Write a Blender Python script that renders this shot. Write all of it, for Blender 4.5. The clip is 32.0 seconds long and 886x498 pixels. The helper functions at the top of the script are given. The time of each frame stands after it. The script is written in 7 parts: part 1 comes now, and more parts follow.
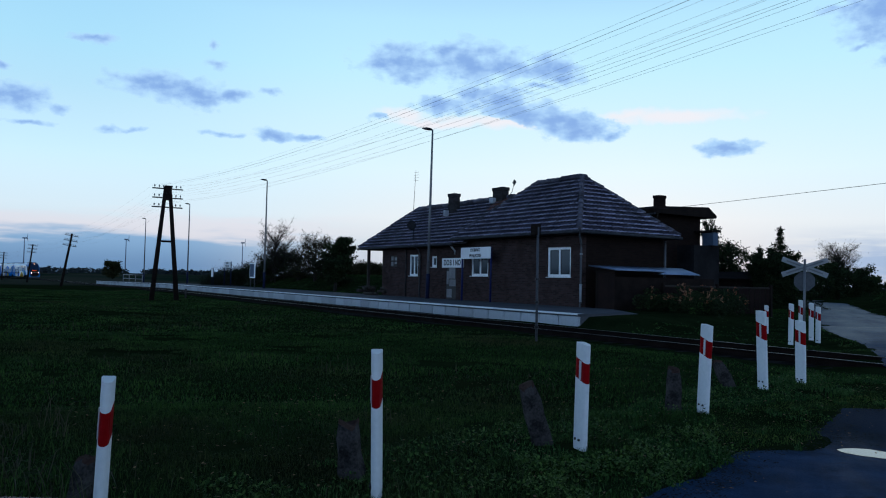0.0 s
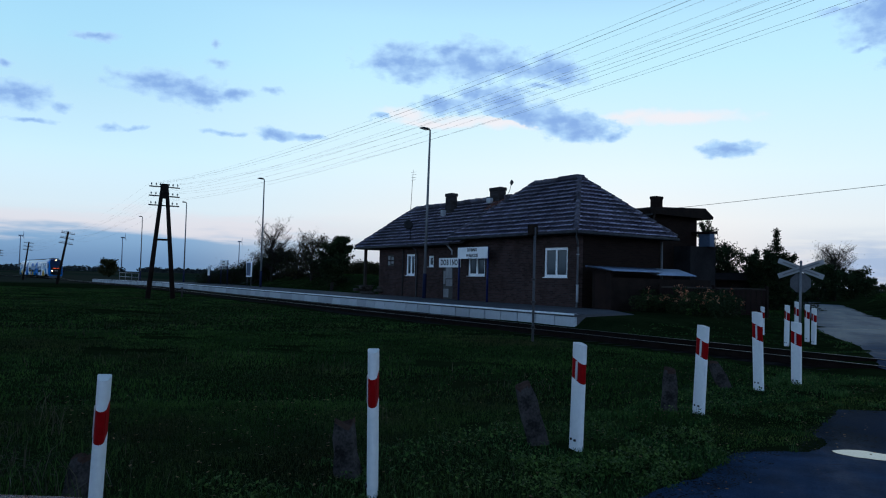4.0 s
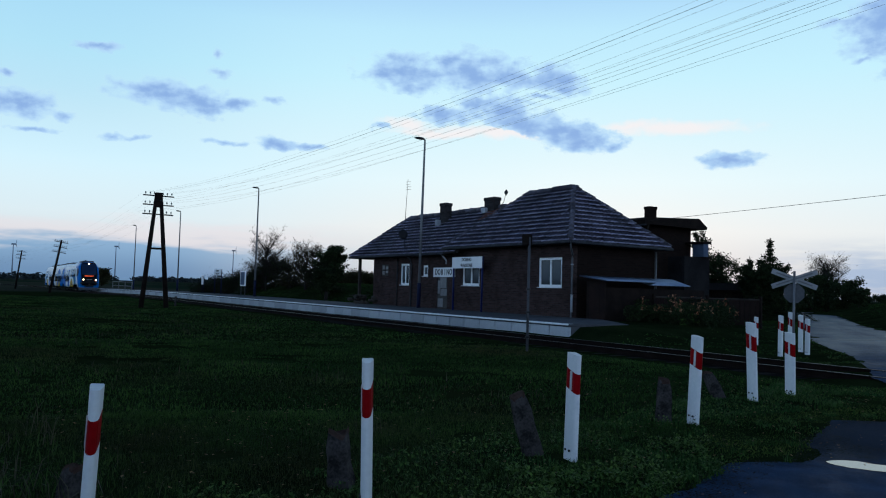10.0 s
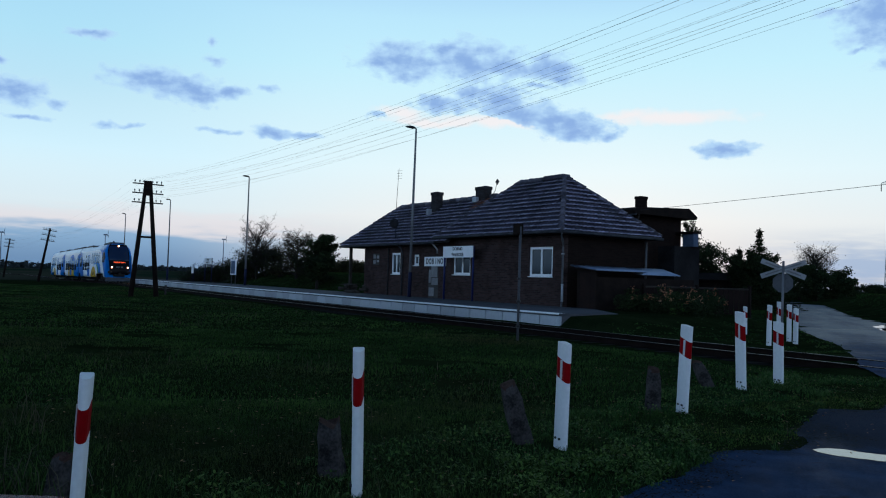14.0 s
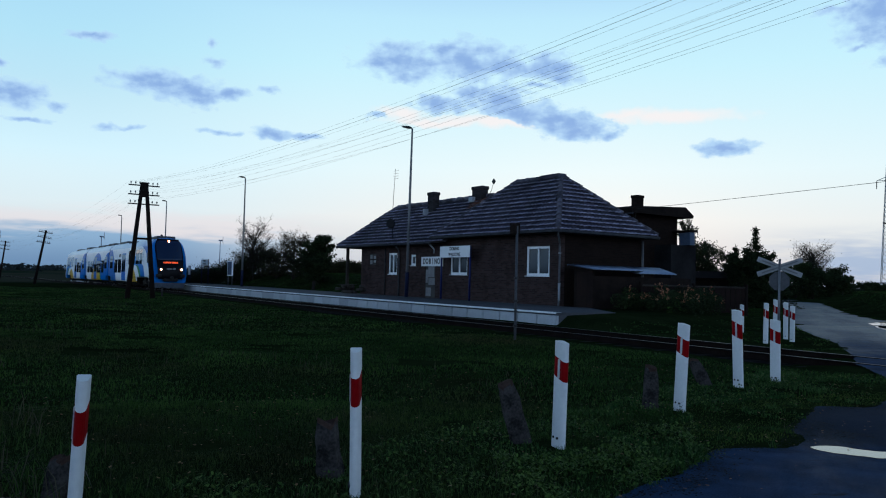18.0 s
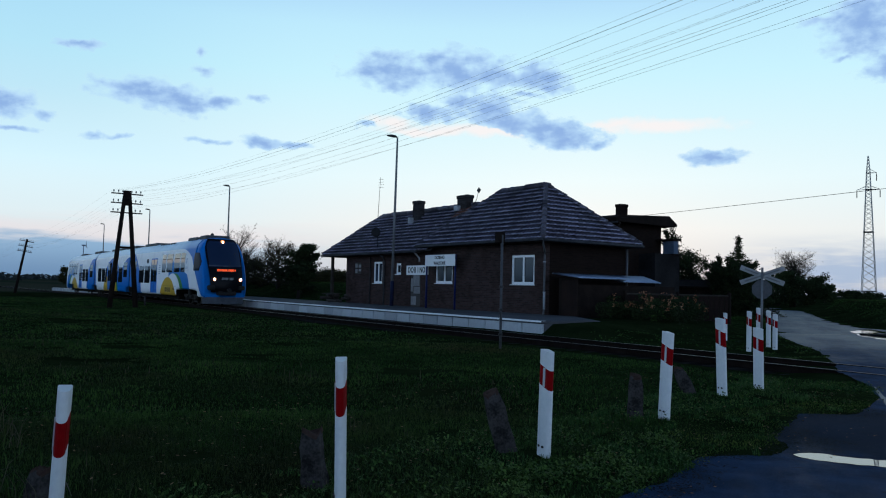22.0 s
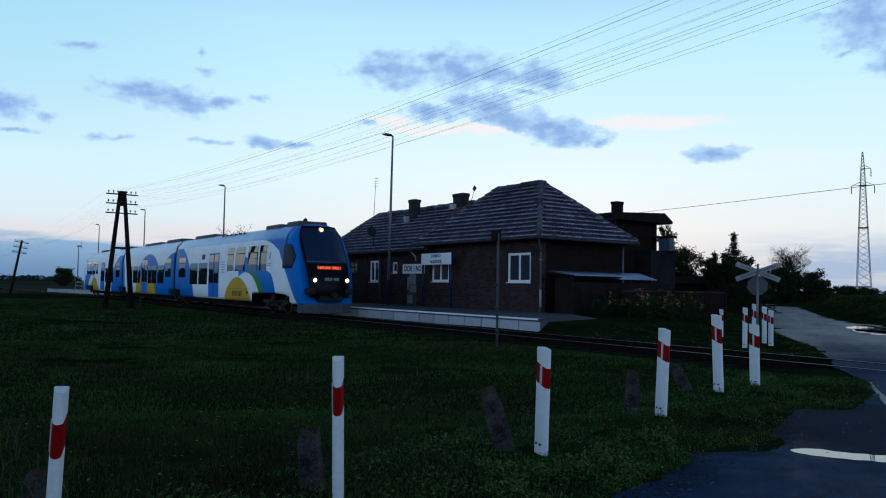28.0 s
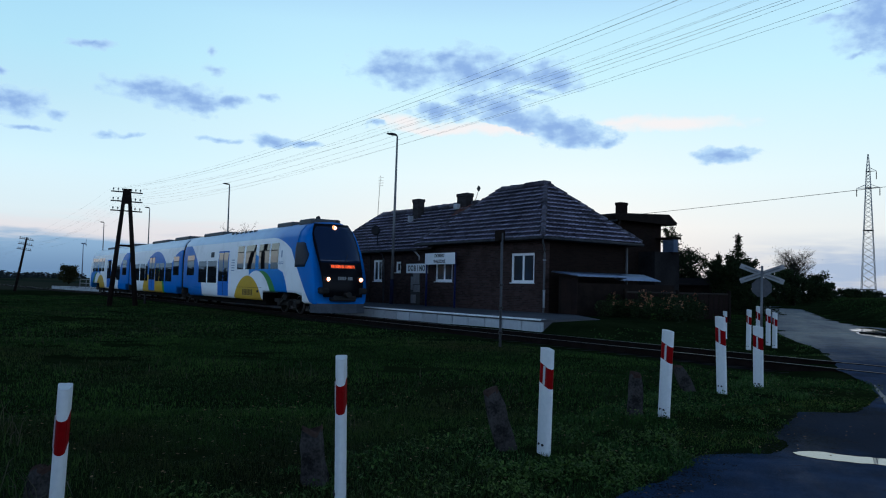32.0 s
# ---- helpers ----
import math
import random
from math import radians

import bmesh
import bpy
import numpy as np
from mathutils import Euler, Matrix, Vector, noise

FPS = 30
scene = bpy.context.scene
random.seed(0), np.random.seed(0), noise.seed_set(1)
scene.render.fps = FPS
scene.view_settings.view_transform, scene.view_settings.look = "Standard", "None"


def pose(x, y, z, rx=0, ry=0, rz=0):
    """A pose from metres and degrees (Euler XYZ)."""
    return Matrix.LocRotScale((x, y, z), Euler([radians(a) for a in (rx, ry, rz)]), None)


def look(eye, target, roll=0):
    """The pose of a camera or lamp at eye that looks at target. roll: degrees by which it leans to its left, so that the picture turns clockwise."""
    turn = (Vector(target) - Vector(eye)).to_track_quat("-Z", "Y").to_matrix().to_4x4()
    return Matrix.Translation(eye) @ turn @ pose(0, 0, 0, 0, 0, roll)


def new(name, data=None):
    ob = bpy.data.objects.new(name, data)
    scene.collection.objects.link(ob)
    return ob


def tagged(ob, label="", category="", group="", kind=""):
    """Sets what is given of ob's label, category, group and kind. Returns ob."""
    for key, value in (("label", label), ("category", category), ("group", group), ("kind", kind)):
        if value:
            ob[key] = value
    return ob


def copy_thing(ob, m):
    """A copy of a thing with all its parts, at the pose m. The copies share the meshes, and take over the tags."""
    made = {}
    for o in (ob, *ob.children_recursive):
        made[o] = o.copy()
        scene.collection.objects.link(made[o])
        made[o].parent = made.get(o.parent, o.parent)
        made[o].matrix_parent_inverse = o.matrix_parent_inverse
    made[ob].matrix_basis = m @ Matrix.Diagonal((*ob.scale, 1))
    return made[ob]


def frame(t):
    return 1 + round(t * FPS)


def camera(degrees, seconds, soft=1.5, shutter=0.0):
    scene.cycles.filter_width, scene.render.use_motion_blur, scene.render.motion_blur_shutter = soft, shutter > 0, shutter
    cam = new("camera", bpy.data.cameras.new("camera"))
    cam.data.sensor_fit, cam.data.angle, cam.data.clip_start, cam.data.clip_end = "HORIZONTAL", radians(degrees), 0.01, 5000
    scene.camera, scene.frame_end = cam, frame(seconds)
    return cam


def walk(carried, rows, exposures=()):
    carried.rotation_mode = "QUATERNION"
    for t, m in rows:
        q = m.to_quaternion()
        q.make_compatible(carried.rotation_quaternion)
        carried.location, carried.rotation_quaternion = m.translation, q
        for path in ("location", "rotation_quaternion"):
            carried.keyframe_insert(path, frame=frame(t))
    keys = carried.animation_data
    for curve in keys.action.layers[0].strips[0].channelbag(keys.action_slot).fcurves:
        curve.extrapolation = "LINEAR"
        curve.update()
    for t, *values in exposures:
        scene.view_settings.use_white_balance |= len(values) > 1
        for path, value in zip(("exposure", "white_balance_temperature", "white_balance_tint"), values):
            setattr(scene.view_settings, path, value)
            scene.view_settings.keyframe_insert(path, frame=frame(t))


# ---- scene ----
EYE = Vector((0.0, 0.0, 1.45))


def aim(t, heading, tilt, lean):
    """The hand-held camera: heading from +y towards +x, tilt upwards, lean to its left, in degrees; it drifts a centimetre sideways."""
    a, b = radians(heading), radians(tilt)
    way = Vector((math.sin(a) * math.cos(b), math.cos(a) * math.cos(b), math.sin(b)))
    eye = EYE + Vector((math.cos(a), -math.sin(a), 0)) * (0.006 - 0.009 * t / 32)
    return look(eye, eye + way * 10, lean)


cam = camera(60.3, 32.0, soft=1.1)
PATH = [
    (0, -57.62, 2.28, 1.19), (0.5, -57.44, 2.42, 1.32), (1, -57.52, 2.44, 1.41), (1.5, -57.34, 2.52, 1.39),
    (2, -57.34, 2.68, 1.44), (2.5, -57.33, 2.76, 1.59), (3, -57.39, 2.66, 1.64), (3.5, -57.40, 2.32, 1.44),
    (5.5, -57.32, 2.02, 1.88), (6, -57.31, 2.00, 2.00), (6.5, -57.30, 1.97, 1.89), (7, -57.17, 2.28, 1.70),
    (7.5, -57.12, 2.20, 1.71), (8, -57.06, 2.13, 1.74), (8.5, -57.04, 2.34, 1.70), (9, -57.04, 2.58, 1.70),
    (9.5, -57.09, 2.67, 1.61), (10, -56.99, 3.00, 1.60), (10.5, -56.95, 2.78, 1.68), (11, -56.96, 2.65, 1.64),
    (11.5, -56.88, 2.46, 1.66), (12, -56.65, 2.40, 1.66), (12.5, -56.46, 2.26, 1.53), (13, -56.51, 2.16, 1.57),
    (13.5, -56.24, 2.17, 1.61), (14, -56.29, 2.21, 1.70), (14.5, -56.26, 2.23, 1.63), (16.5, -56.30, 1.97, 1.56),
    (17, -56.07, 2.09, 1.51), (17.5, -55.90, 2.08, 1.41), (18, -56.05, 2.21, 1.37), (18.5, -56.02, 2.22, 1.50),
    (19, -55.92, 2.35, 1.61), (19.5, -55.49, 2.61, 1.47), (20, -55.48, 2.73, 1.35), (20.5, -55.23, 2.69, 1.41),
    (21, -55.22, 2.92, 1.39), (21.5, -55.14, 2.77, 1.28), (22, -54.95, 2.89, 1.30), (22.5, -54.78, 3.06, 1.19),
    (23, -54.72, 3.24, 1.11), (23.5, -54.58, 3.54, 1.17), (24, -54.54, 3.41, 1.15), (24.5, -54.47, 3.26, 1.04),
    (25, -54.45, 3.26, 1.08), (25.5, -54.37, 3.20, 0.96), (27.5, -54.53, 2.64, 0.85), (28, -54.65, 2.78, 0.91),
    (28.5, -54.77, 2.64, 0.91), (29, -54.65, 2.64, 1.02), (29.5, -54.42, 2.75, 0.98), (30, -54.45, 2.69, 1.12),
    (30.5, -54.43, 2.49, 1.09), (31, -54.59, 2.62, 1.10), (31.5, -54.84, 2.65, 1.15), (32, -54.93, 2.76, 1.31),
]
walk(cam, [(t, aim(t, a, b, c)) for t, a, b, c in PATH], [(0, 0.0, 6150, 10), (2, 0.0, 6220, 10), (7, 0.0, 6100, 10), (10, 0.02, 6480, 10), (13, 0.0, 6440, 10), (22, 0.05, 6600, 10), (29, 0.04, 6420, 10), (32, 0.04, 6480, 10)])

# ---- sky and light: clear dusk, the sun just under the horizon behind the station ----
world = bpy.data.worlds.new("dusk_sky")
scene.world = world
world.use_nodes = True


class Graph:
    """A short hand for shader node trees."""

    def __init__(self, tree, keep=False):
        self.tree = tree
        self.n = tree.nodes
        if not keep:
            self.n.clear()

    def add(self, kind, ins=(), **props):
        node = self.n.new(kind)
        for k, v in props.items():
            if k == "operation":
                node.operation = v
            elif k == "blend_type":
                node.blend_type = v
            elif k == "data_type":
                node.data_type = v
            elif k == "noise_dimensions":
                node.noise_dimensions = v
            elif k == "feature":
                node.feature = v
            elif k == "sky_type":
                node.sky_type = v
            elif k == "interpolation":
                node.interpolation_type = v
        items = ins.items() if isinstance(ins, dict) else enumerate(ins)
        for key, v in items:
            if v is None:
                continue
            if isinstance(v, bpy.types.NodeSocket):
                self.tree.links.new(v, node.inputs[key])
            else:
                node.inputs[key].default_value = v
        return node

    def math(self, op, a, b=None, c=None):
        return self.add("ShaderNodeMath", (a, b, c), operation=op).outputs[0]

    def vmath(self, op, a, b=None):
        node = self.add("ShaderNodeVectorMath", (a, b), operation=op)
        return node.outputs["Value" if op in ("LENGTH", "DOT_PRODUCT") else "Vector"]

    def noise(self, vec, scale, detail=3.0, rough=0.55):
        return self.add("ShaderNodeTexNoise", {"Vector": vec, "Scale": scale, "Detail": detail, "Roughness": rough})

    def ramp(self, fac, stops):
        node = self.add("ShaderNodeValToRGB", (fac,))
        el = node.color_ramp.elements
        while len(el) < len(stops):
            el.new(0.5)
        for e, (p, c) in zip(el, stops):
            e.position = p
            e.color = (*c, 1) if len(c) == 3 else c
        return node.outputs["Color"]

    def mix(self, fac, a, b, blend="MIX"):
        node = self.add("ShaderNodeMix", blend_type=blend, data_type="RGBA")
        for key, v in ((0, fac), (6, a), (7, b)):
            if isinstance(v, bpy.types.NodeSocket):
                self.tree.links.new(v, node.inputs[key])
            else:
                node.inputs[key].default_value = (*v, 1) if isinstance(v, tuple) and len(v) == 3 else v
        return node.outputs[2]

    def smooth(self, v, lo, hi, a=0.0, b=1.0):
        return self.add("ShaderNodeMapRange", (v, lo, hi, a, b), interpolation="SMOOTHSTEP").outputs[0]


def grey(v):
    return (v, v, v)


# drifting cloud banks: bearing, height, half width, half height (degrees), density
UPPER = [
    (-61.0, 15.9, 3.2, 1.4, 0.8), (-62.3, 15.7, 1.91, 0.56, 0.8), (-55.9, 16.0, 2.35, 1.52, 1), (-53.3, 15.9, 1.91, 1.0, 0.9),
    (-49.7, 15.7, 2.1, 1.11, 0.9), (-49.1, 15.1, 1.67, 0.72, 0.9), (-59.9, 14.9, 1.71, 0.81, 0.6), (-57.6, 16.8, 1.71, 0.99, 0.6), (-58.6, 15.8, 3.6, 0.9, 0.6), (-51.6, 15.6, 2.4, 0.9, 0.6),
]
LOWER = [
    (-57.5, 12.9, 2.56, 0.65, 0.9), (-55.4, 13.8, 1.92, 0.73, 0.8), (-53.2, 13.3, 2.33, 1.14, 0.85), (-51.9, 12.5, 2.96, 0.82, 1),
    (-49.0, 12.1, 2.5, 0.89, 1), (-47.7, 11.4, 2.69, 0.81, 1), (-45.4, 10.7, 1.02, 0.49, 0.8), (-62.6, 11.9, 1.27, 0.37, 0.5),
    (-50.7, 14.3, 2.11, 0.4, 0.5), (-37.2, 9.7, 2.06, 0.51, 1), (-36.6, 10.0, 1.11, 0.31, 0.8),
]
WEST = [
    (-78.0, 13.1, 3.57, 0.92, 0.9), (-79.2, 13.3, 2.22, 0.53, 0.8), (-75.7, 12.7, 1.93, 0.97, 0.95), (-73.0, 12.8, 1.11, 0.55, 0.8),
    (-71.0, 13.3, 1.01, 0.4, 0.5), (-70.2, 10.2, 1.42, 0.45, 0.95), (-67.7, 10.1, 1.16, 0.33, 0.9), (-74.0, 10.2, 2.36, 0.28, 0.5),
    (-81.6, 9.9, 1.07, 0.3, 0.6), (-79.8, 9.9, 0.81, 0.23, 0.5), (-84.3, 10.8, 0.96, 0.37, 0.7), (-87.1, 11.3, 1.95, 0.9, 0.9),
    (-88.1, 11.5, 1.59, 0.71, 0.8), (-86.4, 9.9, 2.3, 0.22, 0.6), (-88.0, 13.1, 0.96, 0.28, 0.6), (-82.9, 15.7, 2.28, 0.36, 0.5),
    (-74.6, 15.0, 1.37, 0.58, 0.3), (-74.9, 16.3, 0.59, 0.76, 0.1),
]
EAST = [
    (-27.6, 17.6, 2.33, 1.92, 1), (-26.3, 15.0, 1.29, 1.06, 0.95), (-29.0, 15.7, 0.85, 0.22, 0.6), (-30.0, 18.1, 2.08, 0.43, 0.6),
]
ROSE = [
    (-60.9, 12.1, 1.92, 0.53, 1), (-53.2, 11.8, 6.34, 0.45, 1), (-40.9, 11.9, 4.88, 0.51, 1), (-58.3, 11.6, 3.84, 0.33, 1),
    (-44.1, 12.2, 2.42, 0.48, 0.8),
]


def make_sky():
    g = Graph(world.node_tree)
    way = g.add("ShaderNodeTexCoord").outputs["Generated"]
    sep = g.add("ShaderNodeSeparateXYZ", (way,)).outputs
    height = g.math("MULTIPLY", g.math("ARCSINE", sep[2]), 57.29578)
    bearing = g.math("MULTIPLY", g.math("ARCTAN2", sep[0], sep[1]), 57.29578)
    clear = g.ramp(g.math("DIVIDE", height, 90.0), [
        (0.0, (0.46, 0.53, 0.62)), (0.018, (0.57, 0.65, 0.72)), (0.05, (0.76, 0.83, 0.86)), (0.09, (0.73, 0.90, 0.96)),
        (0.172, (0.54, 0.85, 0.97)), (0.21, (0.48, 0.79, 0.96)), (0.25, (0.36, 0.62, 0.92)), (0.36, (0.08, 0.17, 0.35)), (0.6, (0.015, 0.04, 0.11)), (1.0, (0.008, 0.022, 0.07))])
    # away from the sunset the unseen low sky is a brighter blue, raised to light facing sides
    east = g.ramp(g.math("DIVIDE", height, 90.0), [
        (0.0, (0.58, 0.74, 0.92)), (0.06, (0.75, 1.0, 1.33)), (0.16, (0.71, 1.02, 1.45)), (0.26, (0.45, 0.75, 1.2)), (0.38, (0.06, 0.13, 0.28)), (0.7, (0.015, 0.04, 0.11)), (1.0, (0.008, 0.022, 0.07))])
    facing = g.vmath("DOT_PRODUCT", way, (-0.79, 0.61, 0.0))
    clear = g.mix(g.smooth(facing, 0.55, -0.35), clear, east)
    nishita = g.add("ShaderNodeTexSky", sky_type="NISHITA")
    nishita.sun_disc = False
    nishita.sun_elevation = radians(2.0)
    nishita.sun_rotation = radians(-45.0)
    base = g.mix(1.0, clear, g.mix(1.0, nishita.outputs[0], (0.007, 0.007, 0.007), "MULTIPLY"), "ADD")
    veil = g.math("MULTIPLY", g.smooth(bearing, -62.0, -86.0), g.smooth(height, 6.0, 13.0))
    base = g.mix(g.math("MULTIPLY", veil, 0.9), base, g.mix(1.0, base, (0.78, 0.87, 0.94), "MULTIPLY"))
    # a low blue-grey bank over the fields
    flat = g.add("ShaderNodeCombineXYZ", (g.math("MULTIPLY", bearing, 0.045), g.math("MULTIPLY", height, 0.32), 0.0)).outputs[0]
    streaks = g.noise(flat, 2.6, 4).outputs["Fac"]
    west = g.smooth(bearing, -60.0, -78.0)
    cool = g.math("MULTIPLY", west, g.math("MULTIPLY", g.smooth(height, 2.6, 5.0), g.smooth(height, 12.0, 8.0)))
    base = g.mix(cool, base, g.mix(1.0, base, (0.91, 0.99, 1.03), "MULTIPLY"))
    ragged = g.math("ADD", height, g.math("MULTIPLY", g.math("SUBTRACT", streaks, 0.5), 3.2))
    low = g.smooth(ragged, 3.25, 2.2)
    base = g.mix(g.math("MULTIPLY", g.math("MULTIPLY", low, west), 0.9), base, g.mix(g.smooth(height, 0.2, 3.0), (0.115, 0.24, 0.43), (0.22, 0.40, 0.62)))
    far = g.math("MULTIPLY", g.math("MULTIPLY", g.smooth(height, 4.5, 2.0), g.smooth(bearing, -36.0, -28.0)), g.smooth(streaks, 0.36, 0.56))
    base = g.mix(g.math("MULTIPLY", far, 0.8), base, (0.34, 0.46, 0.66))
    blush = g.math("MULTIPLY", g.math("MULTIPLY", g.smooth(ragged, 2.3, 3.1), g.smooth(ragged, 4.7, 3.4)), g.math("MULTIPLY", g.smooth(bearing, -60.0, -72.0), g.smooth(bearing, -112.0, -100.0)))
    base = g.mix(g.math("MULTIPLY", blush, 0.32), base, (0.88, 0.70, 0.72))
    bg = g.add("ShaderNodeBackground", (base, SKY))
    out = g.add("ShaderNodeOutputWorld")
    g.tree.links.new(bg.outputs[0], out.inputs[0])


SKY = 1.0
make_sky()


def cloud_material():
    """Soft glowing evening cloud over clear sky; what is not cloud lets the sky through."""
    mat = bpy.data.materials.new("evening_cloud")
    mat.use_nodes = True
    g = Graph(mat.node_tree)
    way = g.add("ShaderNodeTexCoord").outputs["Object"]
    sep = g.add("ShaderNodeSeparateXYZ", (g.vmath("NORMALIZE", way),)).outputs
    height = g.math("MULTIPLY", g.math("ARCSINE", sep[2]), 57.29578)
    bearing = g.math("MULTIPLY", g.math("ARCTAN2", sep[0], sep[1]), 57.29578)
    spot = g.add("ShaderNodeCombineXYZ", (bearing, height, 0.0)).outputs[0]
    warp = g.vmath("SUBTRACT", g.noise(spot, 0.35, 4, 0.6).outputs["Color"], (0.5, 0.5, 0.5))
    bent = g.vmath("ADD", spot, g.vmath("MULTIPLY", warp, (2.6, 1.3, 0.0)))

    def nearest(banks):
        out = None
        for a, b, w, h, k in banks:
            d = g.vmath("LENGTH", g.vmath("MULTIPLY", g.vmath("SUBTRACT", bent, (a, b, 0.0)), (1 / w, 1 / h, 0.0)))
            d = g.math("ADD", d, 0.75 * (1 - k))
            out = d if out is None else g.math("SMOOTH_MIN", out, d, 0.35)
        return out

    stretched = g.vmath("MULTIPLY", spot, (0.75, 1.2, 1.0))
    fine = g.noise(stretched, 0.95, 5, 0.55).outputs["Fac"]
    fray = g.math("MULTIPLY", g.math("SUBTRACT", fine, 0.5), 1.9)
    rose = nearest(ROSE)
    d = g.math("ADD", nearest(UPPER + LOWER + WEST + EAST), fray)
    cloud = g.math("MULTIPLY", g.smooth(d, 1.38, 0.68), 0.95)
    pink = g.math("MULTIPLY", g.smooth(g.math("ADD", rose, g.math("MULTIPLY", fray, 0.6)), 1.5, 0.2), 0.75)
    body = g.noise(stretched, 1.2, 4, 0.52).outputs["Fac"]
    tone = g.mix(g.smooth(g.math("ADD", d, g.math("MULTIPLY", g.math("SUBTRACT", body, 0.5), 1.2)), 1.1, 0.0), (0.45, 0.68, 0.94), (0.25, 0.42, 0.76))
    col = g.mix(g.smooth(g.math("SUBTRACT", pink, cloud), -0.25, 0.25), tone, (0.97, 0.87, 0.86))
    alpha = g.math("MAXIMUM", cloud, pink)
    mixer = g.add("ShaderNodeMixShader", (alpha, g.add("ShaderNodeBsdfTransparent").outputs[0], g.add("ShaderNodeEmission", (col, SKY)).outputs[0]))
    out = g.add("ShaderNodeOutputMaterial")
    g.tree.links.new(mixer.outputs[0], out.inputs[0])
    return mat


def make_clouds():
    verts, faces, R = [], [], 4200.0
    cols, rows = 40, 12
    for j in range(rows + 1):
        e = radians(6.5 + 18.0 * j / rows)
        for i in range(cols + 1):
            a = radians(-104 + 92.0 * i / cols)
            verts.append((R * math.cos(e) * math.sin(a), R * math.cos(e) * math.cos(a), R * math.sin(e)))
    for j in range(rows):
        for i in range(cols):
            k = j * (cols + 1) + i
            faces.append((k, k + 1, k + cols + 2, k + cols + 1))
    me = bpy.data.meshes.new("backdrop_clouds")
    me.from_pydata(verts, [], faces)
    me.materials.append(cloud_material())
    ob = new("backdrop_clouds", me)
    return tagged(ob, "drifting blue-grey evening clouds with rosy edges", "clouds", kind="structure")


clouds = make_clouds()
scene.view_settings.exposure = 0.0
sun = new("sun", bpy.data.lights.new("sun", "SUN"))
sun.data.energy, sun.data.angle, sun.data.color = 0.06, radians(25), (1.0, 0.82, 0.7)
sun.matrix_world = look((-40, 40, 4.0), (0, 0, 0))

# ---- materials ----
def surface(name, a, b, scale=3.0, fine=40.0, rough=0.8, metal=0.0, bump=0.15, stain=None, stain_amount=0.35, island=0.0, spec=0.2, world_space=False):
    """Two tones mixed by broad stains and fine grain, with relief."""
    mat = bpy.data.materials.new(name)
    mat.use_nodes = True
    g = Graph(mat.node_tree)
    vec = g.add("ShaderNodeNewGeometry").outputs["Position"] if world_space else g.add("ShaderNodeTexCoord").outputs["Object"]
    broad = g.noise(vec, scale, 4).outputs["Fac"]
    grain = g.noise(vec, fine, 3).outputs["Fac"]
    fac = g.math("ADD", g.math("MULTIPLY", broad, 0.65), g.math("MULTIPLY", grain, 0.35))
    col = g.mix(g.smooth(fac, 0.32, 0.68), a, b)
    if stain:
        mask = g.smooth(g.noise(vec, scale * 0.37, 5, 0.65).outputs["Fac"], 0.5, 0.72)
        col = g.mix(g.math("MULTIPLY", mask, stain_amount), col, stain)
    if island:
        rnd = g.add("ShaderNodeNewGeometry").outputs["Random Per Island"]
        one = g.add("ShaderNodeObjectInfo").outputs["Random"]
        vary = g.math("FRACT", g.math("ADD", rnd, one))
        k = g.math("ADD", 1 - island, g.math("MULTIPLY", vary, 2 * island))
        col = g.mix(1.0, col, g.add("ShaderNodeCombineXYZ", (k, k, k)).outputs[0], "MULTIPLY")
    bs = g.add("ShaderNodeBsdfPrincipled", {"Base Color": col, "Roughness": rough, "Metallic": metal, "Specular IOR Level": spec})
    if rough < 0.9:
        g.tree.links.new(g.math("ADD", rough - 0.08, g.math("MULTIPLY", broad, 0.16)), bs.inputs["Roughness"])
    if bump:
        bp = g.add("ShaderNodeBump", {"Strength": bump, "Distance": 0.02, "Height": fac})
        g.tree.links.new(bp.outputs[0], bs.inputs["Normal"])
    out = g.add("ShaderNodeOutputMaterial")
    g.tree.links.new(bs.outputs[0], out.inputs[0])
    return mat


def glow(name, colour, strength):
    mat = bpy.data.materials.new(name)
    mat.use_nodes = True
    g = Graph(mat.node_tree)
    e = g.add("ShaderNodeEmission", ((*colour, 1), strength))
    out = g.add("ShaderNodeOutputMaterial")
    g.tree.links.new(e.outputs[0], out.inputs[0])
    return mat


def dark_glass(name, tint=(0.012, 0.015, 0.02), rough=0.06, spec=0.6):
    mat = bpy.data.materials.new(name)
    mat.use_nodes = True
    g = Graph(mat.node_tree)
    vec = g.add("ShaderNodeTexCoord").outputs["Object"]
    smear = g.noise(vec, 2.0, 3).outputs["Fac"]
    bs = g.add("ShaderNodeBsdfPrincipled", {"Base Color": (*tint, 1), "Roughness": rough, "Specular IOR Level": spec})
    g.tree.links.new(g.math("ADD", rough, g.math("MULTIPLY", smear, rough)), bs.inputs["Roughness"])
    out = g.add("ShaderNodeOutputMaterial")
    g.tree.links.new(bs.outputs[0], out.inputs[0])
    return mat


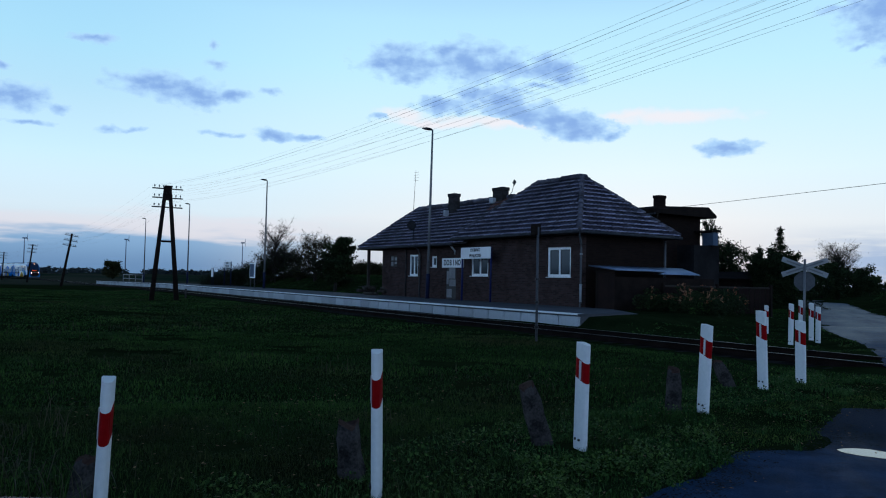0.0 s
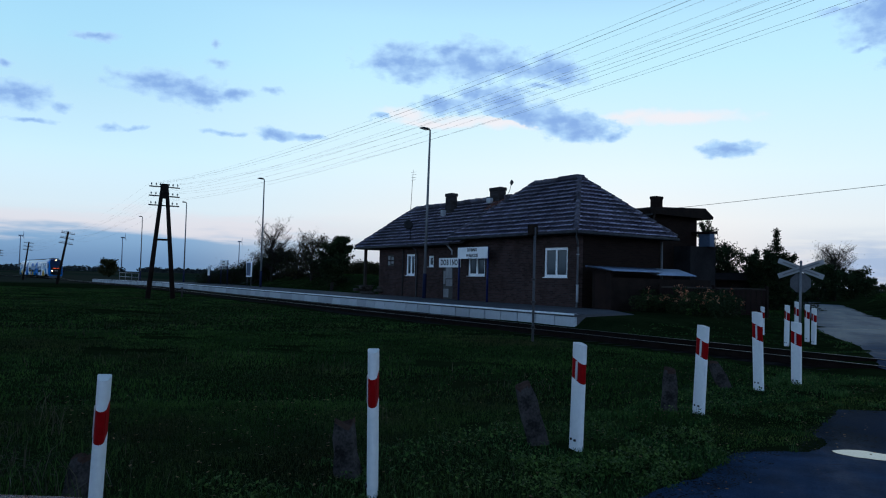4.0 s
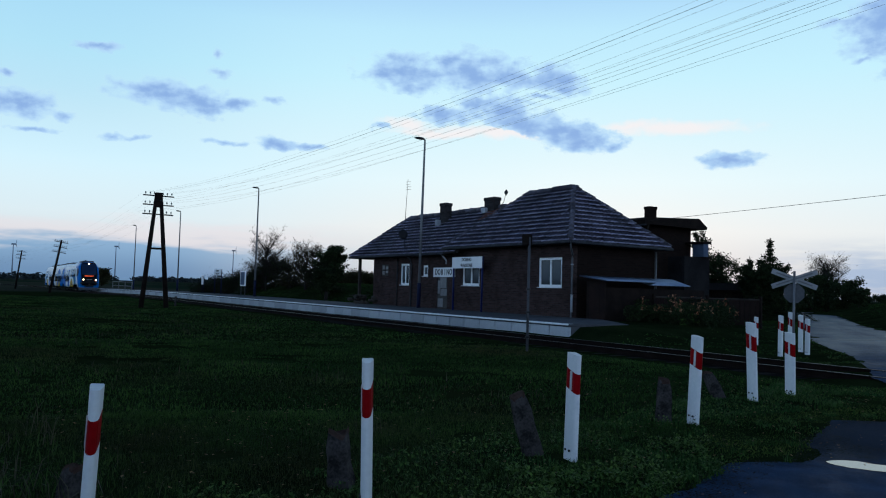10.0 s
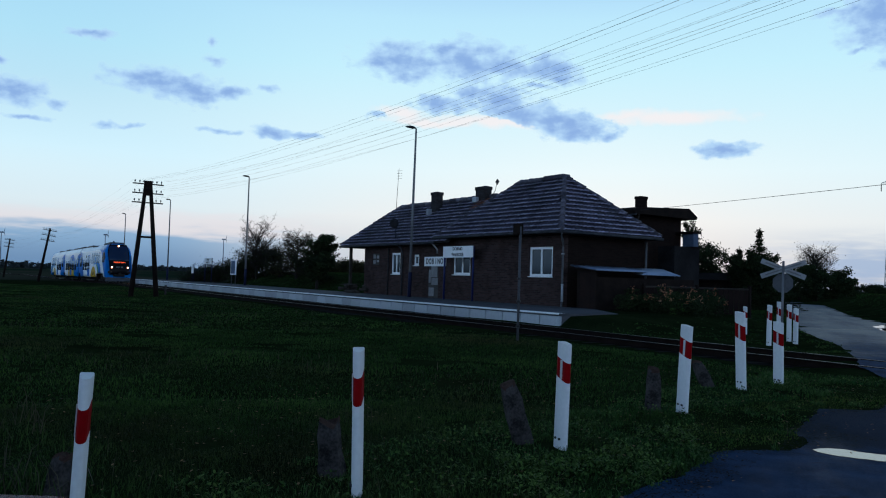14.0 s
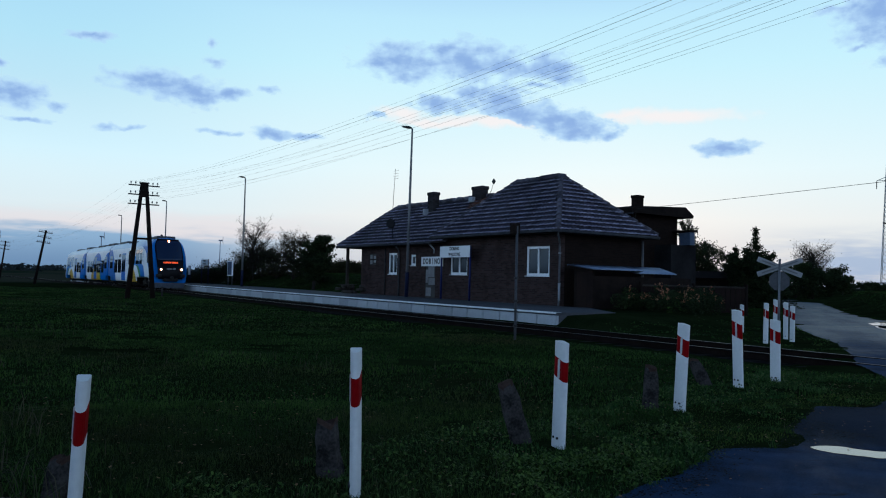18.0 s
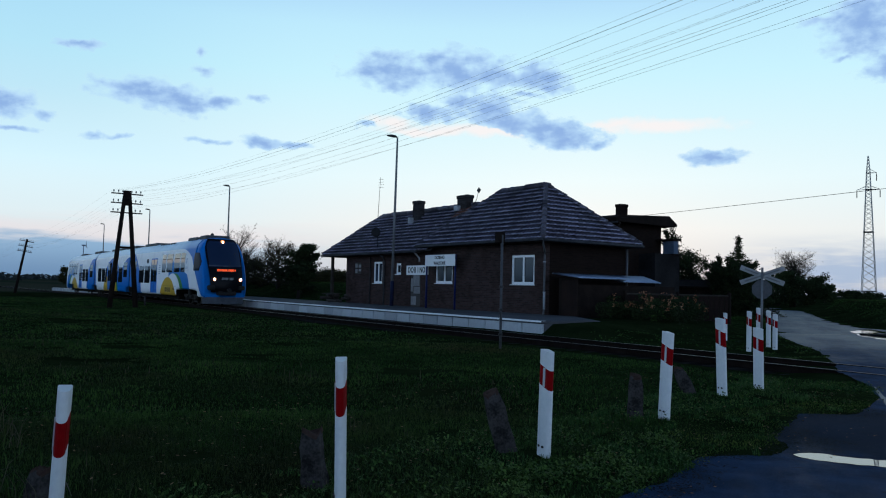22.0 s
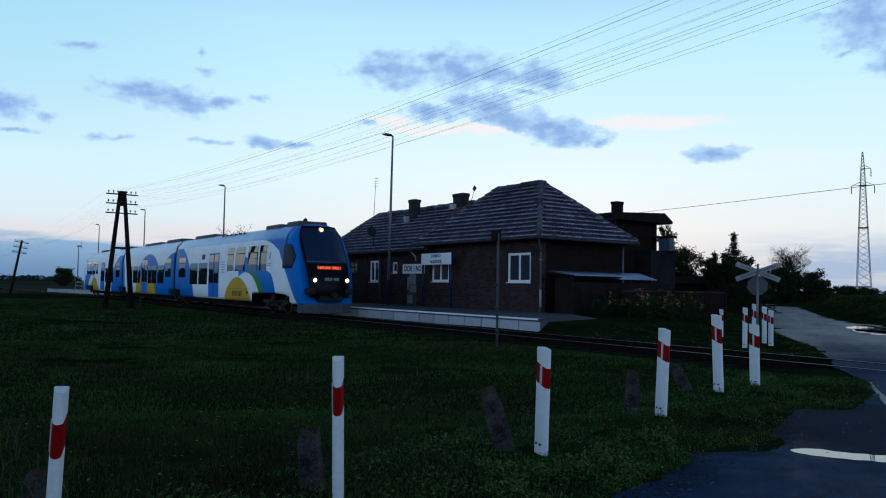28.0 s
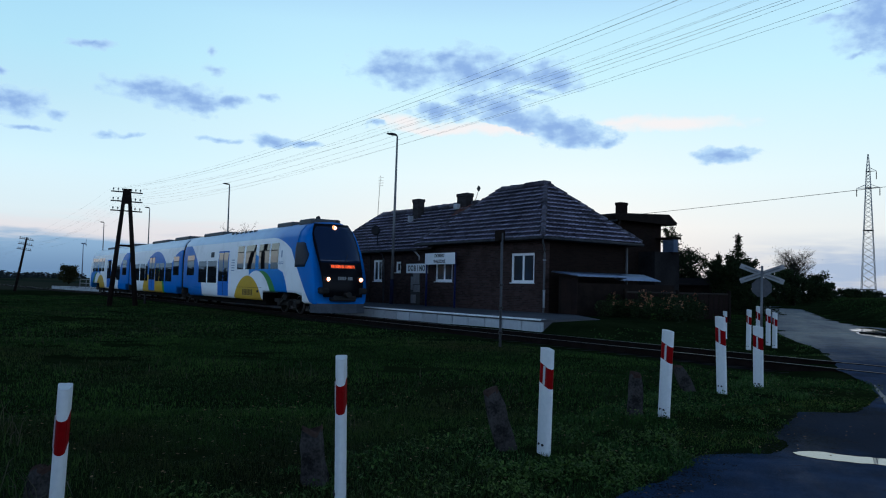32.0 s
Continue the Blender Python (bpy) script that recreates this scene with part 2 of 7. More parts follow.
def brickwork(name, a, b, mortar, bw=0.26, bh=0.077):
    """Courses of brick laid along the wall, in the wall's own metres."""
    mat = bpy.data.materials.new(name)
    mat.use_nodes = True
    g = Graph(mat.node_tree)
    vec = g.add("ShaderNodeTexCoord").outputs["Object"]
    sep = g.add("ShaderNodeSeparateXYZ", (vec,)).outputs
    flat = g.add("ShaderNodeCombineXYZ", (g.math("ADD", sep[0], sep[1]), sep[2], 0.0)).outputs[0]
    br = g.add("ShaderNodeTexBrick", {"Vector": flat, "Color1": (*a, 1), "Color2": (*b, 1), "Mortar": (*mortar, 1), "Scale": 1.0,
                                      "Mortar Size": 0.008, "Bias": 0.0, "Brick Width": bw, "Row Height": bh})
    soot = g.noise(vec, 1.3, 6, 0.65).outputs["Fac"]
    col = g.mix(g.math("MULTIPLY", g.smooth(soot, 0.42, 0.7), 0.55), br.outputs["Color"], (0.022, 0.015, 0.013))
    bs = g.add("ShaderNodeBsdfPrincipled", {"Base Color": col, "Roughness": 0.95, "Specular IOR Level": 0.0})
    bp = g.add("ShaderNodeBump", {"Strength": 0.5, "Distance": 0.01, "Height": g.math("ADD", g.math("MULTIPLY", br.outputs["Fac"], -1.0), g.math("MULTIPLY", g.noise(vec, 30.0).outputs["Fac"], 0.4))})
    g.tree.links.new(bp.outputs[0], bs.inputs["Normal"])
    out = g.add("ShaderNodeOutputMaterial")
    g.tree.links.new(bs.outputs[0], out.inputs[0])
    return mat


def asphalt():
    """Worn asphalt: coarse stone grain, patched tar, cracks, and long damp streaks that shine."""
    mat = bpy.data.materials.new("damp_asphalt")
    mat.use_nodes = True
    g = Graph(mat.node_tree)
    vec = g.add("ShaderNodeNewGeometry").outputs["Position"]
    sep = g.add("ShaderNodeSeparateXYZ", (vec,)).outputs
    along = g.math("ADD", g.math("MULTIPLY", sep[0], -0.55), g.math("MULTIPLY", sep[1], 0.83))
    across = g.math("ADD", g.math("MULTIPLY", sep[0], 0.83), g.math("MULTIPLY", sep[1], 0.55))
    streak = g.noise(g.add("ShaderNodeCombineXYZ", (g.math("MULTIPLY", across, 1.0), g.math("MULTIPLY", along, 0.16), 0.0)).outputs[0], 0.9, 5, 0.6).outputs["Fac"]
    blot = g.noise(vec, 0.45, 5, 0.62).outputs["Fac"]
    grain = g.noise(vec, 70.0, 3, 0.7).outputs["Fac"]
    patchy = g.noise(vec, 2.3, 4, 0.6).outputs["Fac"]
    beyond = g.smooth(sep[1], 15.0, 24.0)
    wet = g.smooth(g.math("ADD", g.math("ADD", g.math("MULTIPLY", streak, 0.6), g.math("MULTIPLY", blot, 0.4)), g.math("MULTIPLY", beyond, 0.07)), 0.42, 0.74)
    wet = g.mix(g.math("MULTIPLY", beyond, 0.7), wet, grey(0.42))
    col = g.mix(g.smooth(g.math("ADD", g.math("MULTIPLY", patchy, 0.5), g.math("MULTIPLY", grain, 0.5)), 0.34, 0.66), (0.003, 0.0175, 0.048), (0.014, 0.050, 0.120))
    crack = g.add("ShaderNodeTexVoronoi", {"Vector": g.vmath("ADD", vec, g.vmath("MULTIPLY", g.noise(vec, 1.4, 3).outputs["Color"], (0.6, 0.6, 0.0))), "Scale": 0.8}, feature="DISTANCE_TO_EDGE").outputs["Distance"]
    col = g.mix(g.math("MULTIPLY", g.smooth(crack, 0.016, 0.003), g.smooth(patchy, 0.52, 0.66)), col, (0.006, 0.007, 0.008))
    tar = g.math("ADD", g.vmath("LENGTH", g.vmath("MULTIPLY", g.vmath("SUBTRACT", vec, (-4.1, 9.0, 0.0)), (0.8, 0.62, 0.0))), g.math("MULTIPLY", g.math("SUBTRACT", patchy, 0.5), 1.1))
    col = g.mix(g.smooth(tar, 1.6, 0.9, 0.0, 0.8), col, (0.003, 0.010, 0.026))
    col = g.mix(g.math("MULTIPLY", wet, 0.35), col, (0.006, 0.014, 0.026))
    bs = g.add("ShaderNodeBsdfPrincipled", {"Base Color": col, "Roughness": g.smooth(g.math("ADD", wet, g.math("MULTIPLY", beyond, 0.35)), 0.0, 1.2, 0.80, 0.40), "Specular IOR Level": g.smooth(g.math("ADD", wet, g.math("MULTIPLY", beyond, 0.35)), 0.0, 1.2, 0.025, 0.10)})
    bp = g.add("ShaderNodeBump", {"Strength": g.smooth(wet, 0.0, 1.0, 0.7, 0.2), "Distance": 0.012, "Height": g.math("ADD", g.math("MULTIPLY", grain, 0.6), g.math("MULTIPLY", patchy, 0.6))})
    g.tree.links.new(bp.outputs[0], bs.inputs["Normal"])
    out = g.add("ShaderNodeOutputMaterial")
    g.tree.links.new(bs.outputs[0], out.inputs[0])
    return mat


def meadow():
    """Dark meadow soil near by; far fields in strips, paler with distance haze put into the colour."""
    mat = surface("meadow_soil", (0.006, 0.013, 0.005), (0.017, 0.026, 0.0095), 0.7, 14.0, 0.95, bump=0.8, stain=(0.015, 0.011, 0.006), spec=0.0)
    g = Graph(mat.node_tree, keep=True)
    bs = next(n for n in g.n if n.type == "BSDF_PRINCIPLED")
    near_col = bs.inputs["Base Color"].links[0].from_socket
    vec = g.add("ShaderNodeTexCoord").outputs["Object"]
    far = g.vmath("LENGTH", g.vmath("MULTIPLY", vec, (1.0, 1.0, 0.0)))
    edge = g.math("ADD", far, g.math("MULTIPLY", g.noise(vec, 0.02, 3).outputs["Fac"], 60.0))
    strips = g.noise(g.vmath("MULTIPLY", vec, (0.004, 0.02, 0.0)), 1.0, 3).outputs["Fac"]
    # far field tones with the haze of distance mixed in
    hazy_field = g.mix(g.smooth(strips, 0.4, 0.6), (0.018, 0.030, 0.018), (0.044, 0.047, 0.032))
    col = g.mix(g.smooth(edge, 140.0, 175.0), near_col, hazy_field)
    g.tree.links.new(col, bs.inputs["Base Color"])
    return mat


M = {
    "earth": meadow(),
    "grass": surface("grass_blades", (0.0092, 0.028, 0.0058), (0.042, 0.090, 0.019), 0.38, 2.0, 0.75, bump=0, stain=(0.042, 0.032, 0.016), stain_amount=0.8, island=0.28, spec=0.04),
    "mud": surface("wet_mud", (0.004, 0.006, 0.007), (0.012, 0.014, 0.014), 3.0, 28.0, 0.8, bump=0.8, spec=0.03),
    "moss": surface("trodden_moss", (0.026, 0.062, 0.014), (0.082, 0.118, 0.026), 1.5, 9.0, 0.85, bump=0, stain=(0.03, 0.022, 0.012), stain_amount=0.6, island=0.35, spec=0.02),
    "straw": surface("dry_grass", (0.034, 0.033, 0.018), (0.060, 0.055, 0.030), 0.6, 5.0, 0.8, bump=0, island=0.4, spec=0.2),
    "weed": surface("weed_leaves", (0.020, 0.058, 0.011), (0.076, 0.125, 0.027), 1.0, 14.0, 0.7, bump=0.1, island=0.45, spec=0.1),
    "fallen": surface("fallen_leaves", (0.12, 0.075, 0.03), (0.20, 0.13, 0.06), 2.0, 20.0, 0.8, bump=0.1, island=0.45, spec=0.2),
    "verge": surface("verge_grass", (0.020, 0.066, 0.018), (0.062, 0.130, 0.036), 0.6, 5.0, 0.75, bump=0, stain=(0.07, 0.065, 0.03), stain_amount=0.5, island=0.35, spec=0.05),
    "ballast": surface("ballast_stone", (0.006, 0.0055, 0.0055), (0.018, 0.017, 0.016), 2.0, 25.0, 0.95, bump=0.9, stain=(0.012, 0.009, 0.007), island=0.4, spec=0.0),
    "rail": surface("rail_rust", (0.007, 0.005, 0.0045), (0.014, 0.010, 0.009), 3.0, 30.0, 0.9, 0.0, 0.2, spec=0.02),
    "railhead": surface("rail_head_polished", (0.09, 0.086, 0.082), (0.15, 0.143, 0.137), 2.0, 30.0, 0.42, 1.0, 0.05),
    "sleeper": surface("sleeper_concrete", (0.010, 0.009, 0.0085), (0.022, 0.020, 0.019), 3.0, 30.0, 0.95, bump=0.4, spec=0.02, stain=(0.016, 0.012, 0.010), island=0.15),
    "slab": surface("platform_slabs", (0.058, 0.062, 0.071), (0.095, 0.10, 0.11), 0.8, 14.0, 0.85, bump=0.2, stain=(0.06, 0.06, 0.06), island=0.15, spec=0.08),
    "panel": surface("platform_wall_concrete", (0.27, 0.295, 0.325), (0.41, 0.44, 0.475), 0.9, 10.0, 0.8, bump=0.2, stain=(0.15, 0.155, 0.16), stain_amount=0.6, island=0.2),
    "edgeline": surface("white_edge_paint", (0.74, 0.75, 0.76), (0.85, 0.86, 0.86), 2.0, 30.0, 0.7, bump=0.1),
    "brick": brickwork("old_brick", (0.066, 0.041, 0.038), (0.034, 0.023, 0.022), (0.052, 0.046, 0.046)),
    # dark brick; on the station's end wall it also paints the shade
    "brick_dark": brickwork("dark_brick", (0.020, 0.013, 0.011), (0.013, 0.009, 0.008), (0.017, 0.015, 0.014)),
    "plinth": surface("plinth_render", (0.034, 0.032, 0.031), (0.066, 0.063, 0.06), 1.2, 14.0, 0.9, bump=0.3),
    "tile": surface("clay_roof_tile", (0.018, 0.0155, 0.024), (0.060, 0.052, 0.074), 0.8, 12.0, 0.7, bump=0.3, stain=(0.06, 0.07, 0.07), island=0.4, spec=0.12, world_space=True),
    # pale lip colour stands for the light each lower tile edge catches
    "tile_lip": surface("lit_tile_lip", (0.20, 0.195, 0.28), (0.38, 0.365, 0.49), 1.5, 12.0, 0.7, bump=0.2, stain=(0.06, 0.06, 0.07), stain_amount=0.7, island=0.35, spec=0.12, world_space=True),
    "ridgetile": surface("mortared_ridge_tile", (0.055, 0.052, 0.068), (0.14, 0.133, 0.165), 2.0, 14.0, 0.7, bump=0.3, island=0.4, spec=0.12, world_space=True),
    "tile_new": surface("orange_patch_tile", (0.11, 0.045, 0.03), (0.18, 0.07, 0.045), 0.8, 12.0, 0.7, bump=0.2, island=0.3),
    "underlay": surface("roof_underlay", (0.03, 0.025, 0.025), (0.05, 0.04, 0.04), 2.0, 14.0, 0.9),
    "soot": brickwork("sooty_chimney_brick", (0.052, 0.048, 0.050), (0.030, 0.028, 0.029), (0.042, 0.040, 0.041)),
    "flashing": surface("lead_flashing", (0.30, 0.32, 0.35), (0.42, 0.44, 0.47), 3.0, 20.0, 0.6, 0.1, 0.1),
    "gutter": surface("weathered_gutter", (0.028, 0.030, 0.036), (0.056, 0.059, 0.068), 2.0, 20.0, 0.75, 0.0, 0.1, spec=0.08),
    "annex": surface("stained_annex_render", (0.010, 0.0098, 0.0105), (0.022, 0.0215, 0.023), 0.8, 12.0, 0.9, bump=0.2, stain=(0.015, 0.013, 0.012), stain_amount=0.6, spec=0.03),
    "mast": surface("weathered_lattice_steel", (0.32, 0.31, 0.30), (0.46, 0.45, 0.43), 0.5, 8.0, 0.7, 0.2, 0.0),
    "sleeve": surface("dark_blue_base_paint", (0.008, 0.011, 0.035), (0.014, 0.020, 0.055), 2.0, 20.0, 0.6, bump=0.03, spec=0.1),
    "zinc": surface("zinc_gutter", (0.07, 0.075, 0.085), (0.12, 0.125, 0.135), 2.0, 20.0, 0.6, 0.4, 0.1),
    "pipe": surface("pale_downpipe", (0.26, 0.28, 0.31), (0.38, 0.40, 0.43), 2.0, 20.0, 0.6, bump=0.05, stain=(0.12, 0.12, 0.12)),
    "pvc": surface("white_window_frame", (0.80, 0.81, 0.83), (0.88, 0.89, 0.90), 1.0, 20.0, 0.4, bump=0.03),
    "pane": dark_glass("window_pane", (0.03, 0.035, 0.04), 0.05, 0.7),
    "curtain": surface("pale_curtain", (0.30, 0.31, 0.32), (0.42, 0.43, 0.43), 4.0, 30.0, 0.9),
    "oldwood": surface("weathered_wood", (0.020, 0.016, 0.014), (0.048, 0.040, 0.034), 2.0, 30.0, 0.9, bump=0.4),
    "tarwood": surface("creosoted_pole", (0.008, 0.006, 0.0055), (0.020, 0.014, 0.012), 2.0, 30.0, 0.85, bump=0.4, spec=0.05),
    "reddoor": surface("red_brown_boards", (0.009, 0.0045, 0.004), (0.017, 0.008, 0.006), 2.0, 25.0, 0.9, bump=0.3),
    "steel": surface("galvanised_steel", (0.11, 0.115, 0.125), (0.18, 0.185, 0.195), 2.0, 25.0, 0.5, 0.4, 0.08),
    "polegrey": surface("dull_pole_paint", (0.05, 0.053, 0.06), (0.085, 0.09, 0.10), 2.0, 25.0, 0.7, bump=0.08, spec=0.1),
    "blackiron": surface("dark_iron", (0.02, 0.02, 0.022), (0.05, 0.05, 0.052), 3.0, 25.0, 0.6, 0.3, 0.1),
    "porcelain": surface("insulator_porcelain", (0.10, 0.10, 0.10), (0.2, 0.2, 0.2), 5.0, 20.0, 0.25, bump=0),
    "white": surface("white_post_plastic", (0.60, 0.62, 0.64), (0.72, 0.73, 0.74), 1.5, 25.0, 0.45, bump=0.05, stain=(0.45, 0.45, 0.42), stain_amount=0.25),
    "red": surface("red_reflective_band", (0.20, 0.002, 0.004), (0.27, 0.004, 0.007), 2.0, 25.0, 0.5, bump=0.03, spec=0.03),
    "reflector": surface("grey_reflector_strip", (0.45, 0.46, 0.47), (0.6, 0.6, 0.61), 6.0, 60.0, 0.3, 0.2, 0.1),
    "stubstone": surface("old_concrete_stub", (0.011, 0.010, 0.010), (0.072, 0.067, 0.066), 7.0, 45.0, 0.95, bump=0.9, stain=(0.015, 0.013, 0.013), stain_amount=0.8, spec=0.02),
    "rusty": surface("rust_stained_concrete", (0.028, 0.016, 0.013), (0.070, 0.046, 0.038), 6.0, 40.0, 0.95, bump=0.8, spec=0.02),
    "asphalt": asphalt(),
    "puddle": dark_glass("puddle_water", (0.015, 0.016, 0.018), 0.01, 0.5),
    "film": dark_glass("water_film", (0.03, 0.045, 0.065), 0.34, 0.6),
    "signblue": surface("blue_sign_post", (0.005, 0.011, 0.065), (0.008, 0.017, 0.095), 2.0, 20.0, 0.45, bump=0.03),
    "signwhite": surface("white_sign_plate", (0.70, 0.71, 0.72), (0.80, 0.80, 0.81), 1.0, 20.0, 0.5, bump=0.03),
    "ink": surface("black_lettering", (0.012, 0.012, 0.014), (0.02, 0.02, 0.022), 3.0, 20.0, 0.6, bump=0),
    "signback": surface("grey_sign_back", (0.20, 0.21, 0.22), (0.30, 0.31, 0.32), 2.0, 20.0, 0.6, 0.4, 0.05),
    "signdark": surface("dull_grey_sign_back", (0.07, 0.075, 0.085), (0.11, 0.115, 0.125), 2.0, 20.0, 0.7, 0.2, 0.05, spec=0.1),
    "bark": surface("bark", (0.011, 0.009, 0.008), (0.026, 0.022, 0.019), 4.0, 30.0, 0.9, bump=0.5),
    "leaf_dark": surface("dark_foliage", (0.009, 0.017, 0.008), (0.026, 0.040, 0.015), 0.6, 6.0, 0.8, bump=0, island=0.45, spec=0.05),
    "leaf_autumn": surface("autumn_foliage", (0.016, 0.020, 0.008), (0.040, 0.038, 0.015), 0.6, 6.0, 0.8, bump=0, island=0.45, spec=0.08),
    "flower": surface("orange_dahlias", (0.36, 0.09, 0.04), (0.50, 0.28, 0.16), 2.0, 20.0, 0.7, bump=0, island=0.4),
    "tin": surface("corrugated_tin", (0.18, 0.25, 0.37), (0.29, 0.37, 0.50), 1.0, 14.0, 0.45, 0.3, 0.1),
    "render": surface("grey_house_render", (0.15, 0.15, 0.155), (0.26, 0.26, 0.265), 0.8, 12.0, 0.9, bump=0.2),
    "balcony": surface("pale_blue_balcony_sheet", (0.05, 0.08, 0.13), (0.09, 0.12, 0.18), 1.0, 14.0, 0.7, spec=0.1),
    # white towers toned down to blue-grey for distance, in the base colour
    "turbine": surface("turbine_blue_grey", (0.16, 0.19, 0.25), (0.22, 0.25, 0.31), 0.1, 2.0, 0.6, bump=0),
    # bluish tone paints the distance haze over the woods
    "farwood": surface("hazy_far_wood", (0.016, 0.024, 0.026), (0.034, 0.044, 0.046), 0.05, 0.5, 0.95, bump=0, spec=0.1),
    "carpaint": surface("dark_red_car_paint", (0.085, 0.008, 0.008), (0.11, 0.012, 0.011), 1.0, 30.0, 0.12, 0.0, 0.0, spec=0.35),
    "rubber": surface("black_rubber", (0.012, 0.012, 0.012), (0.025, 0.025, 0.025), 3.0, 30.0, 0.8, bump=0.1),
    # near black: grime together with the shade under the train
    "undergear": surface("running_gear_grime_shade", (0.004, 0.0036, 0.0035), (0.011, 0.010, 0.009), 2.0, 20.0, 0.9, 0.0, 0.2, spec=0.02),
    "trainglass": dark_glass("train_window_glass", (0.01, 0.012, 0.015), 0.012, 0.8),
    # the windscreen's blue tint paints the sky reflected in it
    "screen": dark_glass("windscreen_glass", (0.010, 0.022, 0.055), 0.05, 0.5),
    "cabglass": surface("cab_window_glass", (0.016, 0.023, 0.038), (0.026, 0.035, 0.055), 2.0, 20.0, 0.4, bump=0, spec=0.04),
    "wheelrim": surface("worn_wheel_rim", (0.10, 0.095, 0.09), (0.18, 0.17, 0.16), 3.0, 30.0, 0.4, 0.8, 0.05),
    "dish": surface("dark_dish", (0.018, 0.018, 0.020), (0.03, 0.03, 0.034), 3.0, 20.0, 0.8, spec=0.05),
    "grille": surface("yellow_louvre", (0.46, 0.29, 0.025), (0.54, 0.34, 0.035), 2.0, 30.0, 0.5, spec=0.2),
    "mask": dark_glass("black_front_mask", (0.006, 0.006, 0.008), 0.16, 0.06),
    "doorblue": surface("blue_train_door", (0.003, 0.14, 0.50), (0.005, 0.16, 0.56), 1.0, 20.0, 0.4, bump=0, spec=0.03),
    "plough": surface("grey_rail_guard", (0.045, 0.052, 0.064), (0.08, 0.09, 0.105), 2.0, 20.0, 0.6, bump=0.05, spec=0.08),
    "head": glow("headlamp_light", (1.0, 0.74, 0.50), 20.0),
    # orange glow round each lens stands for the lamp's glare
    "halo": glow("lamp_bowl_glare", (1.0, 0.34, 0.13), 1.9),
    "taillens": surface("red_tail_glass", (0.12, 0.006, 0.006), (0.18, 0.01, 0.01), 3.0, 20.0, 0.2, bump=0, spec=0.3),
    "bogie": surface("oily_bogie_steel", (0.010, 0.009, 0.009), (0.030, 0.027, 0.025), 3.0, 20.0, 0.7, 0.0, 0.3, spec=0.12),
    "louvre": surface("brown_louvre", (0.10, 0.06, 0.012), (0.15, 0.09, 0.018), 2.0, 30.0, 0.6, bump=0.05, spec=0.1),
    "amber": glow("amber_led", (1.0, 0.12, 0.04), 1.15),
    "box": surface("dark_roof_box", (0.05, 0.055, 0.06), (0.09, 0.095, 0.1), 2.0, 20.0, 0.6),
}


# ---- building helpers ----
def part(name, bm, mat, parent=None, label="", at=None):
    """Links a bmesh as one mesh object, under its thing if there is one."""
    me = bpy.data.meshes.new(name)
    if isinstance(bm, bmesh.types.BMesh):
        bm.normal_update()
        bm.to_mesh(me)
        bm.free()
    else:
        verts, faces = bm
        me.from_pydata(verts, [], faces)
    me.materials.append(M[mat] if isinstance(mat, str) else mat)
    ob = new(name, me)
    if parent:
        ob.parent = parent
    if at is not None:
        ob.matrix_basis = at
    if label:
        ob["label"] = label
    return ob


def thing(name, at, label, category, group="", kind=""):
    ob = new(name)
    ob.empty_display_size = 0.2
    ob.matrix_basis = at
    return tagged(ob, label, category, group, kind)


def box(lo, hi, bevel=0.0, bm=None, turn=None):
    bm = bm or bmesh.new()
    (x0, y0, z0), (x1, y1, z1) = lo, hi
    ps = [(x0, y0, z0), (x1, y0, z0), (x1, y1, z0), (x0, y1, z0), (x0, y0, z1), (x1, y0, z1), (x1, y1, z1), (x0, y1, z1)]
    if turn:
        ps = [turn @ Vector(p) for p in ps]
    v = [bm.verts.new(p) for p in ps]
    fs = [bm.faces.new([v[i] for i in f]) for f in ((3, 2, 1, 0), (4, 5, 6, 7), (0, 1, 5, 4), (1, 2, 6, 5), (2, 3, 7, 6), (3, 0, 4, 7))]
    if bevel:
        es = {e for f in fs for e in f.edges}
        bmesh.ops.bevel(bm, geom=list(es), offset=bevel, segments=1, affect="EDGES")
    return bm


def skin(bm, rings, closed=True):
    for a, b in zip(rings, rings[1:]):
        n = len(a)
        for k in range(n if closed else n - 1):
            f = bm.faces.new((a[k], b[k], b[(k + 1) % n], a[(k + 1) % n]))
            f.smooth = True


def tube(points, radii, n=8, bm=None, cap=True):
    """A tube along points with a radius at each."""
    bm = bm or bmesh.new()
    pts = [Vector(p) for p in points]
    if not isinstance(radii, (list, tuple)):
        radii = [radii] * len(pts)
    rings = []
    for i, p in enumerate(pts):
        d = (pts[min(i + 1, len(pts) - 1)] - pts[max(i - 1, 0)]).normalized()
        side = d.cross(Vector((0, 0, 1))) if abs(d.z) < 0.95 else d.cross(Vector((1, 0, 0)))
        side.normalize()
        up = side.cross(d)
        rings.append([bm.verts.new(p + radii[i] * (math.cos(k * 2 * math.pi / n) * side + math.sin(k * 2 * math.pi / n) * up)) for k in range(n)])
    for a, b in zip(rings, rings[1:]):
        for k in range(n):
            f = bm.faces.new((a[k], a[(k + 1) % n], b[(k + 1) % n], b[k]))
            f.smooth = n > 5
    if cap:
        bm.faces.new(rings[0][::-1])
        bm.faces.new(rings[-1])
    return bm


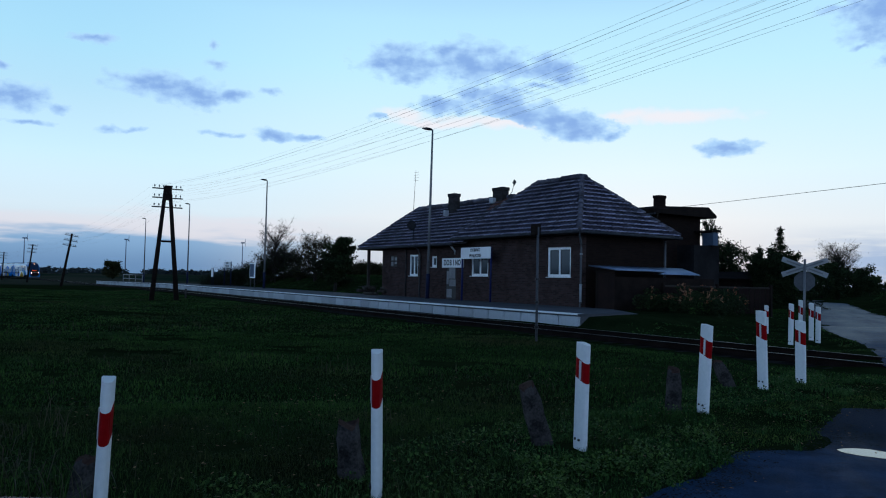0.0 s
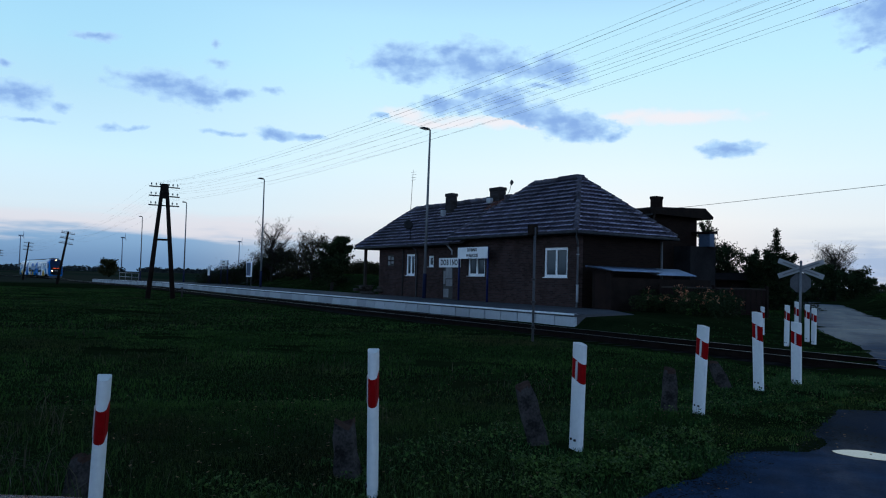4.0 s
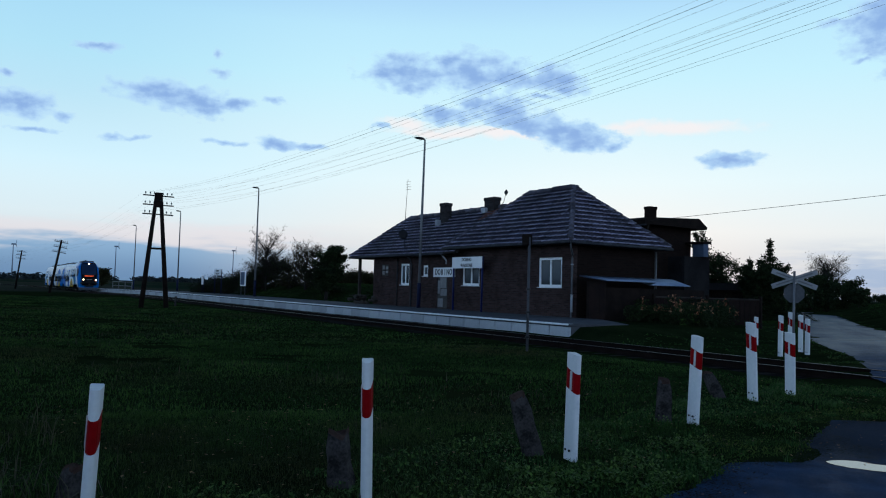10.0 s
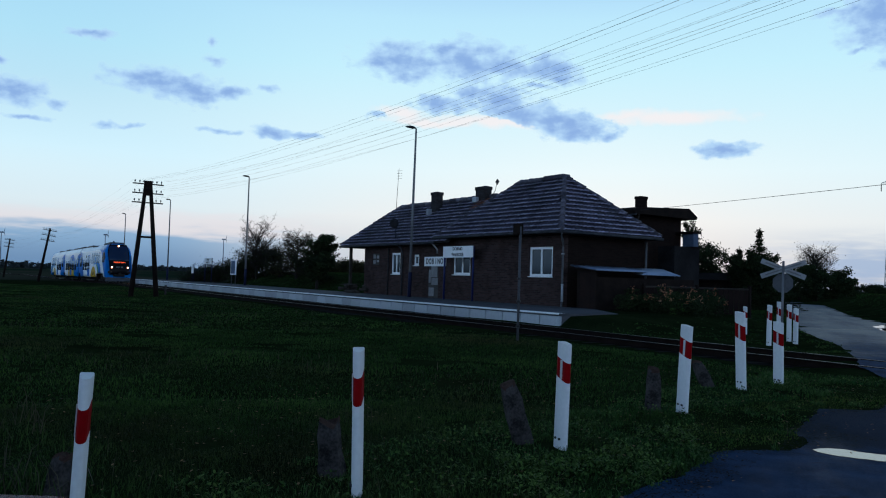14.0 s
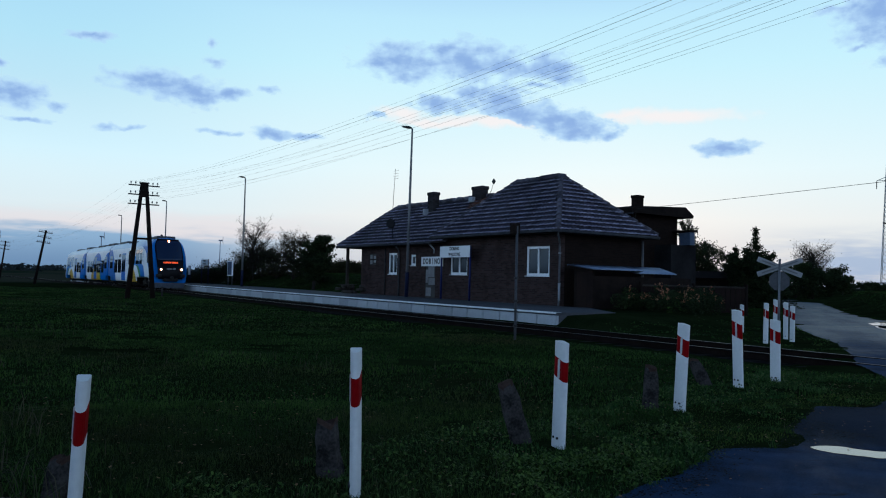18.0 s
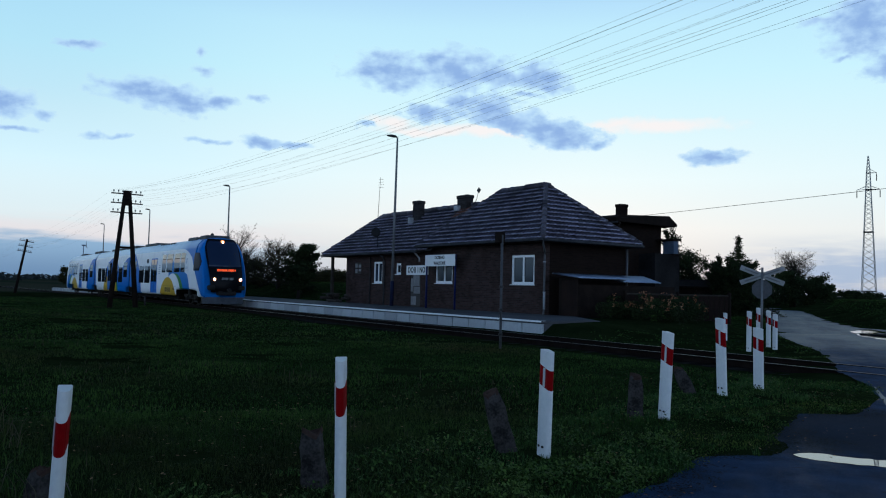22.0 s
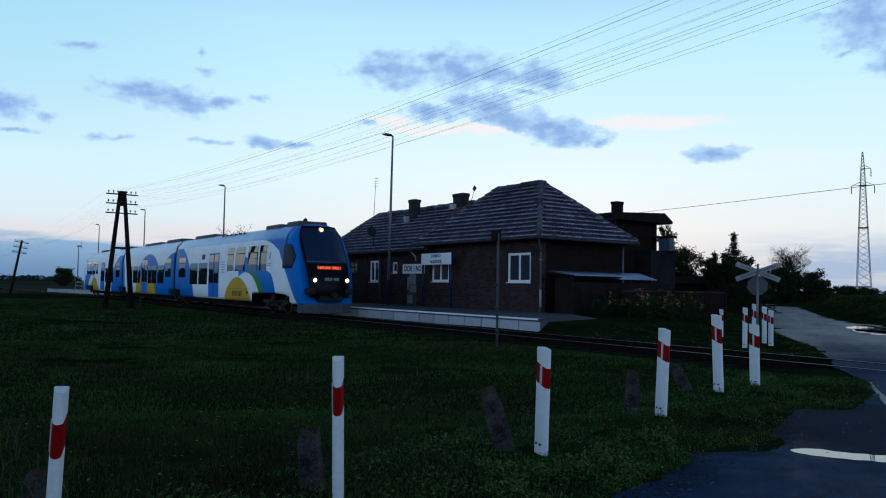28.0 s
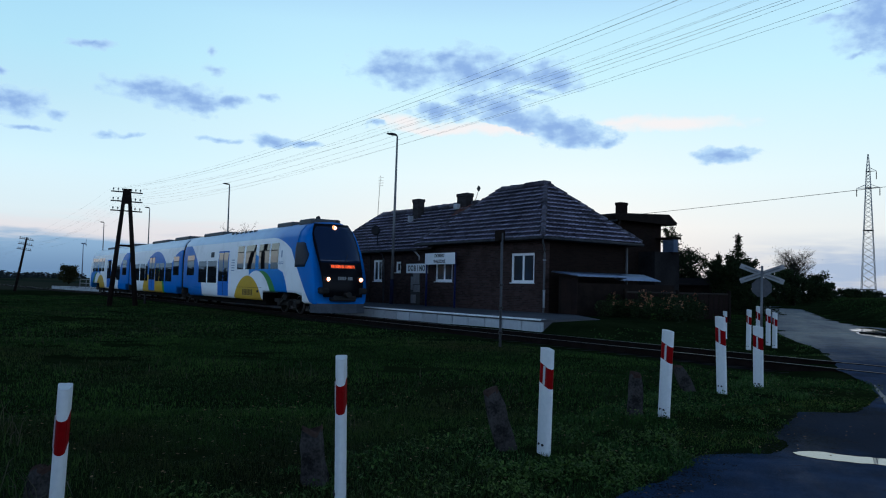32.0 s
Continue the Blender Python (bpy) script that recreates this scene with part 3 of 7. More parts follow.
def prism(outline, depth, axis="y", bm=None):
    """A flat outline of (a, b) pushed through depth = (from, to) along one axis."""
    bm = bm or bmesh.new()

    def put(a, b, c):
        return {"x": (c, a, b), "y": (a, c, b), "z": (a, b, c)}[axis]

    lo = [bm.verts.new(put(a, b, depth[0])) for a, b in outline]
    hi = [bm.verts.new(put(a, b, depth[1])) for a, b in outline]
    n = len(lo)
    bm.faces.new(lo[::-1])
    bm.faces.new(hi)
    for i in range(n):
        bm.faces.new((lo[i], lo[(i + 1) % n], hi[(i + 1) % n], hi[i]))
    bmesh.ops.recalc_face_normals(bm, faces=bm.faces[:])
    return bm


def lettering(text, size, mat, parent, at, name="lettering", bold=0.0):
    """Words set with the built-in font, turned into a mesh."""
    cu = bpy.data.curves.new(name, "FONT")
    cu.body, cu.size, cu.align_x, cu.align_y, cu.extrude, cu.offset = text, size, "CENTER", "CENTER", 0.002, bold
    ob = bpy.data.objects.new("temp_text", cu)
    scene.collection.objects.link(ob)
    me = bpy.data.meshes.new_from_object(ob.evaluated_get(bpy.context.evaluated_depsgraph_get()))
    bpy.data.objects.remove(ob)
    me.materials.clear()
    me.materials.append(M[mat])
    o = new(name, me)
    o.parent = parent
    o.matrix_basis = at
    return o


def track_z(x):
    """The line falls gently away westwards beyond the halt."""
    d = max(0.0, -85.0 - x)
    return -0.414 * (1 - math.exp(-d / 45)) - 0.0018 * d


def line_bend(x):
    """The line drifts northwards as it runs west, then curves off to the south."""
    d = max(0.0, -26.0 - x)
    far = max(0.0, -185.0 - x)
    return 0.0185 * (d - 12 * (1 - math.exp(-d / 12))) - far * far / 900.0

# ---- ground, track, road, platform ----
TRACK = 15.85
EDGE = 17.5
WALL = 22.0
DECK = 0.38
# the lane's west edge and its width
ROAD = [(-3.0, -30.0, 6.0), (-3.2, -5.0, 6.0), (-3.4, 2.5, 6.0), (-3.79, 4.07, 5.90), (-3.99, 4.97, 5.69), (-4.36, 5.84, 5.82), (-4.42, 6.13, 5.86), (-4.17, 6.74, 5.52), (-4.59, 7.43, 5.70), (-5.11, 8.77, 5.68), (-5.34, 9.33, 5.75), (-4.96, 9.92, 5.27), (-5.27, 10.97, 5.08), (-5.66, 12.04, 4.90),
        (-6.6, 13.6, 4.8), (-7.9, 15.1, 4.8), (-8.7, 16.6, 4.8), (-11.2, 20.47, 5.0), (-13.3, 23.0, 5.6), (-16.0, 26.5, 6.2), (-17.6, 28.9, 6.5), (-19.7, 32.2, 6.4), (-21.7, 35.3, 5.6),
        (-23.8, 38.4, 4.1), (-28.1, 45.0, 3.6), (-33.3, 53.0, 3.7), (-46.5, 73.0, 4.0), (-56.0, 86.0, 4.3), (-70.0, 102.0, 4.6), (-90.0, 122.0, 4.6)]


def road_at(y):
    """The lane's middle and half width where it crosses y."""
    for (x0, y0, w0), (x1, y1, w1) in zip(ROAD, ROAD[1:]):
        if y <= y1:
            k = max(0.0, (y - y0) / (y1 - y0))
            w = w0 + (w1 - w0) * k
            return x0 + (x1 - x0) * k + w / 2, w / 2
    return ROAD[-1][0], 2.3


def rise(y):
    """The lane climbs a little beyond the crossing."""
    k = min(1.0, max(0.0, (y - 28.0) / 26.0))
    return 0.22 * k * k * (3 - 2 * k)


def ground_z(x, y):
    near = math.exp(-((y - TRACK - line_bend(x)) / 3.2) ** 2)
    z = -0.06 + 0.04 * noise.noise((x * 0.35, y * 0.35, 0)) + 0.05 * noise.noise((x * 0.09, y * 0.09, 3.0))
    z -= 0.10 * (1 - math.exp(-max(0.0, -x - 7) / 6)) * math.exp(-((y - 9) / 6.0) ** 2)
    z = z * (1 - 0.6 * near) - 0.14 * near
    if x < -85 and abs(y) < 120:
        z += track_z(x) * math.exp(-((y - TRACK) / 60.0) ** 2)
    rx, rw = road_at(y)
    off = abs(x - rx) - rw
    k = min(1.0, max(0.0, off / 1.2))
    z = z * k + (-0.055) * (1 - k)
    # grassy bank east of the lane beyond the line
    if y > 24 and x > rx + rw:
        b = min(1.0, max(0.0, (x - rx - rw - 0.6) / 4.0)) * min(1.0, (y - 24) / 8.0)
        z += 1.0 * b * b * (3 - 2 * b)
    # earth banked up at the platform's end and beside the house
    if x > -24.5 and 17.4 < y < 31:
        a = min(1.0, max(0.0, (-15.6 - x) / 3.4)) * min(1.0, (y - 17.4) / 0.5) * min(1.0, (31 - y) / 4)
        a *= min(1.0, max(0.0, (rx - rw - x - 0.3) / 2.5))
        z += 0.42 * a * a * (3 - 2 * a)
    if y > 28 and x > rx - 14:
        z += rise(y)
    # soil heaped round the feet of four guide posts
    if -8.2 < x < -4.2 and 3.8 < y < 12.2:
        for px, py, up in ((-5.052, 4.692, 0.045), (-5.99, 7.495, 0.032), (-6.97, 10.05, 0.042), (-7.16, 11.29, 0.038)):
            z += up * math.exp(-((x - px) ** 2 + (y - py) ** 2) / 0.30)
    # a hollow beside the westernmost guide post
    z -= 0.20 * math.exp(-((x + 5.2) / 1.1) ** 2 - ((y - 0.6) / 1.0) ** 2)
    # low mound with shrubs behind the platform
    if y > 22.5:
        z += 1.75 * math.exp(-((x + 66) / 15.0) ** 4) * min(1.0, (y - 22.5) / 5.5) ** 1.3 * math.exp(-(max(0.0, y - 34) / 12.0) ** 2)
    return z


def grid_sheet(xs, ys, fz):
    verts = [(x, y, fz(x, y)) for y in ys for x in xs]
    w = len(xs)
    faces = [(j * w + i, j * w + i + 1, (j + 1) * w + i + 1, (j + 1) * w + i) for j in range(len(ys) - 1) for i in range(w - 1)]
    return verts, faces


def ground_rows():
    def spread(stops):
        out = []
        for a, b, s in stops:
            n = max(1, round((b - a) / s))
            out += [a + (b - a) * i / n for i in range(n)]
        return out + [stops[-1][1]]
    xs = spread([(-4000, -400, 900), (-400, -130, 30), (-130, -40, 3), (-40, -14, 1.0), (-14, 6, 0.4), (6, 40, 4), (40, 400, 60), (400, 3000, 650)])
    ys = spread([(-600, -60, 180), (-60, -6, 6), (-6, 26, 0.4), (26, 60, 2), (60, 140, 8), (140, 400, 50), (400, 4000, 900)])
    return xs, ys


ground = part("ground", grid_sheet(*ground_rows(), ground_z), "earth")
tagged(ground, "dark damp meadow ground with short rough grass", "ground", kind="structure")
for f in ground.data.polygons:
    f.use_smooth = True


def make_road():
    ys = [-30 + 0.5 * i for i in range(0, 60)] + [0.1 * i for i in range(0, 300)] + [30 + 1.0 * i for i in range(0, 91)]
    verts, faces, cols = [], [], 9
    for y in ys:
        x, w = road_at(y)
        for c in range(cols):
            u = c / (cols - 1) * 2 - 1
            edge = 0.06 * noise.noise((y * 2.1, u * 3, 5.0)) + 0.05 * noise.noise((y * 7.0, u * 3, 9.0)) if abs(u) == 1 else 0
            k = math.exp(-((y - TRACK) / 1.6) ** 2)
            dip = 0.02 * noise.noise((x * 0.5 + u, y * 0.5, 2.0))
            verts.append((x + u * (w + edge), y, (-0.02 - 0.03 * u * u + dip) * (1 - k) - 0.012 * k + rise(y)))
    for j in range(len(ys) - 1):
        for c in range(cols - 1):
            a = j * cols + c
            faces.append((a, a + 1, a + cols + 1, a + cols))
    ob = part("road", (verts, faces), "asphalt")
    for f in ob.data.polygons:
        f.use_smooth = True
    tagged(ob, "narrow wet worn asphalt lane over the crossing", "road", kind="structure")


make_road()


def road_z(x, y):
    """Height of the lane's cambered surface."""
    rx, rw = road_at(y)
    u = max(-1.0, min(1.0, (x - rx) / rw))
    return -0.02 - 0.03 * u * u + 0.02 * noise.noise((rx * 0.5 + u, y * 0.5, 2.0)) + rise(y)


def make_puddle(ax, ay, bx, by, wide, blunt, seed, mat="puddle", label="shallow rain puddle mirroring the pale sky"):
    """Water along a line from a to b: a ragged, tapering band, level with the hollow that holds it."""
    a, b = Vector((ax, ay)), Vector((bx, by))
    along = (b - a).normalized()
    side = Vector((-along.y, along.x))
    n = 44
    edges = ([], [])
    for i in range(n + 1):
        t = i / n
        shape = min(1.0, (t / blunt) ** 0.6) * min(1.0, ((1 - t) / 0.35) ** 0.6)
        sway = 0.35 * wide * noise.noise((t * 3.0, seed, 1.0))
        for k, out in enumerate(edges):
            w = wide * shape * (1 + 0.6 * noise.noise((t * 5.0, seed, 4.0 + 9 * k)) + 0.32 * noise.noise((t * 17.0, seed, 7.0 + 9 * k)))
            p = a.lerp(b, t) + side * (sway + (w if k else -w) + (0.002 if k else -0.002))
            out.append((p.x, p.y))
    bm = bmesh.new()
    rings = [[bm.verts.new((x, y, road_z(x, y) + dz)) for (x, y), dz in ((p, -0.03), (p, 0.0045), (q, 0.0045), (q, -0.03))] for p, q in zip(*edges)]
    skin(bm, rings)
    bm.faces.new(rings[0])
    bm.faces.new(rings[-1])
    bmesh.ops.recalc_face_normals(bm, faces=bm.faces[:])
    for f in bm.faces:
        f.smooth = False
    ob = part("puddle", bm, mat)
    tagged(ob, label, "puddle", "puddles on the lane", "structure")


for args in ((-4.04, 6.92, -2.3, 7.80, 0.15, 0.08, 8.3), (-16.9, 35.2, -12.9, 28.2, 0.80, 0.3, 5.4)):
    make_puddle(*args)
for args in ((-17.1, 28.35, -15.7, 28.05, 0.10, 0.3, 2.2), (-15.75, 27.7, -15.2, 30.3, 0.11, 0.3, 6.6), (-6.35, 13.35, -4.45, 10.0, 0.05, 0.75, 4.5), (-5.2, 13.6, -4.6, 12.4, 0.05, 0.5, 9.2)):
    make_puddle(*args, "film", "thin film of rain water on the asphalt")
island = part("mud_island", prism([(-13.85 + 1.15 * math.cos(a) * (1 + 0.15 * math.sin(3 * a)), 30.85 + 0.38 * math.sin(a) + 0.45 * math.cos(a)) for a in [k * math.pi / 12 for k in range(24)]], (-0.04, 0.028), "z"), "mud")
tagged(island, "dark patch of mud standing out of the puddle", "mud", kind="structure")


def rail_profile(bm, y, x0, x1, step, prof):
    rings = []
    n = round((x1 - x0) / step)
    for i in range(n + 1):
        x = x0 + (x1 - x0) * i / n
        rings.append([bm.verts.new((x, y + line_bend(x) + a, b + track_z(x))) for a, b in prof])
    m = len(prof)
    for a, b in zip(rings, rings[1:]):
        for k in range(m):
            bm.faces.new((a[k], b[k], b[(k + 1) % m], a[(k + 1) % m]))
    return bm


def make_track():
    track = thing("railway_track", pose(0, 0, 0), "single rusty railway track on dark stone ballast", "railway track", kind="structure")
    bed = bmesh.new()
    rail_profile(bed, TRACK, -400, 60, 4.0, [(-2.3, -0.42), (-1.5, -0.17), (1.5, -0.17), (1.66, -0.42)])
    part("ballast_bed", bed, "ballast", track)
    for side in (-0.75, 0.75):
        r = rail_profile(bmesh.new(), TRACK + side, -400, 60, 4.0, [(-0.07, -0.158), (0.07, -0.158), (0.02, -0.13), (0.012, -0.04), (0.034, -0.03), (0.034, -0.004), (-0.034, -0.004), (-0.034, -0.03), (-0.012, -0.04), (-0.02, -0.13)])
        part("rail", r, "rail", track)
        h = rail_profile(bmesh.new(), TRACK + side, -400, 60, 4.0, [(-0.026, -0.004), (0.026, -0.004), (0.022, 0.0), (-0.022, 0.0)])
        part("rail_head", h, "railhead", track, "polished bright running surface")
    return track


track = make_track()


def make_platform():
    plat = thing("platform", pose(0, 0, 0), "low concrete platform of pale wall blocks with grey slabs", "platform", kind="structure")
    bm = bmesh.new()
    rows = []
    for i in range(0, 42):
        x = -19.08 - (119.3 * i / 41)
        z = DECK + track_z(x)
        y0 = EDGE + 0.12 + line_bend(x)
        y1 = 20.3 if i == 0 else WALL - 0.02 if x > -43 else 21.9 + line_bend(x)
        rows.append([bm.verts.new(p) for p in ((x, y0, z - 0.75), (x, y0, z - 0.002), (x, y1, z + (0.028 if i else -0.002)), (x, y1, z - 0.75))])
    for a, b in zip(rows, rows[1:]):
        for k in range(3):
            bm.faces.new((a[k], a[k + 1], b[k + 1], b[k]))
    bm.faces.new(rows[0][::-1])
    bm.faces.new(rows[-1])
    part("deck", bm, "slab", plat)
    bm = bmesh.new()
    for i in range(59):
        x = -19.07 - 2 * i
        z0, z1 = DECK + track_z(x) + 0.018, DECK + track_z(x - 2) + 0.018
        vs = [bm.verts.new(p) for p in ((x, EDGE - 0.022 + line_bend(x), z0), (x - 2, EDGE - 0.022 + line_bend(x - 2), z1), (x - 2, EDGE + 0.24 + line_bend(x - 2), z1), (x, EDGE + 0.24 + line_bend(x), z0))]
        bm.faces.new(vs)
        front = [bm.verts.new(p) for p in ((x, EDGE - 0.036 + line_bend(x), z0 - 0.045), (x - 2, EDGE - 0.036 + line_bend(x - 2), z1 - 0.045), (x - 2, EDGE - 0.036 + line_bend(x - 2), z1 - 0.012), (x, EDGE - 0.036 + line_bend(x), z0 - 0.012))]
        bm.faces.new(front)
        bm.faces.new((front[3], front[2], vs[1], vs[0]))
    part("edge_line", bm, "edgeline", plat, "worn white edge line")
    bm = bmesh.new()
    rows = []
    for i in range(0, 60):
        x = -19.06 - 2.0 * i
        z, y0 = DECK + track_z(x), EDGE + 0.035 + line_bend(x)
        rows.append([bm.verts.new(p) for p in ((x, y0, z - 0.8), (x, y0, z - 0.40), (x, y0 + 0.14, z - 0.40), (x, y0 + 0.14, z - 0.8))])
    for a, b in zip(rows, rows[1:]):
        for k in range(4):
            bm.faces.new((a[k], b[k], b[(k + 1) % 4], a[(k + 1) % 4]))
    bm.faces.new(rows[0])
    bm.faces.new(rows[-1])
    bmesh.ops.recalc_face_normals(bm, faces=bm.faces[:])
    part("footing", bm, "ballast", plat, "dark footing under the wall blocks")
    return plat


platform = make_platform()

# ---- the station house ----
def roof_plane(a, b, c, d, name, parent, mat="underlay", thick=0.08):
    """A sloping deck with eaves a-b and ridge d-c."""
    bm = bmesh.new()
    n = (Vector(b) - Vector(a)).cross(Vector(d) - Vector(a)).normalized()
    if n.z < 0:
        n = -n
    ps = [a, b, c] if c == d else [a, b, c, d]
    top = [bm.verts.new(Vector(p)) for p in ps]
    low = [bm.verts.new(Vector(p) - n * thick) for p in ps]
    bm.faces.new(top)
    bm.faces.new(low[::-1])
    k = len(ps)
    for i in range(k):
        bm.faces.new((top[i], low[i], low[(i + 1) % k], top[(i + 1) % k]))
    bmesh.ops.recalc_face_normals(bm, faces=bm.faces[:])
    return part(name, bm, mat, parent)


EAVE_Y0, EAVE_Y1, RIDGE_Y = 21.5, 27.6, 24.55
WING = dict(x0=-33.0, x1=-23.45, r0=-29.85, r1=-26.62, ez=3.60, rz=6.40)
LEFT = dict(x0=-43.9, x1=-31.8, r0=-41.6, r1=-31.8, ez=3.34, rz=5.88)


def wall_with_holes(name, x0, x1, z0, z1, y0, y1, holes, parent, mat):
    """A wall along x with rectangular openings right through it."""
    xs = sorted({x0, x1, *[h[0] for h in holes], *[h[1] for h in holes]})
    zs = sorted({z0, z1, *[h[2] for h in holes], *[h[3] for h in holes]})
    bm = bmesh.new()
    solid = lambda i, j: 0 <= i < len(xs) - 1 and 0 <= j < len(zs) - 1 and not any(
        h[0] <= (xs[i] + xs[i + 1]) / 2 <= h[1] and h[2] <= (zs[j] + zs[j + 1]) / 2 <= h[3] for h in holes)
    for i in range(len(xs) - 1):
        for j in range(len(zs) - 1):
            if not solid(i, j):
                continue
            a, b, c, d = xs[i], xs[i + 1], zs[j], zs[j + 1]
            quad = lambda *p: bm.faces.new([bm.verts.new(q) for q in p])
            quad((a, y0, c), (b, y0, c), (b, y0, d), (a, y0, d))
            quad((b, y1, c), (a, y1, c), (a, y1, d), (b, y1, d))
            if not solid(i - 1, j):
                quad((a, y1, c), (a, y0, c), (a, y0, d), (a, y1, d))
            if not solid(i + 1, j):
                quad((b, y0, c), (b, y1, c), (b, y1, d), (b, y0, d))
            if not solid(i, j - 1):
                quad((a, y1, c), (b, y1, c), (b, y0, c), (a, y0, c))
            if not solid(i, j + 1):
                quad((a, y0, d), (b, y0, d), (b, y1, d), (a, y1, d))
    return part(name, bm, mat, parent)


def house_window(x0, x1, z0, z1, parent, bars=1, name="window", curtain=True):
    y = WALL + 0.10
    w = 0.07
    bm = bmesh.new()
    box((x0, y - 0.04, z0), (x0 + w, y + 0.04, z1), 0, bm)
    box((x1 - w, y - 0.04, z0), (x1, y + 0.04, z1), 0, bm)
    box((x0 + w, y - 0.04, z1 - w), (x1 - w, y + 0.04, z1), 0, bm)
    box((x0 + w, y - 0.04, z0), (x1 - w, y + 0.04, z0 + w), 0, bm)
    win = part(name, bm, "pvc", parent, "white plastic window frame")
    n = bars + 1
    for i in range(n):
        a = x0 + w + (x1 - x0 - 2 * w) * i / n
        b = x0 + w + (x1 - x0 - 2 * w) * (i + 1) / n
        part("pane", box((a + 0.04, y - 0.006, z0 + w + 0.04), (b - 0.04, y + 0.006, z1 - w - 0.04)), "pane", win)
        bm = bmesh.new()
        box((a, y - 0.052, z0 + w), (a + 0.04, y + 0.03, z1 - w), 0, bm)
        box((b - 0.04, y - 0.052, z0 + w), (b, y + 0.03, z1 - w), 0, bm)
        box((a + 0.04, y - 0.052, z0 + w), (b - 0.04, y + 0.03, z0 + w + 0.04), 0, bm)
        box((a + 0.04, y - 0.052, z1 - w - 0.04), (b - 0.04, y + 0.03, z1 - w), 0, bm)
        part("sash", bm, "pvc", win)
    if curtain:
        m = 14
        for s in (0, 1):
            bm = bmesh.new()
            c0 = x0 + 0.1 if s == 0 else x1 - 0.1 - (x1 - x0) * 0.24
            vs = []
            for i in range(m + 1):
                x = c0 + (x1 - x0) * 0.24 * i / m
                yy = y + 0.16 + 0.02 * math.sin(i * 1.7)
                vs.append((bm.verts.new((x, yy, z0 + 0.1)), bm.verts.new((x, yy, z1 - 0.08))))
            for p, q in zip(vs, vs[1:]):
                bm.faces.new((p[0], q[0], q[1], p[1]))
            part("curtain", bm, "curtain", win)
    part("sill", box((x0 - 0.03, WALL - 0.05, z0 - 0.035), (x1 + 0.03, WALL + 0.07, z0 - 0.003), 0.006), "pvc", win)
    return win


def make_house():
    h = thing("station_house", pose(0, 0, 0), "low old brick station house with a hipped clay-tile roof", "station building")
    base = 0.28
    holes_r = [(-26.05, -24.5, 1.66, 2.96), (-32.0, -30.5, 1.66, 2.64)]
    holes_l = [(-38.3, -37.3, 1.62, 2.84), (-35.85, -35.3, 2.12, 2.72), (-34.35, -33.35, 0.42, 2.46), (-40.6, -39.75, 2.14, 2.82)]
    wall_with_holes("front_wall", -33.1, -23.95, base, WING["ez"] - 0.06, WALL, WALL + 0.36, holes_r, h, "brick")
    wall_with_holes("front_wall", -41.6, -33.1, base, LEFT["ez"] - 0.05, WALL + 0.003, WALL + 0.36, holes_l, h, "brick")
    # darker than the front wall: the east side's shade is in its colour
    part("end_wall", box((-24.31, WALL + 0.36, base), (-23.952, 27.05, WING["ez"] - 0.06)), "brick_dark", h, "dark brick end wall, shade in its colour")
    part("end_wall", box((-41.6, WALL + 0.36, base), (-41.24, 27.05, LEFT["ez"] - 0.05)), "brick", h)
    part("back_wall", box((-41.24, 26.7, base), (-24.31, 27.05, LEFT["ez"] - 0.05)), "brick", h)
    part("floor_slab", box((-41.24, WALL + 0.36, base), (-24.31, 26.7, base + 0.1)), "plinth", h)
    part("attic_floor", box((-41.24, WALL + 0.36, 3.2), (-24.31, 26.7, 3.27)), "oldwood", h)
    part("plinth", box((-41.66, WALL - 0.03, -0.2), (-23.9, 27.1, base)), "plinth", h)
    house_window(*holes_r[0], h)
    house_window(*holes_r[1], h)
    house_window(*holes_l[0], h)
    house_window(*holes_l[1], h, 0)
    # bricked and boarded openings
    part("boarded_opening", box((-40.6, WALL + 0.06, 2.14), (-39.75, WALL + 0.16, 2.82)), "plinth", h, "blocked small opening")
    board = part("window_boards", box((-40.52, WALL + 0.02, 2.22), (-40.28, WALL + 0.055, 2.76), 0.004), "render", h, "pale boards nailed over the opening")
    part("board", box((-40.10, WALL + 0.02, 2.30), (-39.86, WALL + 0.055, 2.70), 0.004), "render", board)
    part("board", box((-40.56, WALL + 0.008, 2.44), (-39.8, WALL + 0.018, 2.52), 0.003), "oldwood", board)
    blocked = part("blocked_doorway", box((-34.35, WALL + 0.05, 0.42), (-33.35, WALL + 0.2, 2.46)), "plinth", h, "doorway closed with grey blocks")
    for x0, x1, z0, z1 in ((-34.1, -33.5, 1.5, 2.1), (-34.05, -33.45, 1.1, 1.46), (-34.3, -33.8, 0.5, 0.95), (-33.9, -33.4, 2.12, 2.4), (-34.33, -34.12, 1.2, 1.9)):
        part("patch", box((x0, WALL + 0.035, z0), (x1, WALL + 0.047, z1), 0.004), "render", blocked, "pale grey mortar patch")
    # eaves soffits
    part("soffit", box((-33.02, EAVE_Y0 + 0.06, WING["ez"] - 0.14), (-23.45, EAVE_Y1 - 0.05, WING["ez"] - 0.09)), "oldwood", h)
    part("soffit", box((-43.85, EAVE_Y0 + 0.06, LEFT["ez"] - 0.14), (-33.02, EAVE_Y1 - 0.05, LEFT["ez"] - 0.09)), "oldwood", h)
    for d in (LEFT, WING):
        a0, a1 = (d["x0"], EAVE_Y0, d["ez"]), (d["x1"], EAVE_Y0, d["ez"])
        b0, b1 = (d["x0"], EAVE_Y1, d["ez"]), (d["x1"], EAVE_Y1, d["ez"])
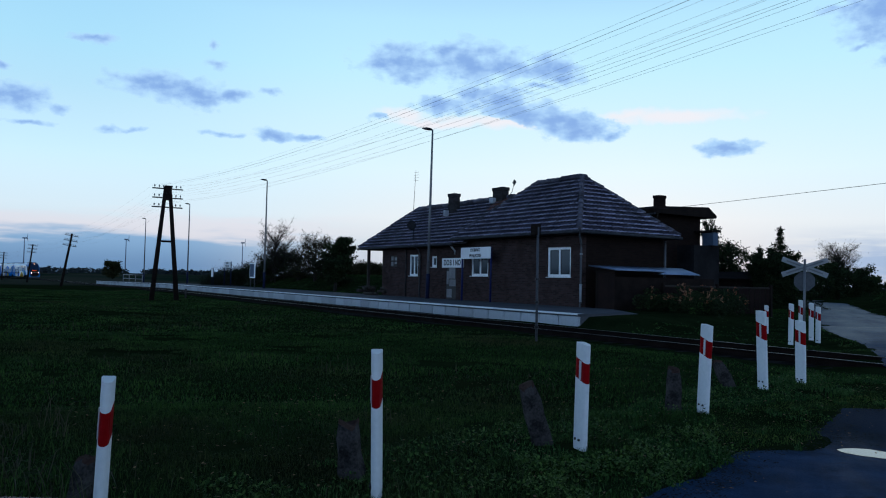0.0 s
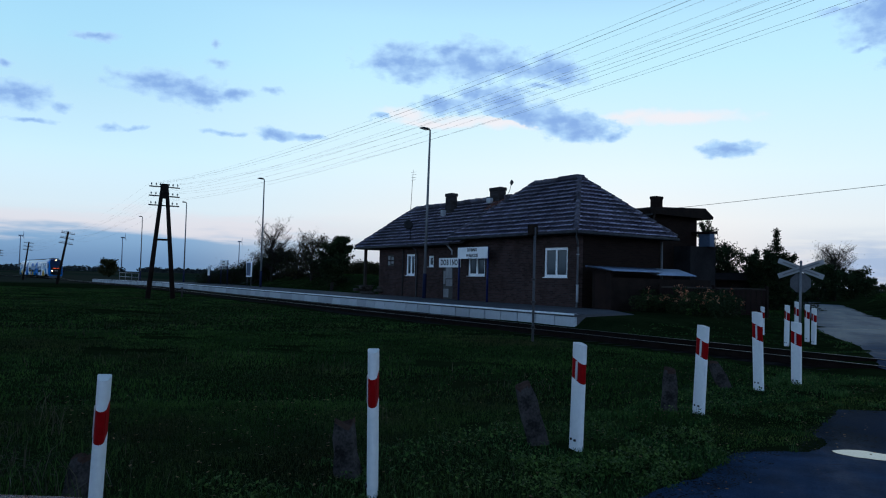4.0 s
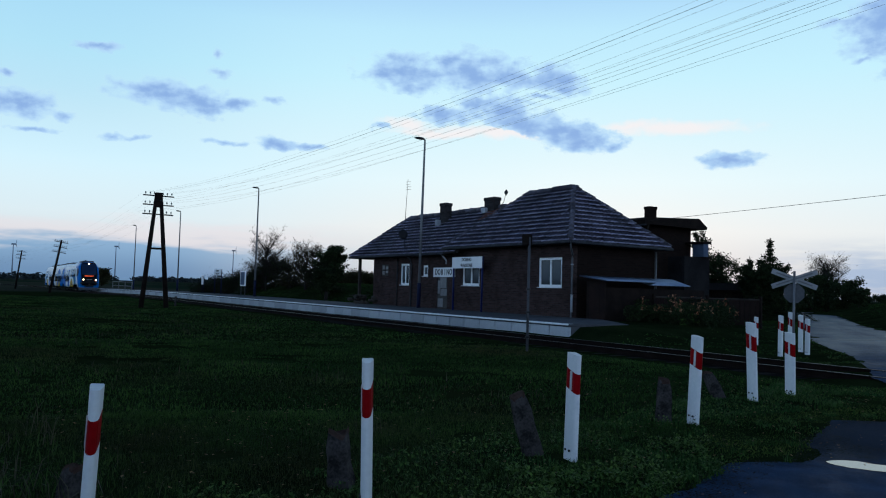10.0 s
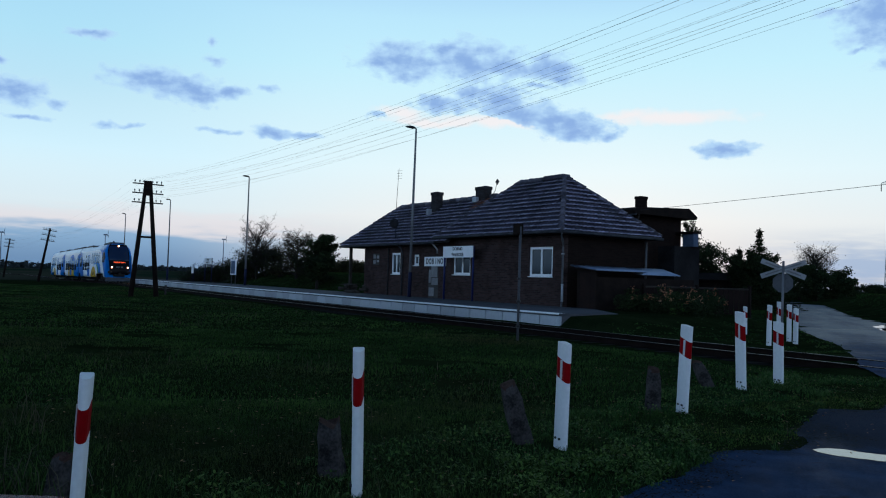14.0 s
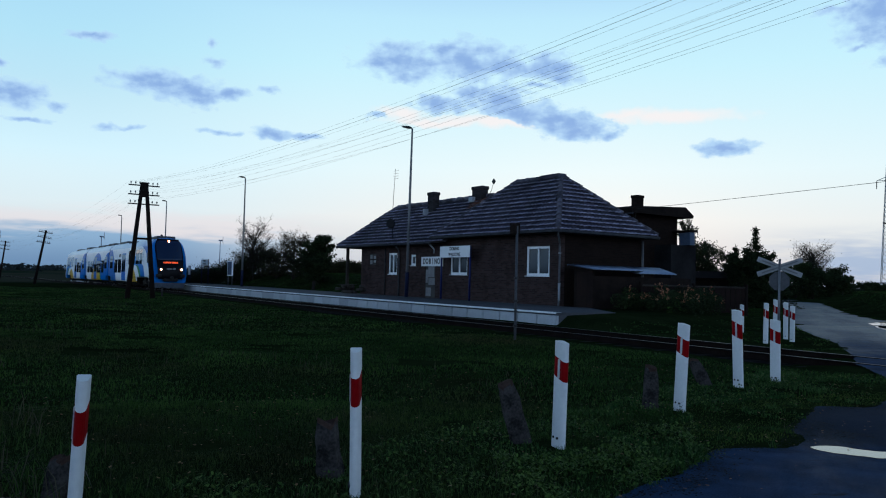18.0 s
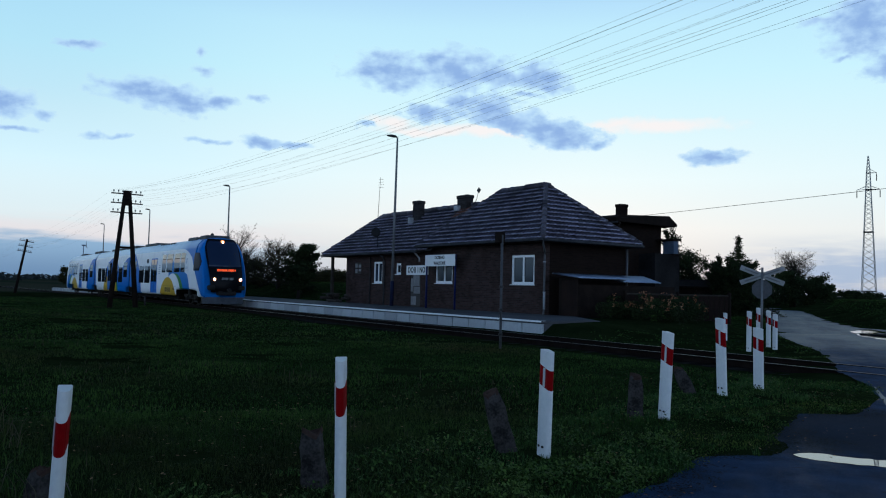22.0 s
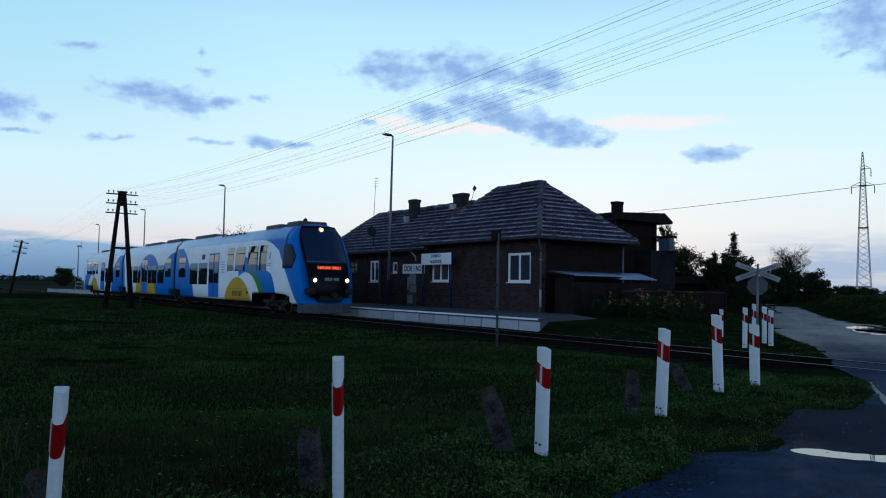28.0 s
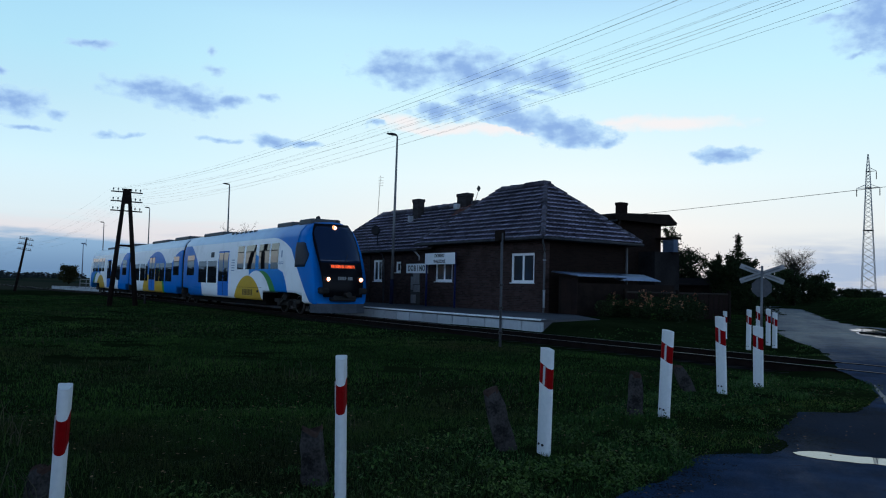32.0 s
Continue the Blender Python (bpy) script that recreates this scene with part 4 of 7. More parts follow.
        r0, r1 = (d["r0"], RIDGE_Y, d["rz"]), (d["r1"], RIDGE_Y, d["rz"])
        roof_plane(a0, a1, r1, r0, "roof_slope", h)
        roof_plane(b1, b0, r0, r1, "roof_slope", h)
        roof_plane(b0, a0, r0, r0, "roof_hip", h)
        if d is WING:
            roof_plane(a1, b1, r1, r1, "roof_hip", h)
    # gutters
    part("gutter", tube([(-43.9, EAVE_Y0 - 0.07, LEFT["ez"] - 0.07), (-33.0, EAVE_Y0 - 0.07, LEFT["ez"] - 0.05)], 0.065, 8), "gutter", h, "dark weathered gutter")
    part("gutter", tube([(-33.05, EAVE_Y0 - 0.07, WING["ez"] - 0.07), (-23.35, EAVE_Y0 - 0.07, WING["ez"] - 0.05)], 0.065, 8), "gutter", h, "dark weathered gutter")
    part("gutter", tube([(-23.33, EAVE_Y0 - 0.05, WING["ez"] - 0.06), (-23.33, EAVE_Y1, WING["ez"] - 0.08)], 0.065, 8), "gutter", h, "dark weathered gutter")
    pipe = part("downpipe", tube([(-23.42, EAVE_Y0, 3.5), (-23.44, EAVE_Y0, 3.36), (-23.50, 21.6, 3.26), (-23.70, 21.84, 3.04), (-23.74, 21.88, 2.9), (-23.74, 21.88, 0.62), (-23.72, 21.84, 0.50), (-23.62, 21.74, 0.42)], 0.042, 8), "zinc", h, "grey zinc downpipe")
    for z in (1.32, 2.6):
        part("pipe_clamp", tube([(-23.74, 21.88, z), (-23.74, 21.88, z + 0.05)], 0.062, 8), "pipe", pipe)
    part("pipe_foot", tube([(-23.74, 21.88, 0.63), (-23.74, 21.88, 1.32)], 0.05, 8), "pipe", pipe, "pale lower pipe length")
    part("downpipe", tube([(-36.95, EAVE_Y0, 3.28), (-36.95, 21.8, 3.1), (-36.95, 21.92, 2.8), (-36.95, 21.92, 0.4)], 0.045, 8), "zinc", h, "grey downpipe")
    part("downpipe", tube([(-33.35, EAVE_Y0 + 0.02, 3.3), (-33.35, 21.9, 2.95), (-33.35, 21.9, 2.75)], 0.045, 8), "pipe", h, "short downpipe")
    part("downpipe", tube([(-23.86, 27.1, 3.4), (-23.86, 27.1, 0.4)], 0.05, 8), "zinc", h, "grey downpipe")
    part("porch_post", box((-43.5, 21.9, 0.3), (-43.34, 22.06, 3.22), 0.01), "oldwood", h, "dark timber porch post")
    part("porch_post", box((-43.5, 26.9, 0.3), (-43.34, 27.06, 3.22), 0.01), "oldwood", h, "dark timber porch post")
    # chimneys
    for x0, x1, y0, y1, z0, z1 in ((-36.75, -36.2, 23.6, 24.05, 4.6, 6.36), (-33.2, -32.34, 24.15, 24.6, 4.9, 6.42)):
        bm = box((x0, y0, z0), (x1, y1, z1 - 0.18), 0.015)
        chimney = part("chimney", bm, "soot", h, "sooty brick chimney")
        part("chimney_cap", box((x0 - 0.035, y0 - 0.035, z1 - 0.178), (x1 + 0.035, y1 + 0.035, z1), 0.02), "soot", chimney)
        part("flue_liner", box((x0 + 0.12, y0 + 0.12, z1 - 0.05), (x1 - 0.12, y1 - 0.12, z1 + 0.03), 0.01), "blackiron", chimney)
    part("lead_flashing", box((-36.79, 23.30, 5.06), (-36.62, 23.59, 5.40), 0.01), "flashing", h, "pale lead flashing")
    part("lead_flashing", box((-33.24, 23.95, 5.58), (-32.86, 24.14, 5.86), 0.01), "flashing", h, "pale lead flashing")
    # aerials and a dish
    bm = tube([(-42.3, 24.5, 5.2), (-42.05, 24.5, 8.4)], [0.022, 0.012], 6)
    for k in range(4):
        tube([(-42.1, 24.4, 7.72 + 0.17 * k), (-41.82, 24.6, 7.75 + 0.17 * k)], 0.008, 4, bm)
    part("aerial", bm, "blackiron", h, "thin television aerial")
    bm = tube([(-32.1, 24.4, 5.9), (-31.8, 24.4, 6.12), (-31.66, 24.4, 6.5)], 0.015, 6)
    box((-0.11, -0.02, -0.11), (0.11, 0.02, 0.11), 0, bm, Matrix.Translation((-31.62, 24.4, 6.6)) @ Matrix.Rotation(radians(45), 4, "Y"))
    part("aerial", bm, "blackiron", h, "small diamond aerial")
    bm = tube([(-37.42, 21.62, 4.49), (-37.38, 21.52, 4.47), (-37.35, 21.48, 4.46)], [0.28, 0.26, 0.19], 20)
    tube([(-37.47, 21.75, 4.45), (-37.47, 21.75, 3.4)], 0.03, 6, bm)
    part("satellite_dish", bm, "dish", h, "dark round satellite dish")
    part("wall_pole", tube([(-38.55, 21.93, 0.35), (-38.55, 21.93, 3.2)], 0.04, 6), "blackiron", h, "dark pole on the wall")
    bm = box((-27.95, 24.3, 6.28), (-26.52, 24.85, 6.53), 0.06)
    part("ridge_vent", bm, "tile", h, "raised ridge end")
    return h


house = make_house()

# ---- the railcar ----
SIDE = [(1.30, 0.52), (1.42, 0.62), (1.44, 1.1), (1.44, 1.8), (1.435, 2.5), (1.41, 3.0), (1.36, 3.42), (1.25, 3.78), (0.99, 4.08), (0.55, 4.24), (0.0, 4.29)]


def nose_x(z, u):
    """Where the curved front stands: raked windscreen, bowed in plan."""
    r = 0.2 if z < 1.3 else 0.2 + 0.30 * (z - 1.3) ** 1.5
    if z < 0.9:
        r += 0.25 * (0.9 - z)
    return -r - 0.42 * abs(u) ** 2.2


TAIL = -57.1


def livery():
    """Blue and white paint with sweeping bands and yellow and green arcs, in the train's own metres."""
    mat = bpy.data.materials.new("train_livery")
    mat.use_nodes = True
    g = Graph(mat.node_tree)
    vec = g.add("ShaderNodeTexCoord").outputs["Object"]
    sep = g.add("ShaderNodeSeparateXYZ", (vec,)).outputs
    s, z = sep[0], sep[2]
    white, blue, pale, yellow, green, roof = (0.88, 0.90, 0.92), (0.002, 0.165, 0.54), (0.012, 0.24, 0.62), (0.60, 0.37, 0.05), (0.05, 0.26, 0.07), (0.38, 0.54, 0.76)
    S = lambda v, e=0.03: g.smooth(v, -e, e)
    AND = lambda *m: m[0] if len(m) == 1 else g.math("MULTIPLY", m[0], AND(*m[1:]))
    lin = lambda a, b, c: g.math("ADD", g.math("ADD", g.math("MULTIPLY", s, a), g.math("MULTIPLY", z, b)), c)

    def bow(c, k, z0=0.6):
        d = g.math("SUBTRACT", z, z0)
        return g.math("SUBTRACT", s, g.math("SUBTRACT", c, g.math("MULTIPLY", g.math("MULTIPLY", d, d), k)))

    def ring(cs, cz, r0, r1):
        a, b = g.math("SUBTRACT", s, cs), g.math("SUBTRACT", z, cz)
        r = g.math("SQRT", g.math("ADD", g.math("MULTIPLY", a, a), g.math("MULTIPLY", b, b)))
        m = S(g.math("SUBTRACT", r1, r))
        return m if r0 <= 0 else AND(m, S(g.math("SUBTRACT", r, r0)))

    below = lambda h: S(g.math("SUBTRACT", h, z))
    right_of = lambda x: S(g.math("SUBTRACT", s, x))
    left_of = lambda x: S(g.math("SUBTRACT", x, s))
    col = g.mix(0.0, white, white)
    # both end cars wear the same paint, counted from their own cab
    along = s
    s = g.math("MAXIMUM", along, g.math("SUBTRACT", TAIL, along))

    def oval(cs, cz, w, h):
        p = g.math("DIVIDE", g.math("SUBTRACT", s, cs), w)
        q = g.math("DIVIDE", g.math("SUBTRACT", z, cz), h)
        return S(g.math("SUBTRACT", 1.0, g.math("SQRT", g.math("ADD", g.math("MULTIPLY", p, p), g.math("MULTIPLY", q, q)))), 0.01)

    col = g.mix(AND(right_of(-8.4), left_of(-2.0), S(lin(-0.25, -1.0, 0.95))), col, g.mix(g.smooth(z, 2.6, 0.9), pale, blue))
    col = g.mix(AND(ring(-6.65, -0.3, 0, 2.3), right_of(-8.2)), col, green)
    col = g.mix(AND(ring(-7.35, -0.3, 0, 2.3), right_of(-8.7)), col, white)
    col = g.mix(ring(-8.6, -0.6, 0, 2.35), col, yellow)
    col = g.mix(S(bow(-3.25, 0.36)), col, white)
    nose = AND(S(lin(1.0, 0.85, 0.45)), S(g.math("ADD", along, 20.0)))
    col = g.mix(nose, col, blue)
    col = g.mix(AND(oval(-20.7, 0.1, 4.35, 3.75), right_of(-20.7)), col, blue)
    # middle car
    s = along
    middle_car = AND(left_of(-20.7), right_of(-36.4))
    paint = g.mix(oval(-27.6, 1.2, 3.42, 2.25), white, blue)
    paint = g.mix(oval(-20.9, 0.9, 3.3, 2.5), paint, blue)
    paint = g.mix(AND(below(1.3), right_of(-25.2)), paint, blue)
    paint = g.mix(oval(-27.1, 0.3, 2.0, 1.9), paint, green)
    paint = g.mix(oval(-27.5, 0.3, 1.9, 1.9), paint, yellow)
    paint = g.mix(oval(-29.9, 0.2, 1.7, 1.6), paint, yellow)
    paint = g.mix(oval(-36.4, 0.6, 1.1, 2.9), paint, blue)
    col = g.mix(middle_car, col, paint)
    s = g.math("MAXIMUM", along, g.math("SUBTRACT", TAIL, along))
    fall = g.math("MAXIMUM", g.math("ADD", s, 5.6), 0.0)
    brow = g.math("ADD", g.math("SUBTRACT", z, 3.60), g.math("MULTIPLY", g.math("MULTIPLY", fall, fall), 0.09))
    # roof pales towards the rear: grazing sky sheen put into the colour
    col = g.mix(AND(S(brow, 0.02), left_of(-2.9)), col, g.mix(g.smooth(s, -7.5, -3.6), g.mix(g.smooth(along, -12.0, -24.0), roof, (0.58, 0.70, 0.86)), g.mix(S(g.math("ADD", along, 20.0)), roof, blue)))
    dirt = g.noise(vec, 1.2, 5, 0.65).outputs["Fac"]
    low = g.math("MULTIPLY", g.smooth(dirt, 0.45, 0.75), 0.14)
    col = g.mix(low, col, (0.12, 0.11, 0.10))
    bs = g.add("ShaderNodeBsdfPrincipled", {"Base Color": col, "Roughness": 0.28, "Specular IOR Level": g.smooth(z, 3.52, 3.8, 0.025, 0.55)})
    g.tree.links.new(g.math("ADD", 0.22, g.math("MULTIPLY", dirt, 0.2)), bs.inputs["Roughness"])
    out = g.add("ShaderNodeOutputMaterial")
    g.tree.links.new(bs.outputs[0], out.inputs[0])
    return mat


LIVERY = livery()


def car_body(x_front, x_back, cab_front=False, cab_back=False):
    """Lofted shell; a cab end tapers into the curved nose."""
    bm = bmesh.new()
    outline = [(-y, z) for y, z in SIDE] + [(y, z) for y, z in SIDE[-2::-1]]
    rings = []

    def ring(x, squeeze, lean, sign, floor=0.0):
        vs = []
        for y, z in outline:
            u = y / 1.44
            zz = max(floor, z) if z < 3.3 else 3.3 + (z - 3.3) * (1 - 0.04 * lean)
            xx = x + sign * lean * (nose_x(zz, u) + 0.0)
            vs.append(bm.verts.new((xx, y * squeeze, zz)))
        rings.append(vs)

    if cab_front:
        for x, sq, ln in ((x_front, 0.88, 1.0), (x_front - 0.18, 0.94, 0.97), (x_front - 0.5, 0.975, 0.86), (x_front - 1.1, 0.99, 0.6)):
            ring(x, sq, ln, 1)
        ring(x_front - 1.3, 0.993, 0.5, 1)
        ring(x_front - 1.32, 0.993, 0.49, 1, 0.86)
        ring(x_front - 2.2, 1.0, 0.15, 1, 0.96)
        ring(x_front - 2.38, 1.0, 0.0, 1, 0.96)
        # bogie cut-out in the skirt
        for x, fl in ((-2.40, 0.965), (-2.9, 0.98), (-6.2, 0.98), (-6.42, 0.92), (-6.44, 0.0)):
            ring(x_front + x, 1.0, 0, 1, fl)
    else:
        ring(x_front, 0.99, 0, 1, 0.98)
        ring(x_front - 0.06, 1.0, 0, 1, 0.98)
        ring(x_front - 1.25, 1.0, 0, 1, 0.94)
        ring(x_front - 1.27, 1.0, 0, 1)
    if cab_back:
        for x, fl in ((6.44, 0.0), (6.42, 0.92), (6.2, 0.98), (2.9, 0.98), (2.40, 0.92)):
            ring(x_back + x, 1.0, 0, 1, fl)
        for x, sq, ln in ((x_back + 2.38, 1.0, 0.0), (x_back + 2.2, 1.0, 0.15), (x_back + 1.1, 0.99, 0.6), (x_back + 0.5, 0.965, 0.86), (x_back + 0.18, 0.925, 0.97), (x_back, 0.86, 1.0)):
            ring(x, sq, ln, -1)
    else:
        ring(x_back + 1.27, 1.0, 0, 1)
        ring(x_back + 1.25, 1.0, 0, 1, 0.94)
        ring(x_back + 0.06, 1.0, 0, 1, 0.98)
        ring(x_back, 0.99, 0, 1, 0.98)
    skin(bm, rings)
    for r in (rings[0], rings[-1]):
        bm.faces.new(r)
    bmesh.ops.recalc_face_normals(bm, faces=bm.faces[:])
    return bm


def front_patch(u0, u1, z0, z1, proud, n=10, m=12, round_top=0.0, narrow=0.0):
    """A patch of the nose: u across (-1..1), z up, set proud of the shell."""
    bm = bmesh.new()
    rows = []
    for j in range(m + 1):
        z = z0 + (z1 - z0) * j / m
        row = []
        for i in range(n + 1):
            u = u0 + (u1 - u0) * i / n
            k = 1.0 - round_top * max(0.0, (j / m - 0.75) * 4) ** 2 - narrow * max(0.0, 1 - 1.6 * j / m)
            row.append(bm.verts.new((nose_x(z, u * k) + proud, u * k * 1.44 * 0.88, z)))
        rows.append(row)
    skin(bm, rows, False)
    back = [[bm.verts.new(v.co - Vector((0.06, 0, 0))) for v in row] for row in (rows[0], rows[-1])]
    for row, bk in ((rows[0], back[0]), (rows[-1], back[1])):
        for i in range(n):
            bm.faces.new((row[i], row[i + 1], bk[i + 1], bk[i]))
    bmesh.ops.recalc_face_normals(bm, faces=bm.faces[:])
    return bm


def side_panel(x0, x1, z0, z1, proud=0.008, cut=None, flank=-1):
    """A pane on one flank, following the body side."""
    bm = bmesh.new()

    def y_at(z):
        for (ya, za), (yb, zb) in zip(SIDE, SIDE[1:]):
            if za <= z <= zb:
                return ya + (yb - ya) * (z - za) / (zb - za)
        return SIDE[0][0]

    for s in (flank,):
        rows = []
        for j in range(5):
            z = z0 + (z1 - z0) * j / 4
            a, b = x0, x1
            if cut:
                b = x1 + cut[j]
            rows.append([bm.verts.new((a, s * (y_at(z) + proud), z)), bm.verts.new((b, s * (y_at(z) + proud), z)),
                         bm.verts.new((b, s * (y_at(z) - 0.03), z)), bm.verts.new((a, s * (y_at(z) - 0.03), z))])
        skin(bm, rows)
        bm.faces.new(rows[0])
        bm.faces.new(rows[-1])
    for f in bm.faces:
        f.smooth = False
    bmesh.ops.recalc_face_normals(bm, faces=bm.faces[:])
    return bm


def cab_pane(flank):
    """The driver's side window, wrapped round the taper of the nose."""
    bm = bmesh.new()
    rows = []
    for j in range(9):
        z = 2.15 + 1.12 * j / 8
        half = 1.44 - 0.05 * max(0.0, z - 2.5) - 0.12 * max(0.0, z - 3.0)
        edge = -0.15 + 0.95 * nose_x(z, 1.0) - ((0.50, 0.34, 0.18, 0.06)[j] if j < 4 else 0.03 * (j - 4))
        stations = [(a + b * nose_x(z, 1.0), s) for a, b, s in ((-2.38, 0.0, 1.0), (-1.3, 0.5, 0.993), (-1.1, 0.6, 0.99), (-0.5, 0.86, 0.975), (-0.18, 0.97, 0.94), (0.0, 1.0, 0.88))]
        row = []
        for i in range(11):
            x = -2.47 + (edge + 2.47) * i / 10
            sq = 1.0
            for (xa, sa), (xb, sb) in zip(stations, stations[1:]):
                if xa <= x <= xb:
                    sq = sa + (sb - sa) * (x - xa) / (xb - xa)
            row.append(bm.verts.new((x, flank * (half * sq + 0.016), z)))
        rows.append(row)
    skin(bm, rows, False)
    rim = bmesh.ops.extrude_edge_only(bm, edges=[e for e in bm.edges if e.is_boundary])
    for v in rim["geom"]:
        if isinstance(v, bmesh.types.BMVert):
            v.co.y -= flank * 0.06
    bmesh.ops.recalc_face_normals(bm, faces=bm.faces[:])
    return bm


CARS = [(0.0, -20.5, True, False), (-20.9, -36.2, False, False), (-36.6, -55.5, False, True)]
END_HIGH = [(-10.22, -9.25), (-8.95, -7.5), (-7.05, -5.68), (-5.45, -4.5)]
END_LOW = [(-17.15, -15.6), (-15.35, -13.7)]
mirrored = lambda spans: [(TAIL - b, TAIL - a) for a, b in spans]
HIGH = END_HIGH + mirrored(END_HIGH)
LOW = END_LOW + mirrored(END_LOW) + [(-24.95, -23.35), (-26.6, -25.3), (-27.75, -26.7), (-30.8, -30.1), (-32.45, -30.95), (-34.4, -32.75)]
MIDH = [(-19.65, -18.15), (-22.95, -21.6)] + mirrored([(-19.65, -18.15)])
DOORS = [(-13.42, -11.6), (-29.7, -27.9)] + mirrored([(-13.42, -11.6)])


def make_train():
    tr = thing("railcar_train", pose(-195, TRACK, 0), "three-car blue and white diesel railcar with yellow arcs, lights on", "train")
    for i, (a, b, cf, cb) in enumerate(CARS):
        body = part("car_body", car_body(a, b, cf, cb), LIVERY, tr, "glossy blue and white painted car body")
        part("underframe", box((b + (6.6 if cb else 1.5), -1.15, 0.26), (a - (6.6 if cf else 1.5), 1.15, 0.56), 0.03), "undergear", tr, "dark underframe boxes")
        for flag, x0, x1 in ((cf, a - 6.4, a - 1.75), (cb, b + 2.42, b + 6.4)):
            if flag:
                # solid dark box stands for the shade in the bogie cut-out
                part("underframe", box((x0, -0.62, 0.50), (x1, 0.62, 0.945), 0.01), "undergear", tr, "dark filler box for the shade over the bogie")
                edge = x0 - 0.015 if cf else x1 + 0.015
                # dark plate puts shade over the cut-out's white end face
                part("bulkhead", box((edge - 0.012, -1.40, 0.50), (edge + 0.012, 1.40, 0.97), 0.0), "undergear", tr, "dark plate for the shade behind the skirt")
    for x in (-20.7, -36.4):
        bm = bmesh.new()
        for k in range(5):
            a = x - 0.2 + 0.08 * k
            outline = [(-y * (0.93 if k % 2 else 0.97), z if z < 3.5 else z - 0.05) for y, z in SIDE] + [(y * (0.93 if k % 2 else 0.97), z if z < 3.5 else z - 0.05) for y, z in SIDE[-2::-1]]
            lo = [bm.verts.new((a, y, z)) for y, z in outline]
            hi = [bm.verts.new((a + 0.07, y, z)) for y, z in outline]
            skin(bm, [lo, hi])
            bm.faces.new(lo)
            bm.faces.new(hi)
        bmesh.ops.recalc_face_normals(bm, faces=bm.faces[:])
        part("gangway_bellows", bm, "rubber", tr, "black rubber bellows")
    for k in (-1, 1):
        for lst, z0, z1, pane in ((HIGH, 2.08, 3.32, "trainglass"), (LOW, 1.32, 2.6, "trainglass"), (MIDH, 1.75, 3.0, "trainglass")):
            for a, b in lst:
                w = part("window", side_panel(a, b, z0, z1, flank=k), pane, tr, "dark tinted train window")
                part("transom", side_panel(a + 0.03, b - 0.03, z1 - 0.36, z1 - 0.32, 0.014, flank=k), "rubber", w)
        for a, b in DOORS:
            d = part("door", side_panel(a, b, 0.62, 3.12, 0.006, flank=k), "doorblue", tr, "blue double door with tall panes")
            mid = (a + b) / 2
            for p, q in ((a + 0.10, mid - 0.06), (mid + 0.06, b - 0.10)):
                part("pane", side_panel(p, q, 1.42, 3.04, 0.012, flank=k), "trainglass", d)
            part("door_joint", side_panel(mid - 0.012, mid + 0.012, 0.64, 3.1, 0.014, flank=k), "rubber", d)
        part("cab_side_window", cab_pane(k), "cabglass", tr, "dark many-sided driver window")
    # nose
    part("front_mask", front_patch(-0.86, 0.86, 0.84, 4.15, 0.012, round_top=0.22, narrow=0.12), "mask", tr, "black glossy front mask")
    ws = part("windscreen", front_patch(-0.78, 0.78, 2.36, 4.02, 0.024, round_top=0.2), "screen", tr, "large raked windscreen")
    part("wiper", tube([(nose_x(2.4, 0.1) + 0.06, 0.1, 2.4), (nose_x(3.3, 0.62) + 0.06, 0.72, 3.3)], 0.015, 5), "rubber", ws)
    disp = part("destination_display", front_patch(-0.50, 0.50, 2.08, 2.30, 0.03), "rubber", tr)
    rnd = random.Random(3)
    x = -0.46
    bm = bmesh.new()
    while x < 0.44:
        w = rnd.choice((0.016, 0.022, 0.03, 0.036))
        q = front_patch(x, x + w, 2.125, 2.255, 0.036, 1, 1)
        me = bpy.data.meshes.new("bar")
        q.to_mesh(me)
        q.free()
        bm.from_mesh(me)
        bpy.data.meshes.remove(me)
        x += w + (0.014 if rnd.random() > 0.16 else 0.04)
    part("led_text", bm, "amber", disp, "glowing orange display text")
    for s in (-1, 1):
        x, y, z = nose_x(1.62, 0.63), s * 0.80, 1.62
        lamp = part("headlamp", box((x - 0.10, y - 0.17, z - 0.12), (x + 0.045, y + 0.17, z + 0.13), 0.04), "rubber", tr, "black lamp housing")
        part("tail_lamp", tube([(x + 0.03, y - 0.09, z), (x + 0.05, y - 0.09, z)], [0.062, 0.055], 12), "taillens", lamp, "dark red tail lamp glass")
        # bowl glows and lens is enlarged in place of glare
        part("reflector", tube([(x + 0.03, y + 0.045, z), (x + 0.052, y + 0.045, z)], [0.105, 0.098], 16), "halo", lamp, "warm lamp bowl, its glow standing for glare")
        part("lens", tube([(x + 0.045, y + 0.045, z + 0.01), (x + 0.06, y + 0.045, z + 0.01)], [0.074, 0.064], 16), "head", lamp, "bright warm headlamp")
    bm = bmesh.new()
    for k in range(9):
        if k == 5:
            box((nose_x(1.62, 0) + 0.03, -0.36 + 0.08 * k, 1.66), (nose_x(1.62, 0) + 0.036, -0.31 + 0.08 * k, 1.68), 0, bm)
        else:
            box((nose_x(1.62, 0) + 0.03, -0.36 + 0.08 * k, 1.60), (nose_x(1.62, 0) + 0.036, -0.30 + 0.08 * k, 1.74), 0, bm)
    part("number_bars", bm, "signback", tr, "pale unit number")
